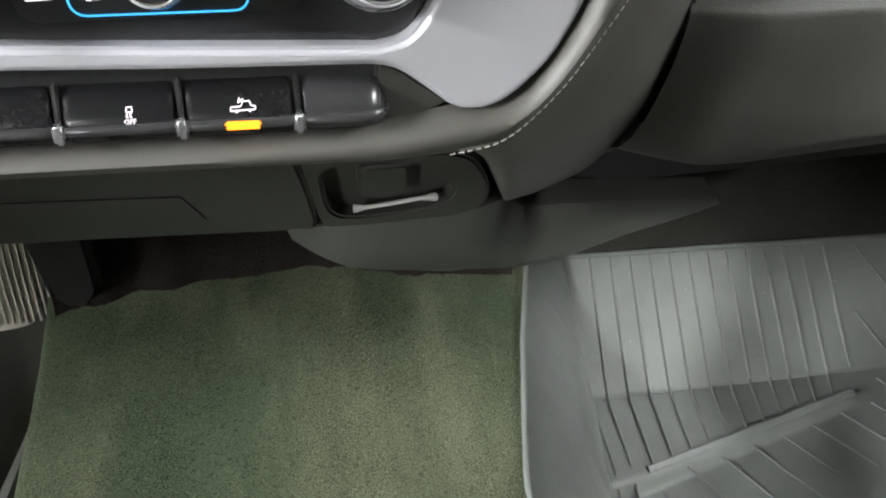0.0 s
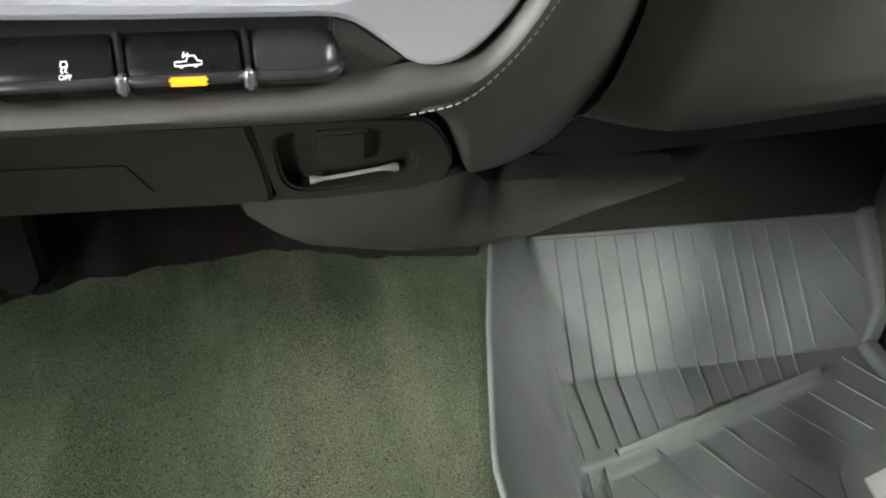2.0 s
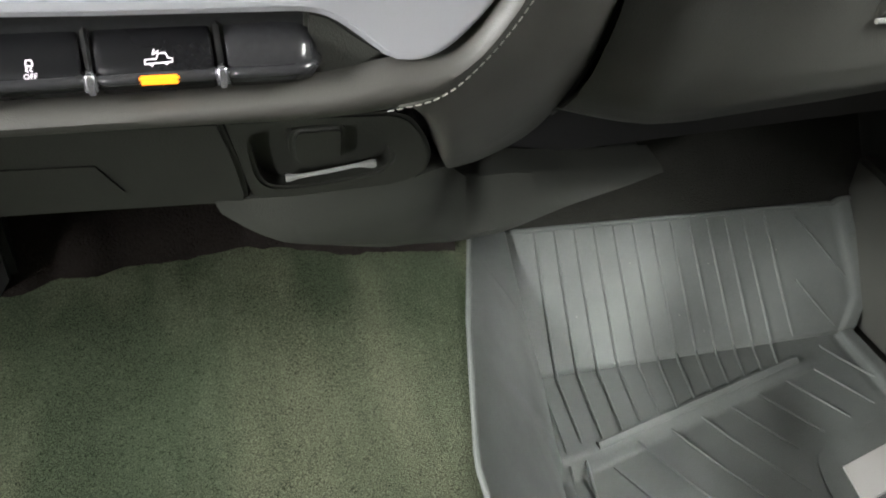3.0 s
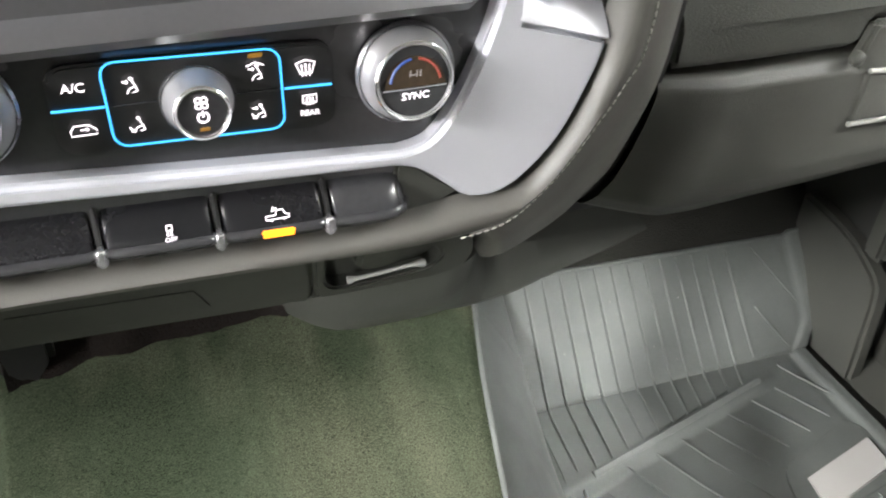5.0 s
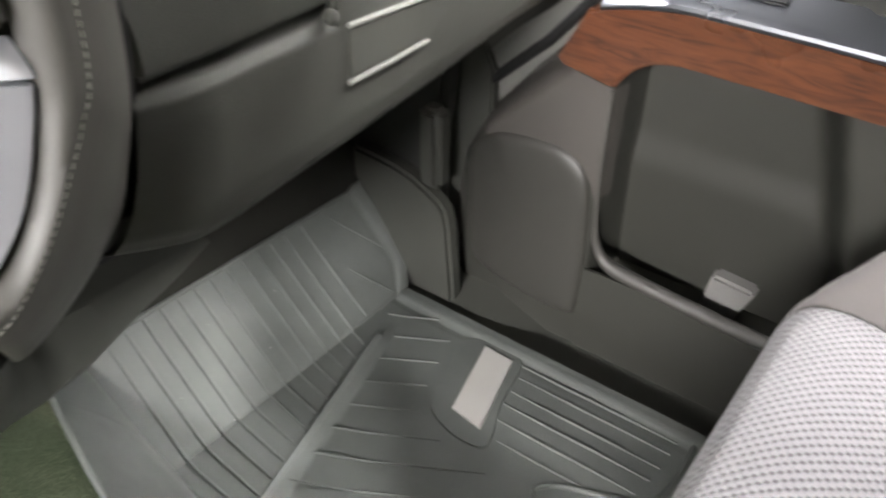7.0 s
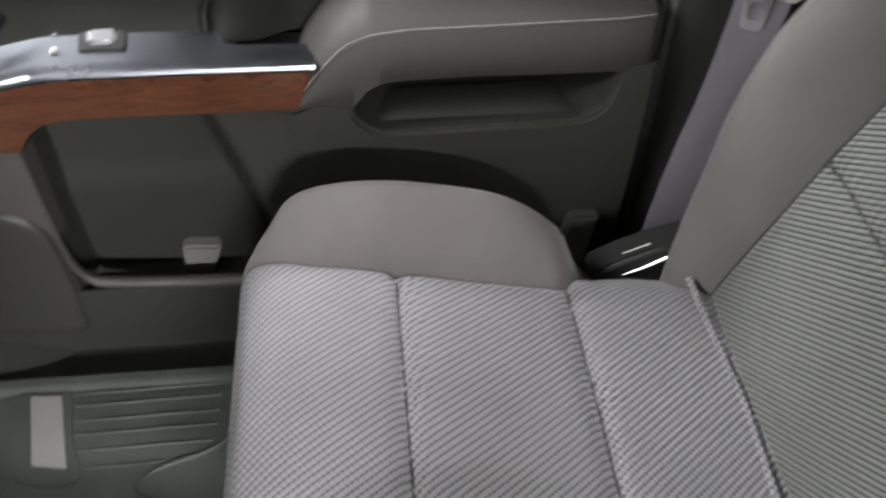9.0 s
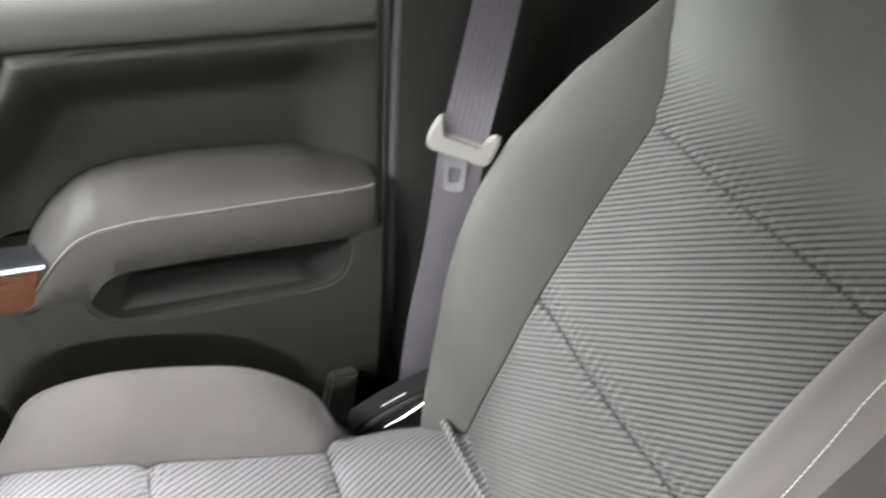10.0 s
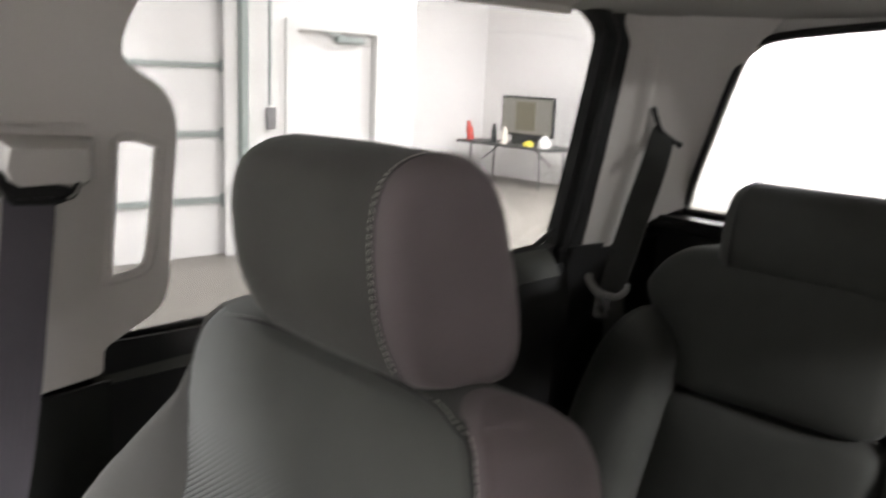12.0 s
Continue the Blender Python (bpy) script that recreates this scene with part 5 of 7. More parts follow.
def passenger_seat():
    s = thing("passenger_seat", (SEAT_X, -0.55, 0.0), "grey cloth front passenger seat with ribbed inserts", "car seat")
    prof = curve_pts([(0, y, z) for y, z in CUSH], 8)
    amp_y, amp = [-0.83, -0.75, -0.70, -0.67, -0.634, -0.597, -0.552, -0.49, -0.424, -0.37, -0.337, -0.312, -0.295, -0.28], [-0.03, -0.03, -0.03, -0.02, 0.017, 0.047, 0.066, 0.068, 0.062, 0.049, 0.031, 0.014, 0.003, 0.0]
    easy = curve_pts([(y, a, 0) for y, a in zip(amp_y, amp)], 6)
    amp_y, amp = [p.x for p in easy], [p.y for p in easy]

    def seam_of(i):
        return lerp(prof[i].y, [-0.72, -0.672, -0.645, -0.622, -0.45, -0.36, -0.335, -0.30, -0.27], [0.205, 0.196, 0.172, 0.147, 0.149, 0.157, 0.164, 0.175, 0.178])

    def cushion(t, i):
        """t from -1 to 1 over the insert, to 2 over the bolsters."""
        seam = seam_of(i)
        dx = (seam * t) if abs(t) <= 1 else math.copysign(seam + (0.235 - seam) * (abs(t) - 1), t)
        p = prof[i]
        a = abs(dx)
        z, y = p.y * 0 + p.z, p.y
        top = i <= 72
        if a <= seam:
            z += (0.006 * math.cos(a / seam * math.pi / 2)) * (1 if top else 0)
            z -= 0.0045 * bump_at(a, seam, 0.005)
            z -= 0.042 * smooth01((a - 0.135) / 0.08) * smooth01((-0.625 - y) / 0.04)
            if top:
                for c in (-0.447, -0.627):
                    z -= 0.008 * bump_at(y, c, 0.0065) + 0.0017 * bump_at(y, c - 0.008, 0.013) * pucker(dx)
        else:
            k = min((a - seam) / max(0.235 - seam, 0.01), 1.0)
            lift = lerp(y, amp_y, amp) if top else 0.0
            crown = math.sin(min(k * 1.25, 1) * math.pi / 2) * (1 - smooth01((k - 0.72) / 0.28) * 0.55)
            z += lift * crown - 0.0045 * bump_at(a, seam, 0.006) - 0.02 * smooth01((k - 0.8) / 0.2)
            z -= 0.042 * smooth01((a - 0.135) / 0.08) * smooth01((-0.625 - y) / 0.04)
            y -= 0.030 * k * k * smooth01((i - 52) / 20)
        return Vector((SEAT_X + dx, y, z))

    rows = range(len(prof))
    ins = span(-1, 1, 161)
    part("cushion_insert", sheet(lambda dx, i: cushion(dx, i), ins, rows), CUSHION, s, "pale grey cloth cushion with slanting ribs", sharp=70)
    for sg, nm in ((1, "outboard"), (-1, "inboard")):
        cols = [sg * v for v in span(1, 2, 18)]

        def side(t, i):
            if abs(t) <= 2:
                return cushion(t, i)
            p = cushion(sg * 2, i)
            k = abs(t) - 2
            return Vector((p.x + sg * 0.004 * math.sin(k * math.pi), p.y, p.z + (0.06 - p.z) * k))

        part("cushion_bolster", sheet(side, cols + [sg * v for v in span(2.05, 3, 6)], rows), BOLSTER, s, "plain warm grey cloth side bolster", sharp=70)
        part("piping", tube([cushion(sg, i) + Vector((0, 0, 0.0002)) for i in range(6, 84)], 0.0010, 6), CLOTH, s)
    # backrest
    bp = curve_pts([(0, y, z) for y, z in BACK], 6)
    nfront = 60

    def half(z, outboard=False):
        if outboard:
            return lerp(z, [0.15, 0.3, 0.45, 0.6, 0.66, 0.70, 0.75, 0.78, 0.795, 0.805], [0.215, 0.232, 0.238, 0.235, 0.227, 0.2165, 0.209, 0.198, 0.183, 0.165])
        return lerp(z, [0.15, 0.3, 0.45, 0.6, 0.66, 0.70, 0.75, 0.78, 0.795, 0.805], [0.215, 0.232, 0.238, 0.236, 0.232, 0.226, 0.222, 0.212, 0.195, 0.175])

    def seam_at(z, inboard=False):
        if inboard:
            return lerp(z, [0.15, 0.25, 0.41, 0.577, 0.605, 0.633, 0.656, 0.671, 0.680, 0.689, 0.697, 0.715, 0.73, 0.755, 0.775, 0.79, 0.81], [0.152, 0.150, 0.142, 0.146, 0.148, 0.154, 0.161, 0.171, 0.181, 0.195, 0.204, 0.208, 0.206, 0.203, 0.194, 0.180, 0.15])
        return lerp(z, [0.15, 0.25, 0.41, 0.60, 0.64, 0.67, 0.70, 0.73, 0.755, 0.775, 0.79, 0.81], [0.152, 0.150, 0.142, 0.147, 0.166, 0.190, 0.205, 0.208, 0.205, 0.194, 0.180, 0.15])

    fwd_z, fwd = [0.15, 0.22, 0.295, 0.36, 0.418, 0.495, 0.559, 0.633, 0.67, 0.70, 0.73], [0.02, 0.032, 0.045, 0.058, 0.070, 0.086, 0.088, 0.062, 0.032, 0.006, 0.0]
    fwd_in_z, fwd_in = [0.15, 0.22, 0.295, 0.36, 0.418, 0.495, 0.559, 0.62, 0.650, 0.670, 0.683, 0.692, 0.70], [0.02, 0.032, 0.045, 0.058, 0.070, 0.086, 0.088, 0.076, 0.060, 0.042, 0.022, 0.006, 0.0]

    def backrest(t, i):
        """t from -1 to 1 over the insert, to 2 over the bolsters."""
        p = bp[i]
        front = i <= nfront
        z = p.z
        hw = half(z, t > 0)
        sm = min(seam_at(z, t < 0), hw - 0.004)
        a = abs(t)
        sg = 1 if t >= 0 else -1
        y = p.y
        if a <= 1:
            dx = sm * a
            if front:
                y += 0.007 * math.cos(a * math.pi / 2) - 0.004 * bump_at(dx, sm, 0.005)
                if z < 0.70:
                    for c, zz in ((0.414, 0.005), (0.603, 0.005)):
                        y -= (1 - a ** 8) * 0.009 * bump_at(z, c, zz * 1.3) + 0.0018 * bump_at(z, c + 0.009, 0.015) * pucker(dx * sg)
        else:
            k = a - 1
            dx = sm + (hw - sm) * k
            if front:
                crown = math.sin(min(k * 1.35, 1) * math.pi / 2)
                y += (lerp(z, fwd_z, fwd) if t > 0 else lerp(z, fwd_in_z, fwd_in)) * crown - 0.004 * bump_at(dx, sm, 0.006) - 0.012 * smooth01((k - 0.75) / 0.25)
        return Vector((SEAT_X + sg * dx, y, z))

    allrows = range(len(bp))
    top_i = max(allrows, key=lambda q: bp[q].z)
    fr = [i for i in allrows if i <= nfront]
    split = next(i for i in fr if bp[i].z > 0.603)
    part("back_insert", sheet(backrest, span(-1, 1, 161), [i for i in fr if i <= split]), BACKCLOTH, s, "grey ribbed cloth back insert", sharp=70)
    part("shoulder_panel", sheet(backrest, span(-1, 1, 161), range(split, nfront + 14)), BACKCLOTH, s, "plain grey cloth shoulder panel", sharp=70)
    for sg in (1, -1):
        join = next(i for i in fr if bp[i].z > 0.692)
        cols = [sg * v for v in span(1, 2, 16)]
        # inboard side takes paler cloths than its outboard twin: light from the left, in colour
        if sg > 0:
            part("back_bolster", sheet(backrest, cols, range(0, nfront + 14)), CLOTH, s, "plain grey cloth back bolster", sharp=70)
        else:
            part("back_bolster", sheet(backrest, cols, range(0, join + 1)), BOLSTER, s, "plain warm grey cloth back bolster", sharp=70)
            part("shoulder_side", sheet(backrest, cols, range(join, nfront + 14)), MAUVE, s, "grey-mauve cloth side of the shoulder", sharp=70)

        def flank(k, i):
            f = backrest(sg * 2, i)
            j = next((q for q in range(top_i, len(bp) - 1) if bp[q + 1].z <= bp[i].z), len(bp) - 2)
            w = min(max((bp[j].z - bp[i].z) / max(bp[j].z - bp[j + 1].z, 1e-6), 0.0), 1.0)
            r = backrest(sg * 2, j).lerp(backrest(sg * 2, j + 1), w)
            q = f.lerp(r, k)
            q.x += sg * 0.014 * math.sin(math.pi * k) * min(1.0, (f - r).length / 0.08)
            return q

        if sg > 0:
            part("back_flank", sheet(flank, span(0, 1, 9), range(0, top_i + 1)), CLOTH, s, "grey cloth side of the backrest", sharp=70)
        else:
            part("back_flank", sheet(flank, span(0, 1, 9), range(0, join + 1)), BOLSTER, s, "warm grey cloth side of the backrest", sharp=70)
            part("shoulder_flank", sheet(flank, span(0, 1, 9), range(join, top_i + 1)), MAUVE, s, "grey-mauve cloth side of the shoulder", sharp=70)
        part("back_piping", tube([backrest(sg * 1.0, i) + Vector((0, 0.0004, 0)) for i in range(3, nfront)], 0.0013 if sg > 0 else 0.0009, 6), BLACK, s)
    part("back_panel", sheet(lambda t, i: backrest(t, i), span(-2, 2, 30), range(nfront + 12, len(bp))), CLOTH, s, "dark cloth rear of the backrest", sharp=70)
    # seams with thread
    rise = [backrest(-1.0, i) + Vector((0, 0.0015, 0)) for i in range(nfront) if 0.692 < bp[i].z < 0.785]
    over = curve_pts([rise[-1], (0.263, -1.003, 0.7915), (0.285, -1.0085, 0.7965), (0.315, -1.0115, 0.7985), (0.38, -1.0125, 0.7995), (0.45, -1.0125, 0.7995), (0.53, -1.0125, 0.798), (0.60, -1.009, 0.789)], 8)
    seam = rise + over[1:]
    part("shoulder_seam", tube(seam, 0.0013, 8), BLACK, s, "dark sewn seam along the shoulder")
    part("top_stitching", stitches([p + Vector((-0.0035, 0.0, 0.003)) for p in seam[:len(rise) + 18]], 0.0055, 0.0042, 0.0006), THREAD, s, "pale stitching along the shoulder seam")
    part("far_stitching", stitches([p + Vector((0, 0.002, 0.003)) for p in seam[len(rise) + 18:]], 0.0055, 0.004, 0.0005), GREYTHREAD, s, "grey stitching along the top seam")
    bo = [backrest(-1.86 + 0.16 * min(max((bp[i].z - 0.56) / 0.13, 0), 1), i) + Vector((-0.0005, 0.001, 0)) for i in range(20, nfront) if bp[i].z < 0.693]
    part("bolster_stitching", stitches(bo, 0.0042, 0.0034, 0.00045), THREAD, s, "pale seam thread on the bolster")
    lap = min(range(nfront), key=lambda q: abs(bp[q].z - 0.694))
    part("bolster_top_seam", tube([backrest(-t, lap) + Vector((-0.0003, 0.0003, 0)) for t in span(1.0, 2.0, 16)], 0.0006, 6), BLACK, s)
    # dark seam lines across the cloth
    for c in (-0.447, -0.627):
        i = min(range(len(prof)), key=lambda q: abs(prof[q].y - c) + (9 if prof[q].z < 0.2 else 0))
        part("cushion_seam", tube([cushion(t, i) + Vector((0, 0, -0.0002)) for t in span(-0.98, 0.98, 40)], 0.0018, 6), BLACK, s)
    for c in (0.414, 0.603):
        i = min(range(nfront), key=lambda q: abs(bp[q].z - c))
        part("back_seam", tube([backrest(t, i) + Vector((0, -0.0002, 0)) for t in span(-0.98, 0.98, 40)], 0.0018, 6), BLACK, s)
    # base, recliner and belt-side cover
    part("seat_base", box((SEAT_X, -0.57, 0.09), (0.40, 0.44, 0.14), 0.02), BLACK, s)
    rec = plate([(-0.672, 0.190), (-0.690, 0.201), (-0.710, 0.2125), (-0.742, 0.2270), (-0.786, 0.2410), (-0.797, 0.218), (-0.806, 0.150), (-0.70, 0.150)], "x", 0.650, 0.690, 0.006, 3)
    part("recliner_cover", rec, BLACK, s, "dark plastic recliner cover")
    part("recliner_edge", tube([(0.6495, -0.712, 0.190), (0.6495, -0.735, 0.200), (0.6495, -0.762, 0.2165), (0.6495, -0.784, 0.2365)], [0.0006, 0.0020, 0.0022, 0.0008], 8), STEEL, s)
    part("recliner_edge", tube([(0.662, -0.712, 0.2140), (0.662, -0.742, 0.2275)], [0.0008, 0.0012], 6), STEEL, s)
    part("cushion_welt", tube([(SEAT_X + 0.165 * q, -0.778 + 0.008 * abs(q), 0.2265 + 0.004 * q * q) for q in span(-1, 1, 24)], 0.0055, 8, flat=0.8), CUSHION, s, "ribbed welt at the back of the cushion")
    for x in (0.385, 0.49):
        part("headrest_post", tube([(x, -1.045, 0.78), (x, -1.047, 0.84)], 0.007, 10), CHROME, s)


def headrest_rings(x0, x1, cy, cz, outline, ends):
    rings = []
    for x, k in ends:
        rings.append([(x, cy + (y - cy) * k, cz + (z - cz) * k) for y, z in outline])
    return rings


def headrest():
    h = thing("headrest", (0.43, -1.04, 0.80), "grey cloth headrest with a stitched side panel", "headrest")
    out = [(p.x, p.y) for p in curve_pts([(-0.985, 0.822, 0), (-0.968, 0.86, 0), (-0.960, 0.915, 0), (-0.966, 0.952, 0), (-0.985, 0.970, 0), (-1.015, 0.976, 0), (-1.048, 0.968, 0), (-1.068, 0.945, 0), (-1.082, 0.905, 0), (-1.097, 0.845, 0), (-1.096, 0.810, 0), (-1.080, 0.796, 0), (-1.03, 0.800, 0), (-1.0, 0.808, 0)], 5, True)]
    cy, cz = -1.035, 0.885
    x0, x1 = 0.304, 0.478
    xs = span(x0, x1, 10)
    ends = [(x, 1.0 + 0.015 * math.sin(math.pi * (x - x0) / (x1 - x0))) for x in xs] + [(0.493, 0.975), (0.503, 0.94), (0.512, 0.885), (0.520, 0.81), (0.526, 0.71), (0.530, 0.55), (0.532, 0.3)]
    part("headrest_front", loft(headrest_rings(x0, x1, cy, cz, out, ends)), CLOTH, h, sharp=80)
    side = [(0.3025, 1.0), (0.2995, 0.988), (0.295, 0.975), (0.2905, 0.95), (0.287, 0.905), (0.2845, 0.82), (0.283, 0.65), (0.2825, 0.35)]
    part("headrest_side", loft(headrest_rings(0, 0, cy, cz, out, side)), MAUVE, h, "grey-mauve cloth side panel", sharp=80)
    seam = [(0.3032, cy + (y - cy) * 0.994, cz + (z - cz) * 0.994) for y, z in out]
    part("seam", tube(seam, 0.0012, 6, True), BLACK, h)
    st = [(0.3065, cy + (y - cy) * 1.004, cz + (z - cz) * 1.004) for y, z in out[:45]]
    part("stitching", stitches(st, 0.0055, 0.004, 0.0005), THREAD, h, "pale stitching round the front edge")


passenger_seat()
headrest()

# ---- front passenger door ----
def front_door():
    d = thing("front_door", (0.82, -0.3, 0.0), "closed dark grey front door with wood trim, armrest and pockets", "car door")
    # inner skin behind everything
    skin = [(0.12, 0.01), (0.12, 0.66), (0.05, 0.70), (-0.742, 0.690), (-0.742, 0.05), (-0.70, 0.01)]
    part("door_skin", plate(skin, "x", 0.844, 0.856, 0.003), DOORMAT, d)

    # lower panel: a moulding with the map pocket cut into its front half
    def front_y(z):
        """Forward limit of the moulding at a height."""
        return lerp(z, [-0.035, 0.19, 0.245, 0.336, 0.375], [0.140, 0.137, 0.108, 0.016, -0.02])

    def lower(y, z):
        """Depth of the moulding at y, z."""
        x = 0.765 - 0.010 * math.sin(math.pi * min(max((z - 0.02) / 0.4, 0), 1))
        edge = lerp(z, [0.10, 0.20, 0.223, 0.287, 0.37], [-0.345, -0.325, -0.314, -0.296, -0.268])
        inside = smooth01((y - edge) / 0.05) * smooth01((-0.054 - y) / 0.012) * smooth01((z - 0.070) / 0.02)
        step = 0.006 * smooth01((0.27 - z) / 0.05) * smooth01((y - edge) / 0.08)
        ahead = smooth01((y + 0.056) / 0.004)
        x += ahead * (0.7535 + 0.005 * smooth01((z - 0.25) / 0.09) - x)
        x += 0.05 * min(1.2, max(0.0, (y - front_y(z) + 0.030) / 0.030)) ** 2
        return x + inside * (0.060 - step)

    ys = span(0.142, -0.05, 48) + span(-0.052, -0.07, 14) + span(-0.075, -0.25, 24) + span(-0.255, -0.37, 32)
    zs = span(-0.035, 0.098, 16) + span(0.1, 0.116, 10) + span(0.12, 0.375, 50)
    part("lower_panel", sheet(lambda y, z: (lower(y, z), y, z), ys, zs), DOORMAT, d, "dark moulded lower door panel with open map pocket", sharp=55)
    part("pocket_front", sheet(lambda y, z: (0.757 - 0.004 * math.sin((z + 0.035) / 0.138 * math.pi), y, z), span(-0.05, -0.352, 20), span(-0.035, 0.105, 10), 0.004), DOORMAT, d)
    lip = curve_pts([(0.7565, -0.0548, 0.327), (0.756, -0.0545, 0.28), (0.7555, -0.0545, 0.225), (0.756, -0.0560, 0.175), (0.7565, -0.0605, 0.143), (0.7565, -0.0760, 0.1215), (0.756, -0.11, 0.1150), (0.756, -0.18, 0.1095), (0.756, -0.26, 0.1050), (0.756, -0.335, 0.102)], 5)
    part("pocket_lip", tube(lip, [lerp(k / (len(lip) - 1), [0, 0.3, 0.5, 0.6, 1], [0.002, 0.003, 0.006, 0.0085, 0.0085]) for k in range(len(lip))], 12), ARMPAD, d, "rounded rim of the map pocket")
    part("pocket_bracket", plate([(-0.181, 0.133), (-0.230, 0.129), (-0.209, 0.068), (-0.173, 0.070)], "x", 0.793, 0.832, 0.004), material("bracket_grey", (0.15, 0.147, 0.14), 0.5), d, "pale grey bracket in the pocket")
    part("pull_rod_cover", plate([(-0.670, 0.189), (-0.709, 0.188), (-0.700, 0.10), (-0.655, 0.10)], "x", 0.748, 0.768, 0.004), DOORMAT, d, "small grey bracket at the door edge")
    # forward lower bulge over the speaker
    sp = curve_pts([(0.129, 0.085), (0.127, 0.15), (0.113, 0.205), (0.085, 0.235), (0.05, 0.247), (0.0, 0.2505), (-0.026, 0.243), (-0.042, 0.226), (-0.049, 0.195), (-0.052, 0.12), (-0.050, 0.06), (-0.040, 0.030), (0.02, 0.031), (0.08, 0.042), (0.114, 0.058)], 5, True)
    swell = [(1.01, 0.7585), (0.99, 0.7535), (0.97, 0.7500), (0.945, 0.7480), (0.90, 0.7465), (0.82, 0.7455), (0.5, 0.7448), (0.02, 0.7448)]
    part("speaker_cover", loft([[(x + 0.012 * smooth01((p.x - 0.06) / 0.08) * k, 0.03 + (p.x - 0.03) * k, 0.13 + (p.y - 0.13) * k) for p in sp] for k, x in swell]), SPEAKERPAD, d, "rounded dark speaker cover", sharp=70)

    def facet(y, u):
        low = lerp(y, [-0.060, -0.052, -0.045, 0.054, 0.108], [0.20, 0.20, 0.222, 0.228, 0.236])
        high = lerp(y, [-0.060, -0.0535, 0.009, 0.016, 0.108], [0.328, 0.329, 0.339, 0.336, 0.244])
        z = low + (high - low) * u
        return (lower(y, z) - 0.0009, y, z)

    part("front_panel", sheet(facet, span(0.107, -0.048, 36) + span(-0.050, -0.0595, 10), span(0, 1, 20)), FRONTPAD, d, "smooth grey-brown panel ahead of the pocket", sharp=70)
    # wood strip
    wood = [(-0.018, 0.400), (0.009, 0.347), (0.008, 0.340), (-0.02, 0.334), (-0.0535, 0.3285)] + [tuple(p) for p in curve_pts([(-0.058, 0.336), (-0.070, 0.352), (-0.088, 0.364), (-0.115, 0.370)], 4)] + [(-0.20, 0.3705), (-0.36, 0.369), (-0.374, 0.4215), (-0.231, 0.4235), (-0.12, 0.4235)] + [tuple(p) for p in curve_pts([(-0.085, 0.4195), (-0.05, 0.412), (-0.030, 0.405)], 3)]
    part("wood_trim", plate(wood, "x", 0.7555, 0.79, 0.003, 3), WOOD, d, "polished reddish-brown wood veneer strip")
    # silver switch plate
    edge = curve_pts([(0.757, -0.030, 0.408), (0.7555, -0.055, 0.4155), (0.7545, -0.085, 0.4225), (0.7540, -0.12, 0.4265), (0.7540, -0.231, 0.4270), (0.7540, -0.30, 0.4262), (0.7540, -0.378, 0.4255)], 5)

    def plate_row(p):
        y = p.y
        back = lerp(y, [-0.378, -0.285, -0.265, -0.08, 0.0, 0.05], [0.785, 0.788, 0.825, 0.825, 0.800, 0.78])
        rise = lerp(y, [-0.378, -0.29, -0.25, -0.08, 0.05], [0.001, 0.002, 0.025, 0.026, 0.010])
        return [p + Vector((0.001, 0, -0.006)), p + Vector((-0.0008, 0, -0.002)), p + Vector((0.001, 0, 0.001)), Vector((0.762, y, p.z + 0.0035)), Vector((0.772, y, p.z + 0.0045)), Vector((back - 0.004, y, p.z + 0.005 + rise)), Vector((back, y, p.z + 0.006 + rise)), Vector((back, y, p.z - 0.006))]

    sw = part("switch_plate", loft([plate_row(p) for p in edge], closed=True), PLATE_METAL, d, "satin silver window switch plate")
    part("window_switch", box((0.793, -0.165, 0.4465), (0.018, 0.030, 0.008), 0.003, 3, (0, -26, 0)), DARKMETAL, sw)
    part("switch_bezel", box((0.793, -0.165, 0.4435), (0.028, 0.048, 0.005), 0.0018, 2, (0, -26, 0)), BLACK, sw)
    for z in (0.0, 0.018):
        part("lock_switch", box((0.783 + z, -0.117, 0.4385 + z * 0.5), (0.008, 0.006, 0.004), 0.001, 2, (0, -26, 0)), CHROME, sw)
    # grip recess behind the silver strip
    part("grip_well", box((0.812, -0.325, 0.405), (0.036, 0.108, 0.03), 0.003), BLACK, d)

    # armrest
    def arm_ring(y):
        zf = lerp(y, [-0.735, -0.55, -0.475, -0.437, -0.415, -0.404, -0.39, -0.378, -0.365, -0.346], [0.4635, 0.461, 0.4605, 0.456, 0.448, 0.440, 0.425, 0.410, 0.392, 0.369])
        zb = lerp(y, [-0.735, -0.64, -0.55, -0.461, -0.445, -0.431, -0.424, -0.414, -0.38, -0.346], [0.399, 0.3995, 0.4015, 0.400, 0.397, 0.390, 0.381, 0.369, 0.3695, 0.366])
        zb = min(zb, zf - 0.003)
        zt = lerp(y, [-0.735, -0.68, -0.65, -0.54, -0.47, -0.435, -0.415, -0.39, -0.37, -0.346], [0.474, 0.487, 0.499, 0.505, 0.503, 0.496, 0.486, 0.465, 0.440, 0.392])
        xo = lerp(y, [-0.735, -0.70, -0.40, -0.346], [0.757, 0.752, 0.752, 0.756])
        zt = max(zt, zf)
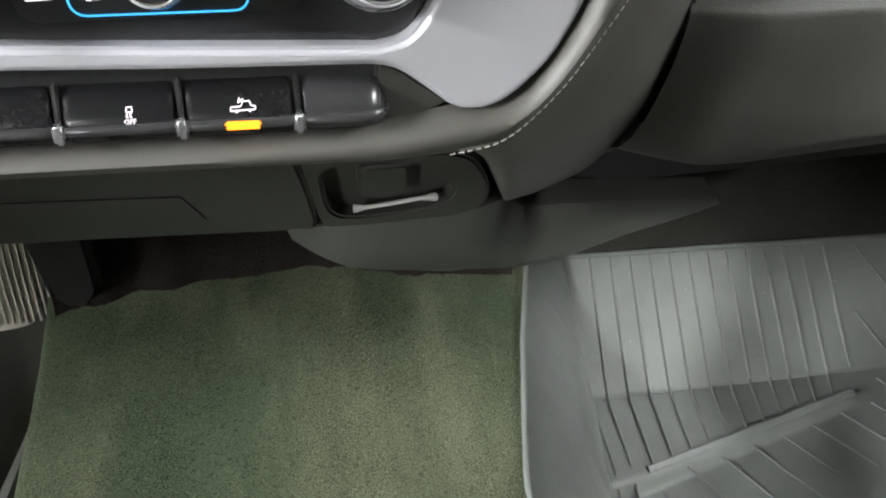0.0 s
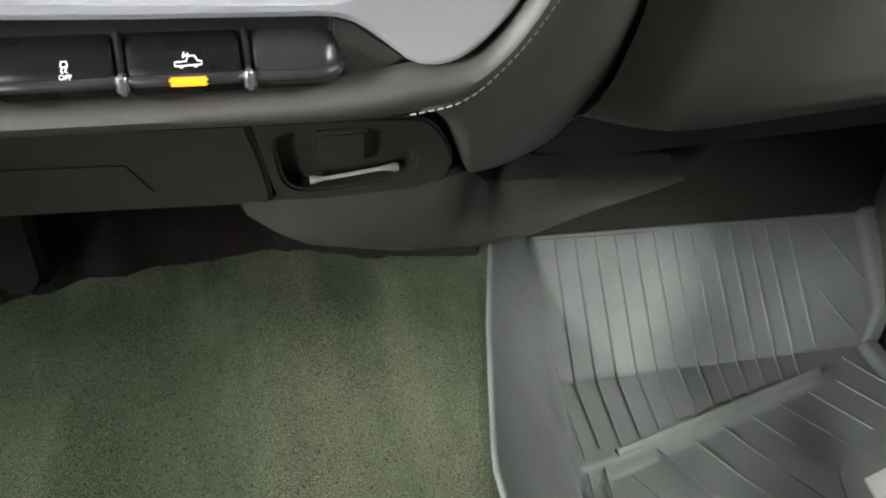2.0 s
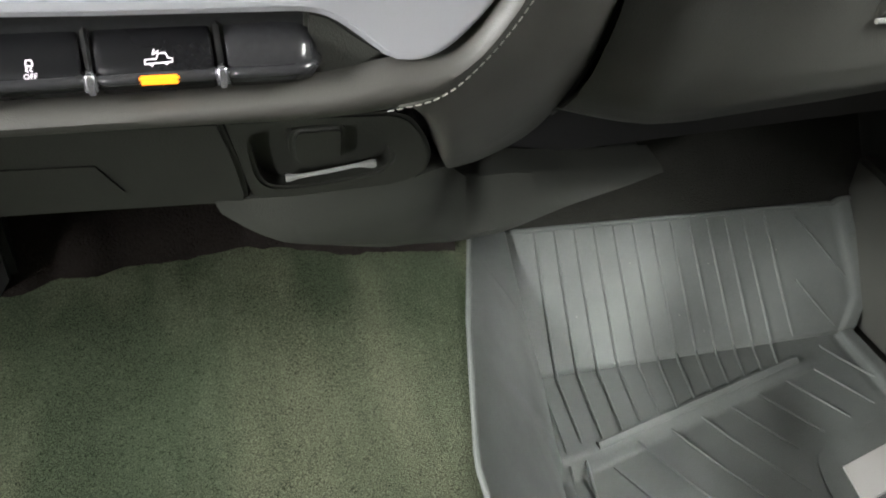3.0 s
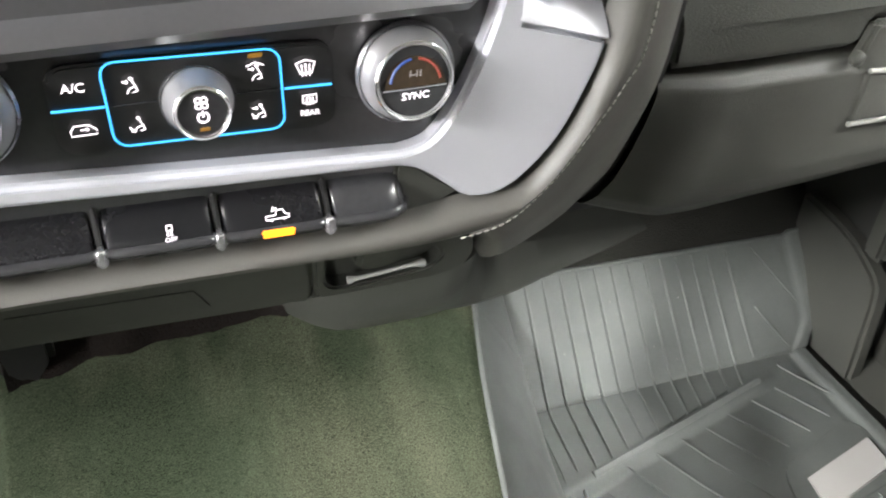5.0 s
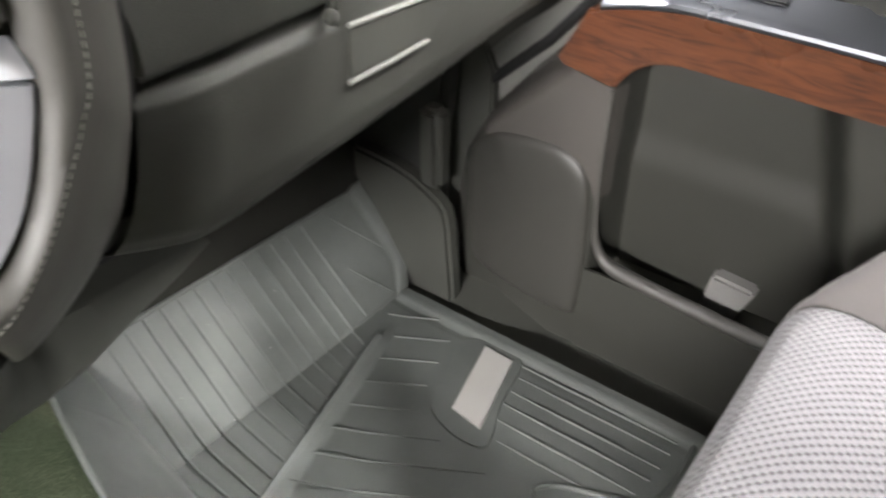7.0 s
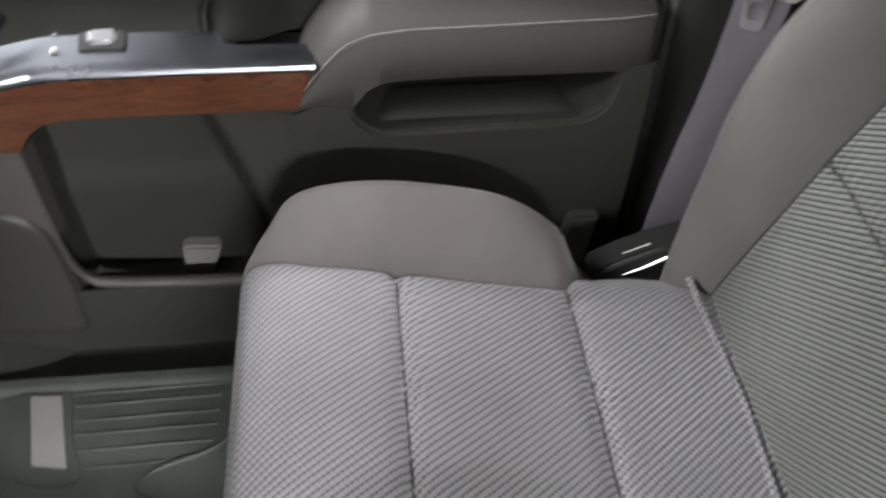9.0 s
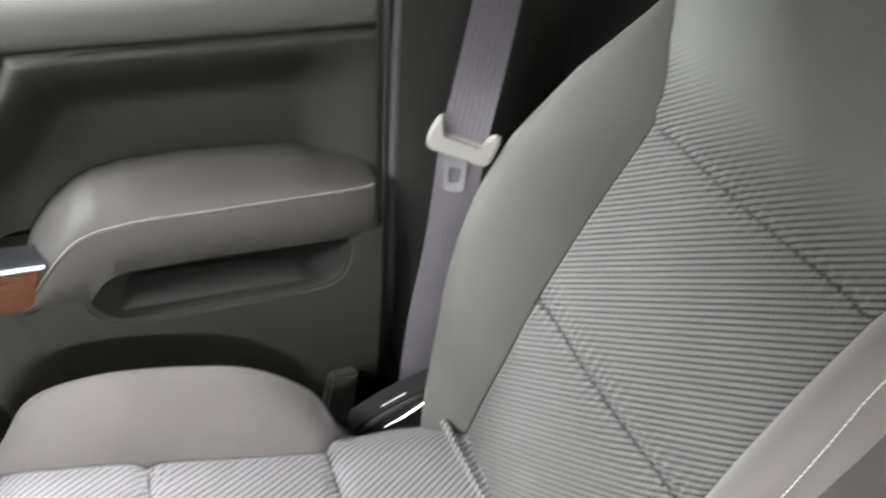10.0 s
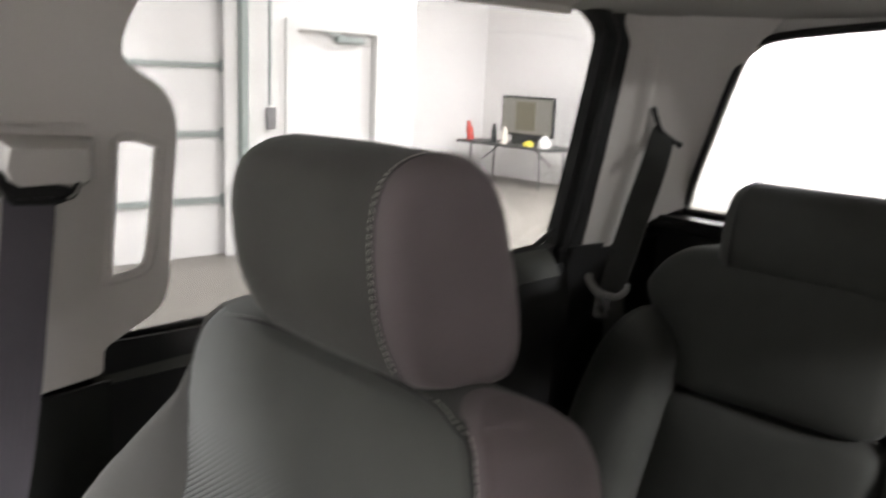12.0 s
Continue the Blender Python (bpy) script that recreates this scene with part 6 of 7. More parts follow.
        return [(xo + 0.006, y, zb), (xo + 0.001, y, zb + 0.004), (xo, y, zb + (zf - zb) * 0.5), (xo + 0.001, y, zf - 0.004), (xo + 0.0025, y, zf), (xo + 0.004, y, zf + 0.004), (xo + 0.010, y, zf + (zt - zf) * 0.32 + 0.003), (xo + 0.024, y, zf + (zt - zf) * 0.68), (xo + 0.040, y, zf + (zt - zf) * 0.94), (0.802, y, zt), (0.815, y, zt - 0.002), (0.835, y, zt - 0.010), (0.835, y, zb)]

    ys2 = span(-0.346, -0.47, 40)[:-1] + span(-0.47, -0.724, 18) + [-0.730, -0.735]
    rings = [arm_ring(y) for y in ys2]
    rings[-1] = [(x + (0.79 - x) * 0.12, y, z + (0.44 - z) * 0.10) for x, y, z in rings[-1]]
    part("armrest", loft(rings), ARMPAD, d, "padded grey armrest with a stitched front seam", sharp=50)
    seam = [(r[4][0] - 0.0006, r[4][1], r[4][2] + 0.0004) for r in rings[:-1]]
    part("armrest_piping", tube(seam, 0.0010, 6), ARMPAD, d)
    part("armrest_stitching", stitches([(p[0] + 0.001, p[1], p[2] + 0.003) for p in seam], 0.0042, 0.003, 0.00034), THREAD, d, "pale stitching along the armrest")

    # pull cup panel
    outer = [(-0.270, 0.3675), (-0.284, 0.335), (-0.300, 0.287), (-0.325, 0.20), (-0.345, 0.10), (-0.345, 0.02), (-0.741, 0.02), (-0.741, 0.412), (-0.44, 0.412), (-0.405, 0.398), (-0.365, 0.376), (-0.352, 0.3685)]
    cup = [tuple(p) for p in curve_pts([(-0.4135, 0.366), (-0.427, 0.392), (-0.446, 0.401), (-0.50, 0.404), (-0.66, 0.403), (-0.694, 0.4015), (-0.6985, 0.385), (-0.692, 0.356), (-0.677, 0.341), (-0.65, 0.3370), (-0.55, 0.3345), (-0.46, 0.3335), (-0.438, 0.337), (-0.422, 0.349)], 4, True)]
    pp = plate(outer, "x", 0.7545, 0.775, 0.0045, 4, holes=[cup])
    bmesh.ops.subdivide_edges(pp, edges=[e for e in pp.edges if e.calc_length() > 0.05], cuts=3, use_grid_fill=True)
    for v in pp.verts:
        v.co.x += 0.022 * smooth01((0.33 - v.co.z) / 0.3) + 0.02 * smooth01((v.co.y + 0.37) / 0.09)
    part("pull_panel", pp, DOORMAT, d, "dark panel with a pull cup")
    cc = (-0.56, 0.364)
    rin = [[(0.760 + 0.076 * k, cc[0] + (y - cc[0]) * (1 - 0.16 * k), cc[1] + (z - cc[1]) * (1 - 0.35 * k)) for y, z in cup] for k in (0, 0.3, 0.6, 0.85, 1.0)]
    rin.append([(0.837, cc[0] + (y - cc[0]) * 0.02, cc[1] + (z - cc[1]) * 0.02) for y, z in cup])
    part("pull_cup", loft(rin, caps=False), DARKTRIM, d)
    cup_z = [0.0, 0.003, 0.007, 0.010, 0.011, 0.011]
    cup_x = [0.0, 0.002, 0.005, 0.011, 0.018, 0.045]

    def ledge(y, k):
        e = smooth01((y + 0.675) / 0.05) * smooth01((-0.432 - y) / 0.03)
        return (0.772 + cup_x[k], y, 0.338 + cup_z[k] * e)

    part("cup_ledge", sheet(ledge, span(-0.43, -0.68, 40), range(6)), DARKTRIM, d, sharp=60)

    # upper panel: concave field under the sill
    def gap_y(z):
        return lerp(z, [0.42, 0.467, 0.502, 0.555, 0.598, 0.668, 0.70], [-0.2685, -0.271, -0.289, -0.327, -0.364, -0.391, -0.405])

    def upper(y, z):
        # a rounded rim all round, then the hollow
        ahead, below = max(gap_y(z) - y, 0.0), max(0.637 - z, 0.0)
        rim = min(ahead, below * 1.15) - 0.25 * max(0.0, 0.03 - abs(ahead - below * 1.15)) * 0.5
        hollow = smooth01((rim - 0.012) / 0.085) * smooth01((y + 0.735) / 0.09 + 0.1)
        return 0.8065 - 0.011 * smooth01(rim / 0.016) + 0.044 * hollow

    part("upper_panel", sheet(lambda u, z: (upper(gap_y(z) - 0.002 + u * (-0.740 - gap_y(z)), z), gap_y(z) - 0.002 + u * (-0.740 - gap_y(z)), z), span(0, 1, 110), span(0.42, 0.6365, 90)), DOORMAT, d, "dark concave upper door panel", sharp=55)
    roll = [(0.806, 0.634), (0.8005, 0.6365), (0.7985, 0.641), (0.7985, 0.650)] + [(0.7985 + 0.049 * (1 - math.cos(radians(a))), 0.650 + 0.0395 * math.sin(radians(a))) for a in range(10, 91, 10)]
    part("sill_pad", sheet(lambda y, k: (roll[k][0], y, roll[k][1]), span(0.05, -0.741, 30), range(len(roll))), SILLPAD, d, "grey rolled window sill", sharp=70)
    part("sill_top", plate([(0.05, 0.684), (-0.742, 0.684), (-0.742, 0.6885), (0.05, 0.6885)], "x", 0.843, 0.858, 0.003), VINYL, d)
    part("sill_crease", tube([(0.7995, -0.742, 0.636), (0.7995, -0.60, 0.6355), (0.7995, -0.45, 0.631), (0.7995, -0.41, 0.622), (0.7995, -0.375, 0.600)], 0.0008, 6), BLACK, d)
    # forward upper field with the release handle
    part("handle_panel", plate([(0.10, 0.42), (0.10, 0.639), (-0.377, 0.639), (-0.361, 0.598), (-0.324, 0.555), (-0.286, 0.502), (-0.268, 0.467), (-0.2655, 0.42)], "x", 0.799, 0.832, 0.004, 3), DOORMAT, d, "dark panel around the door handle")
    part("panel_gap", tube([(0.8015, -0.267, 0.43), (0.8015, -0.2695, 0.467), (0.8015, -0.2875, 0.502), (0.8015, -0.3255, 0.555), (0.8015, -0.3625, 0.598), (0.8015, -0.378, 0.638)], 0.0026, 6), BLACK, d)
    part("handle_bezel", plate([tuple(p) for p in curve_pts([(-0.16, 0.555), (-0.262, 0.556), (-0.276, 0.545), (-0.274, 0.510), (-0.255, 0.494), (-0.16, 0.498)], 4, True)], "x", 0.7965, 0.81, 0.002), BLACK, d)
    part("release_lever", tube([(0.794, -0.16, 0.528), (0.790, -0.21, 0.530), (0.787, -0.245, 0.533), (0.790, -0.263, 0.537)], [0.009, 0.010, 0.011, 0.007], 12, flat=0.7), CHROME, d, "chrome door release lever")
    part("lever_plate", box((0.796, -0.20, 0.507), (0.006, 0.07, 0.012), 0.002), CHROME, d)
    # lock pin and window
    part("pin_ring", lathe((0.8315, -0.7085, 0.690), (0, 0, 1), [(0.009, 0), (0.009, 0.0015), (0.006, 0.003), (0.0045, 0.002)], 20), VINYL, d)
    part("lock_pin", lathe((0.8315, -0.7085, 0.690), (0, 0, 1), [(0.0028, 0), (0.0028, 0.014), (0.0045, 0.016), (0.0045, 0.021), (0.003, 0.0225), (0, 0.023)], 16), BLACK, d)
    g = part("window_pane", plate([(0.20, 0.685), (-0.02, 1.14), (-0.765, 1.17), (-0.765, 0.685)], "x", 0.866, 0.869), GLASS, d)
    g.visible_shadow = False
    part("window_seal", tube([(0.858, 0.05, 0.684), (0.858, -0.4, 0.684), (0.858, -0.745, 0.688), (0.858, -0.762, 0.75), (0.858, -0.80, 1.15)], 0.005, 6), RUBBERSEAL, d)
    st = bmesh.new()
    for y, z, w, h in ((-0.716, 0.7115, 0.013, 0.0075), (-0.737, 0.712, 0.011, 0.009), (-0.727, 0.7035, 0.022, 0.0022), (-0.729, 0.6995, 0.018, 0.0022), (-0.656, 0.699, 0.010, 0.005), (-0.690, 0.701, 0.006, 0.004)):
        box((0.8645, y, z), (0.001, w, h), 0, bm=st)
    part("pane_label", st, material("label_grey", (0.25, 0.25, 0.25), 0.6), d, "small grey etched marks")

    part("door_edge_seal", tube([(0.775, 0.175, 0.20), (0.775, 0.105, 0.278), (0.775, 0.03, 0.350), (0.775, -0.02, 0.412), (0.78, -0.08, 0.48)], 0.006, 8), RUBBERSEAL, d)


front_door()


# ---- centre pillar ----
def centre_pillar():
    edge = [(-0.741, 0.05), (-0.743, 0.69), (-0.7555, 0.84), (-0.7685, 0.984), (-0.786, 1.17), (-0.806, 1.17), (-0.7865, 0.984), (-0.7755, 0.86), (-0.763, 0.72), (-0.757, 0.05)]
    tagged(part("door_frame_trim", plate(edge, "x", 0.800, 0.845, 0.007, 4), FRAMEGREY), "dark grey trim of the front door frame", "trim", kind="structure")
    tagged(part("door_seal", tube([(0.801, -0.762, 0.05), (0.801, -0.766, 0.60), (0.801, -0.7715, 0.72), (0.801, -0.783, 0.86), (0.801, -0.7925, 0.984), (0.801, -0.813, 1.17)], 0.0078, 10), FRAMEGREY), "dark rubber door seal", "seal", kind="structure")
    p = thing("centre_pillar", (0.8, -0.88, 0.2), "pillar trim, light grey above and dark below", "pillar", kind="structure")

    def low(u, v):
        y = -0.765 - 0.20 * u
        x = 0.792 - 0.016 * math.sin(math.pi * min(u * 1.1, 1)) + 0.03 * smooth01((0.22 - v) / 0.2)
        return (x, y, v)

    part("lower_trim", sheet(low, span(0, 1, 16), span(0.02, 0.674, 16), 0.006), DARKTRIM, p, "dark lower pillar trim")
    outer = [(-0.764, 0.677), (-0.831, 0.675), (-0.888, 0.678), (-0.954, 0.687), (-0.956, 0.716)] + [tuple(q) for q in curve_pts([(-0.99, 0.735), (-1.018, 0.752), (-1.030, 0.772), (-1.034, 0.80)], 4)] + [tuple(q) for q in curve_pts([(-1.040, 0.893), (-1.045, 0.944), (-1.043, 0.978), (-1.029, 1.003), (-0.998, 1.023), (-0.986, 1.04), (-0.993, 1.07), (-1.006, 1.094)], 3)] + [(-1.01, 1.19), (-0.80, 1.19), (-0.785, 0.9)]
    slot = [tuple(q) for q in curve_pts([(-0.961, 0.792), (-0.985, 0.795), (-1.004, 0.801), (-1.011, 0.815), (-1.018, 0.86), (-1.0265, 0.94)], 3)] + [(-1.000, 0.950), (-0.980, 0.950), (-0.974, 0.945), (-0.968, 0.87)]
    up = part("upper_trim", plate(outer, "x", 0.776, 0.80, 0.009, 4, holes=[slot]), PILLAR, p, "light grey upper pillar trim with an opening")
    rim = [(0.779, y, z) for y, z in slot]
    part("slot_rim", tube(rim, 0.006, 8, True), PILLAR, up)
    # raised field behind the belt, and the step under it
    cov = [(-0.834, 0.963), (-0.809, 0.785)] + [tuple(q) for q in curve_pts([(-0.812, 0.777), (-0.86, 0.773), (-0.905, 0.775), (-0.918, 0.784), (-0.925, 0.80)], 3)] + [(-0.942, 0.88), (-0.948, 0.958)]
    part("guide_cover", plate(cov, "x", 0.7575, 0.780, 0.010, 5), PILLAR, up)
    part("lower_step", plate([(-0.765, 0.680), (-0.7705, 0.776), (-0.775, 0.781), (-0.846, 0.7745), (-0.846, 0.680)], "x", 0.7675, 0.78, 0.006, 4), PILLAR, up)
    part("trim_crease", tube([(0.7757, -0.779, 0.7835), (0.7757, -0.808, 0.780), (0.7757, -0.85, 0.7765)], 0.0016, 6), PILLAR, up)
    part("trim_crease", tube([(0.7757, -0.803, 0.967), (0.7757, -0.85, 0.9655), (0.7757, -0.948, 0.9615)], 0.0016, 6), PILLAR, up)
    tagged(part("header_trim", box((0.80, -0.95, 1.165), (0.05, 1.6, 0.06), 0.02, 3), PILLAR), "light grey trim over the doors", "trim", kind="structure")


centre_pillar()


def front_belt():
    b = thing("seat_belt", (0.73, -0.83, 0.25), "grey-mauve front seat belt hanging with its latch clip", "seat belt")
    back = [(-0.846, 0.957), (-0.945, 0.951), (-0.945, 0.907), (-0.870, 0.904), (-0.856, 0.913), (-0.846, 0.932)]
    face = [(-0.860, 0.9435), (-0.931, 0.941), (-0.932, 0.909), (-0.868, 0.9065), (-0.860, 0.911), (-0.8555, 0.923)]
    bm = loft([[(0.770, y, z) for y, z in back], [(0.760, y, z) for y, z in back], [(0.736, y, z) for y, z in face]])
    bmesh.ops.bevel(bm, geom=[e for e in bm.edges if e.calc_face_angle(0) > 0.3], offset=0.0045, segments=4, affect="EDGES", clamp_overlap=True)
    part("guide_housing", bm, PILLAR, b, "light grey belt guide housing", sharp=60)
    part("guide_shadow_gap", plate([(-0.8445, 0.936), (-0.843, 0.915), (-0.852, 0.897), (-0.866, 0.8885), (-0.915, 0.8875), (-0.934, 0.897), (-0.947, 0.910), (-0.9475, 0.944), (-0.93, 0.93), (-0.87, 0.925)], "x", 0.764, 0.7695, 0.001), BLACK, b)
    part("guide_loop", tube([(0.75, -0.844, 0.925), (0.747, -0.846, 0.905), (0.744, -0.862, 0.8905), (0.743, -0.90, 0.889), (0.745, -0.918, 0.894), (0.75, -0.926, 0.905)], 0.0035, 8), BLACK, b)
    for side in ([(0.7435, -0.8435, 0.921), (0.7415, -0.8455, 0.907), (0.7405, -0.852, 0.897)], [(0.7415, -0.911, 0.8915), (0.7415, -0.919, 0.896), (0.744, -0.9245, 0.9045)]):
        part("loop_glint", tube(curve_pts(side, 4), 0.0022, 8), CHROME, b, "bright metal belt loop")
    part("guide_mouth", plate([(-0.850, 0.922), (-0.848, 0.898), (-0.862, 0.889), (-0.915, 0.888), (-0.925, 0.90)], "x", 0.748, 0.765, 0.002), BLACK, b)
    ctl = [((0.7475, -0.8755, 0.893), (0, -0.0245, 0)), ((0.742, -0.8745, 0.88), (0, -0.0245, -0.0005)), ((0.739, -0.862, 0.78), (0.0, -0.0245, -0.002)), ((0.734, -0.850, 0.70), (-0.002, -0.0245, -0.003)), ((0.722, -0.832, 0.62), (-0.006, -0.0238, -0.002)), ((0.703, -0.812, 0.56), (-0.012, -0.0215, 0)), ((0.694, -0.803, 0.52), (-0.012, -0.0212, 0)), ((0.692, -0.793, 0.42), (-0.010, -0.0218, 0)), ((0.696, -0.778, 0.31), (-0.006, -0.0225, 0)), ((0.70, -0.768, 0.17), (-0.004, -0.0235, 0))]
    path = curve_pts([c[0] for c in ctl], 6)
    wide = curve_pts([c[1] for c in ctl], 6)
    web = part("webbing", strap(path, wide), BELT, b, "grey-mauve woven webbing", sharp=60)
    for q in (-0.75, -0.5, -0.25, 0.0, 0.25, 0.5, 0.75):
        nr = Vector((-0.0007, 0.0003, 0))
        part("web_rib", tube([Vector(p) + Vector(w) * q + nr for p, w in zip(path, wide)], 0.0005, 6), BELT, web)
    # sliding clip and latch plate
    c0, w = Vector((0.6945, -0.8055, 0.5485)), Vector((-0.012, -0.0215, 0)).normalized()
    nrm = Vector((-0.87, 0.49, 0.0)).normalized()
    up = Vector((0, 0, 1))
    bow = [(-0.0256, 0.0265), (-0.034, 0.012), (-0.0385, -0.001), (-0.0370, -0.0125), (0.022, -0.0265), (0.030, -0.0235), (0.0395, 0.0045), (0.0365, 0.0095), (0.029, 0.009), (0.0235, 0.0045), (0.0205, -0.0085), (-0.0225, 0.0020), (-0.0205, 0.0255)]
    bm = loft([[c0 + w * u + up * v + nrm * d for u, v in bow] for d in (-0.004, 0.0085)])
    bmesh.ops.bevel(bm, geom=bm.edges[:], offset=0.0026, segments=3, affect="EDGES", clamp_overlap=True)
    part("clip_bar", bm, CLIPGREY, b, "pale grey plastic belt clip", sharp=60)
    base = c0 + nrm * 0.0045 - up * 0.018 - w * 0.006
    bm = bmesh.new()

    def lp(u, v, d):
        return base + w * u + up * v + nrm * d

    ring_o = [(-0.012, 0.0), (0.012, 0.0), (0.0125, -0.012), (0.0105, -0.040), (0.006, -0.043), (-0.006, -0.043), (-0.0105, -0.040), (-0.0125, -0.012)]
    ring_i = [(-0.006, -0.014), (0.006, -0.014), (0.006, -0.02), (0.0055, -0.030), (0.003, -0.032), (-0.003, -0.032), (-0.0055, -0.030), (-0.006, -0.02)]
    rows = [[bm.verts.new(lp(u, v, dd)) for u, v in r] for r, dd in ((ring_o, 0), (ring_o, 0.0022), (ring_i, 0.0022), (ring_i, 0))]
    for a, c in zip(rows, rows[1:] + rows[:1]):
        for i in range(8):
            bm.faces.new((a[i], a[(i + 1) % 8], c[(i + 1) % 8], c[i]))
    part("latch_plate", bm, CHROME, b, "chrome latch plate")


front_belt()

# ---- rear of the cab ----
def rear_door():
    d = thing("rear_door", (0.83, -1.35, 0.0), "closed rear door with dark panel under its window", "car door")
    part("door_panel", sheet(lambda y, z: (0.822 + 0.014 * smooth01((z - 0.64) / 0.06) - 0.02 * smooth01((0.4 - z) / 0.2), y, z), span(-0.97, -1.80, 12), span(0.0, 0.705, 14), 0.01), BLACK, d)
    part("sill_top", sheet(lambda y, u: (0.812 + 0.038 * u, y, lerp(y, [-1.75, -0.957], [0.722, 0.690]) + 0.012 * u - 0.03 * (1 - u) ** 2), span(-0.957, -1.77, 10), span(0, 1, 8), 0.004), VINYL, d, "dark grey window sill")
    part("window_seal", tube([(0.848, -0.957, 0.703), (0.848, -1.1, 0.706), (0.848, -1.735, 0.740), (0.848, -1.785, 0.765)], 0.005, 6), RUBBERSEAL, d)
    g = part("window_pane", plate([(-0.94, 0.69), (-0.94, 1.16), (-1.92, 1.165), (-1.84, 0.73)], "x", 0.866, 0.869), TINTED, d)
    part("window_frame", tube(curve_pts([(0.842, -1.800, 0.722), (0.842, -1.853, 0.90), (0.842, -1.896, 1.07), (0.842, -1.900, 1.118), (0.842, -1.856, 1.160), (0.842, -1.78, 1.174)], 5), 0.014, 8), RUBBERSEAL, d)


def rear_corner():
    cp = thing("rear_pillar", (0.82, -2.0, 0.5), "light grey rear pillar trim", "pillar", kind="structure")

    def rim(z):
        return 0.838, lerp(z, [0.72, 0.892, 1.067, 1.103, 1.131, 1.2], [-1.848, -1.898, -1.943, -1.95, -1.93, -1.93])

    def crease(z):
        zs = [0.72, 0.78, 0.87, 0.98, 1.06, 1.2]
        return lerp(z, zs, [0.83, 0.828, 0.826, 0.822, 0.824, 0.826]), lerp(z, zs, [-1.91, -1.93, -1.963, -1.985, -2.0, -2.0])

    def face(u, w):
        """A narrow strip beside the door post, a soft crease, then a wide face to the rear window."""
        low = lerp(u, [0, 0.35, 0.5, 1], [0.722, 0.728, 0.742, 0.792])
        z = low + (1.2 - low) * w
        a, c = rim(z), crease(z)
        e = (lerp(z, [0.70, 0.782, 0.846, 1.055, 1.12, 1.2], [0.80, 0.80, 0.79, 0.725, 0.66, 0.60]), -2.121)
        if u < 0.35:
            k = u / 0.35
            p, q = a, c
            off = 0.005 * math.sin(math.pi * k) - 0.006 * smooth01((k - 0.7) / 0.3)
        else:
            k = (u - 0.35) / 0.65
            p, q = c, e
            off = -0.006 * (1 - smooth01(k / 0.12)) + 0.010 * math.sin(math.pi * k)
        return (p[0] + (q[0] - p[0]) * k + off, p[1] + (q[1] - p[1]) * k, z)

    part("pillar_trim", sheet(face, span(0, 1, 48), span(0, 1, 30), 0.004), PILLAR, cp, sharp=60)
    part("door_post_trim", sheet(lambda u, z: (0.848 - 0.010 * u + 0.004 * math.sin(math.pi * u), lerp(z, [0.72, 0.903, 1.074, 1.2], [-1.784, -1.836, -1.88, -1.90]) * (1 - u) + (rim(z)[1] - 0.004) * u, z), span(0, 1, 8), span(0.60, 1.19, 24), 0.004), RUBBERSEAL, cp, "black post of the rear door opening")
    part("pillar_lower", sheet(lambda u, z: (0.836 - 0.02 * u, -1.79 - 0.33 * u, z), span(0, 1, 8), span(0.0, 0.735, 8), 0.004), BLACK, cp)
    slit = curve_pts([(0.808, -2.000, 0.988), (0.802, -2.006, 0.965), (0.797, -2.014, 0.945), (0.789, -2.034, 0.929), (0.782, -2.052, 0.920)], 4)
    part("belt_slot", tube(slit, [0.002] + [0.0048] * (len(slit) - 2) + [0.003], 8), BLACK, cp)
    part("slot_button", lathe((0.780, -2.054, 0.918), (-0.8, 0.6, 0), [(0.006, 0), (0.006, 0.003), (0.004, 0.005), (0, 0.0055)], 14), BLACK, cp)
    b = thing("rear_seat_belt", (0.75, -1.85, 0.65), "dark rear seat belt with a chrome latch", "seat belt")
    ctl = [((0.795, -2.018, 0.942), (-0.010, -0.014, -0.010)), ((0.786, -2.002, 0.925), (-0.016, -0.014, -0.008)), ((0.770, -1.960, 0.875), (-0.022, -0.008, -0.006)), ((0.757, -1.90, 0.79), (-0.0255, -0.004, -0.004)), ((0.7485, -1.842, 0.685), (-0.025, -0.002, -0.003)), ((0.745, -1.835, 0.655), (-0.024, -0.002, -0.003)), ((0.742, -1.850, 0.58), (-0.022, -0.006, 0)), ((0.74, -1.86, 0.45), (-0.02, -0.008, 0))]
    part("webbing", strap(curve_pts([c[0] for c in ctl], 5), curve_pts([c[1] for c in ctl], 5)), REAR_BELT, b)
    bar = curve_pts([(0.793, -1.828, 0.692), (0.791, -1.825, 0.680), (0.770, -1.824, 0.665), (0.748, -1.824, 0.6615), (0.728, -1.825, 0.663), (0.711, -1.826, 0.678), (0.710, -1.828, 0.690)], 4)
    part("clip_bar", tube(bar, [0.004] + [0.0072] * (len(bar) - 2) + [0.004], 10, flat=0.8), CLIP_DARK, b)
    part("latch_plate", plate([(0.747, 0.656), (0.777, 0.657), (0.782, 0.620), (0.777, 0.614), (0.757, 0.614), (0.750, 0.620)], "y", -1.832, -1.829, 0.001, holes=[[(0.757, 0.636), (0.772, 0.636), (0.773, 0.624), (0.759, 0.624)]]), STEEL, b, "bright metal latch")


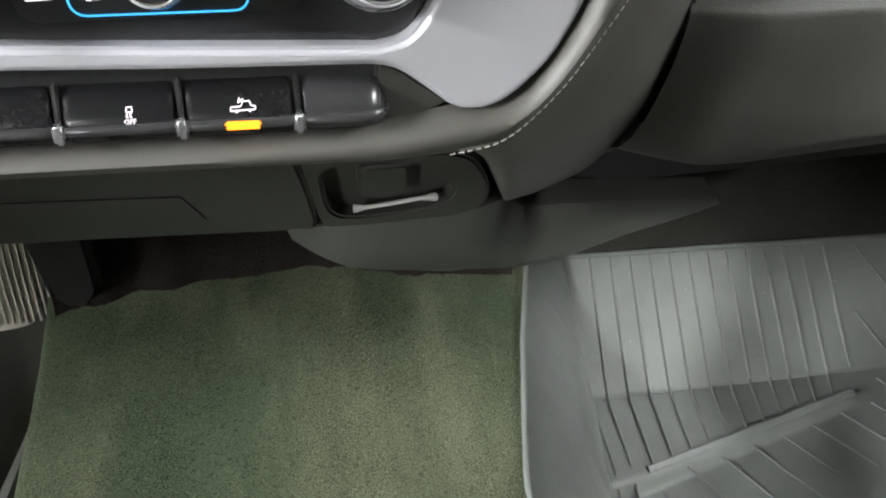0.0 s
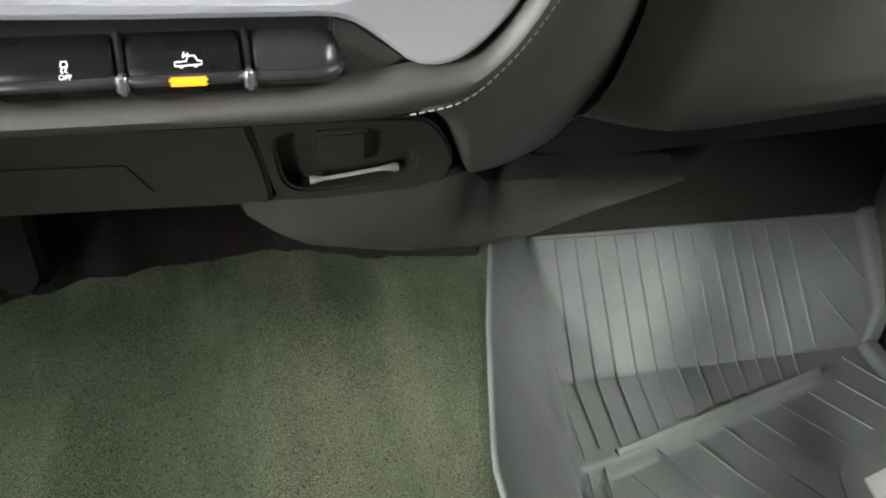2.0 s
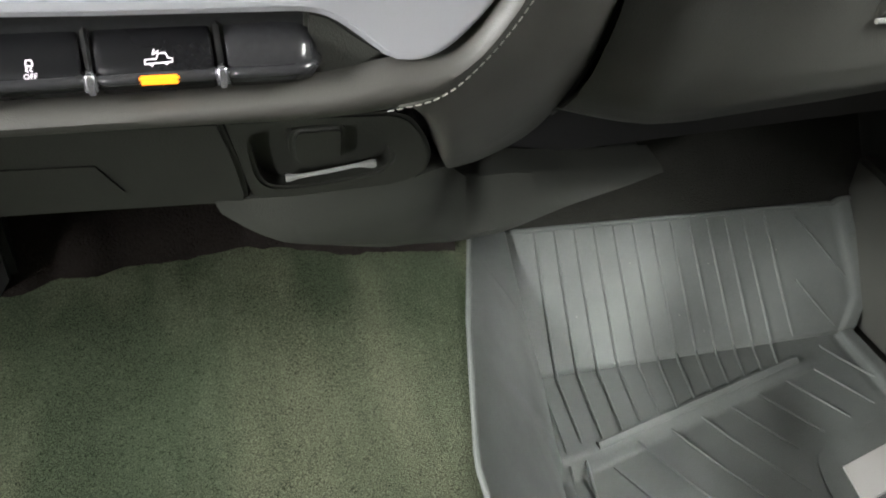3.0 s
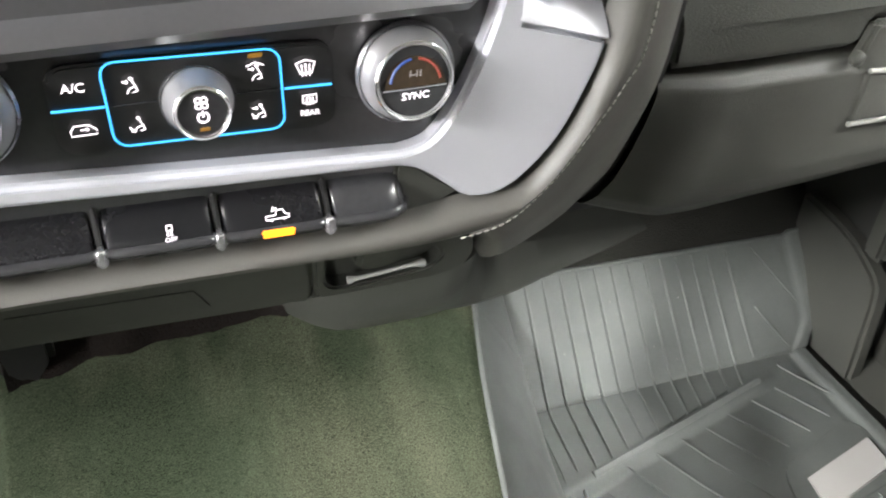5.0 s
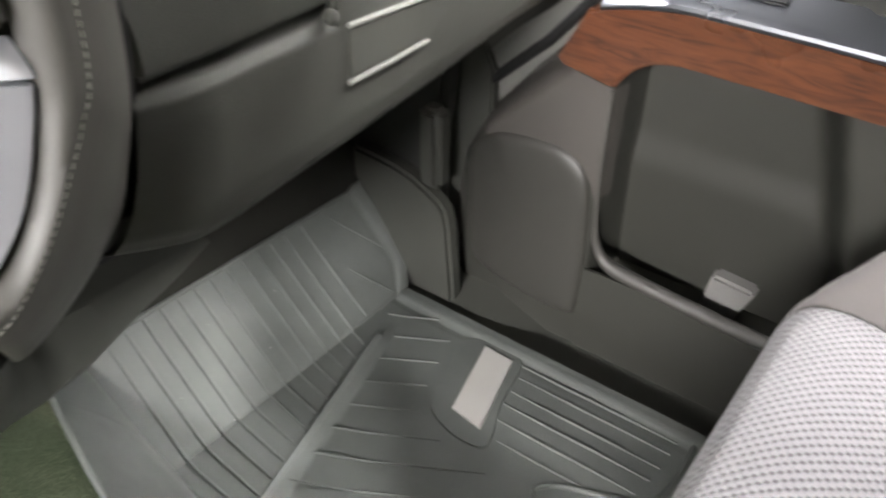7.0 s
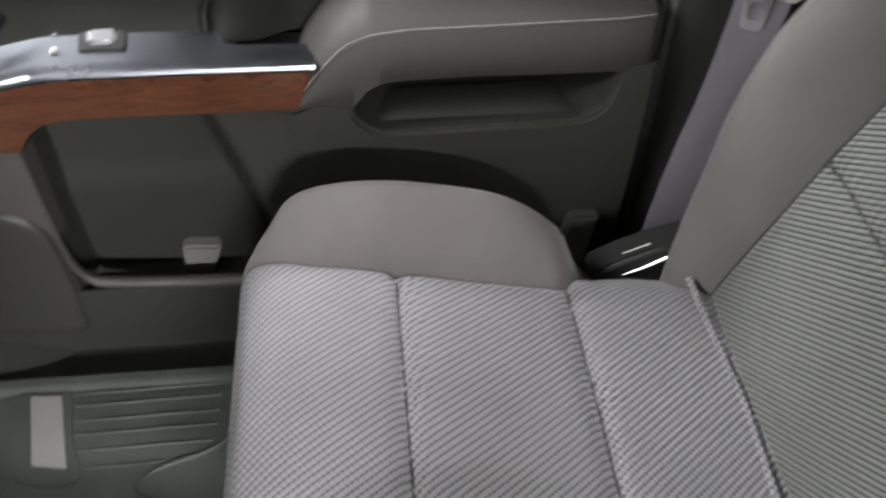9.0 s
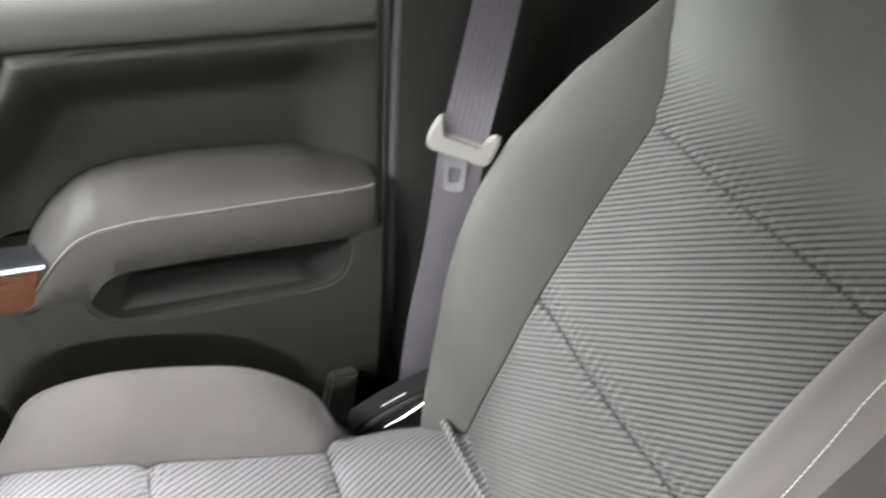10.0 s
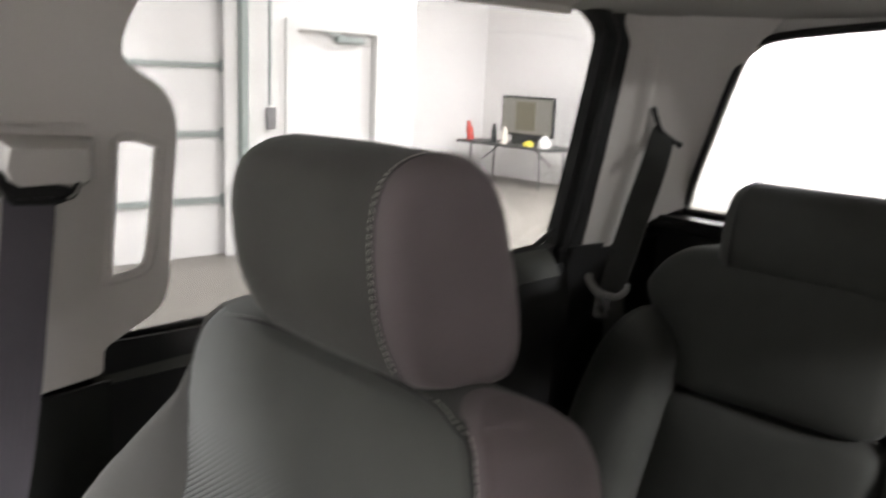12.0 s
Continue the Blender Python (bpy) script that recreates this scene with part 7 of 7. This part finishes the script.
def rear_seat():
    s = thing("rear_bench", (0.3, -1.85, 0.0), "dark grey cloth rear bench seat", "car seat")

    def panel(x0, x1, z0, z1, y, bulge, nm, corner=0.05):
        def f(u, v):
            x, z = x0 + (x1 - x0) * u, z0 + (z1 - z0) * v
            ex, ez = min(u, 1 - u) * (x1 - x0), min(v, 1 - v) * (z1 - z0)
            r = smooth01(ex / corner) ** 0.6 * smooth01(ez / corner) ** 0.6
            return (x, y - 0.23 * (z - 0.5) - bulge * (1 - r) + 0.006 * math.sin(math.pi * u) * math.sin(math.pi * v), z)
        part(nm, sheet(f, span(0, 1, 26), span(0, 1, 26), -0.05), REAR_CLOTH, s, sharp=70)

    def pillow(outline, y, plump, nm, centre):
        """A padded field: its rim lies back and its middle swells forward."""
        pts = [(p.x, p.y) for p in curve_pts([(*q, 0) for q in outline], 5, True)]
        cx, cz = centre
        rings = []
        for k, push in ((0.985, -0.07), (1.0, -0.03), (0.985, -0.012), (0.95, 0.0), (0.88, 0.35), (0.75, 0.65), (0.5, 0.9), (0.25, 1.0), (0.02, 1.0)):
            fwd = push if push < 0 else push * plump
            rings.append([(cx + (x - cx) * k, y - 0.20 * (cz + (z - cz) * k - 0.6) + fwd, cz + (z - cz) * k) for x, z in pts])
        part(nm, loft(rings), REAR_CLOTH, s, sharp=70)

    pillow([(0.703, 0.68), (0.693, 0.714), (0.659, 0.75), (0.604, 0.768), (0.50, 0.774), (0.33, 0.776), (0.285, 0.75), (0.272, 0.65), (0.285, 0.545), (0.44, 0.5345), (0.605, 0.535), (0.624, 0.58), (0.656, 0.622)], -1.845, 0.018, "upper_back", (0.47, 0.655))
    pillow([(0.612, 0.5275), (0.44, 0.5265), (0.29, 0.529), (0.275, 0.44), (0.29, 0.24), (0.46, 0.22), (0.635, 0.24), (0.645, 0.33), (0.634, 0.44)], -1.845, 0.016, "lower_back", (0.46, 0.38))
    pillow([(0.683, 0.656), (0.638, 0.638), (0.606, 0.595), (0.608, 0.50), (0.626, 0.35), (0.65, 0.18), (0.74, 0.17), (0.768, 0.38), (0.765, 0.48), (0.734, 0.594)], -1.795, 0.030, "side_bolster", (0.69, 0.42))
    panel(-0.30, 0.265, 0.15, 0.55, -1.80, 0.05, "centre_back", 0.08)
    panel(-0.30, 0.275, 0.50, 0.78, -1.87, 0.05, "centre_upper", 0.06)
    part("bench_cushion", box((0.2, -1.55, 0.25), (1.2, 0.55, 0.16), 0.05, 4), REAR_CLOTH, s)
    h = thing("rear_headrest", (0.42, -1.95, 0.75), "low grey cloth rear headrest", "headrest")
    out = [(p.x, p.y) for p in curve_pts([(-1.865, 0.745, 0), (-1.865, 0.81, 0), (-1.885, 0.862, 0), (-1.92, 0.880, 0), (-1.96, 0.865, 0), (-1.975, 0.80, 0), (-1.96, 0.745, 0), (-1.91, 0.735, 0)], 4, True)]
    ends = [(0.575, 0.6), (0.568, 0.85), (0.555, 0.96), (0.53, 1.0), (0.32, 1.0), (0.29, 0.96), (0.277, 0.85), (0.27, 0.6)]
    part("pad", loft(headrest_rings(0, 0, -1.92, 0.80, out, ends)), REAR_CLOTH, h, sharp=80)
    for x in (0.30, 0.545):
        part("seam", tube([(x, -1.92 + (q[0] + 1.92) * 1.003, 0.80 + (q[1] - 0.80) * 1.003) for q in out], 0.0015, 6, True), BLACK, h)
    for x in (0.37, 0.47):
        part("post", tube([(x, -1.93, 0.70), (x, -1.93, 0.76)], 0.006, 8), CHROME, h)


rear_door()
rear_corner()
rear_seat()


def rear_window():
    g = part("rear_window", plate([(-0.82, 0.76), (0.82, 0.76), (0.70, 1.15), (-0.70, 1.15)], "y", -2.139, -2.135), TINTED)
    tagged(g, "clear rear window with fine heater lines", "window", kind="structure")
    bm = bmesh.new()
    for k in range(9):
        box((0.35, -2.1325, 0.80 + 0.035 * k), (0.85 - 0.02 * k, 0.0006, 0.0005), 0, bm=bm)
    lines = part("heater_line", bm, material("heater_brown", (0.55, 0.52, 0.48), 0.6), g)
    lines.visible_shadow = False


rear_window()
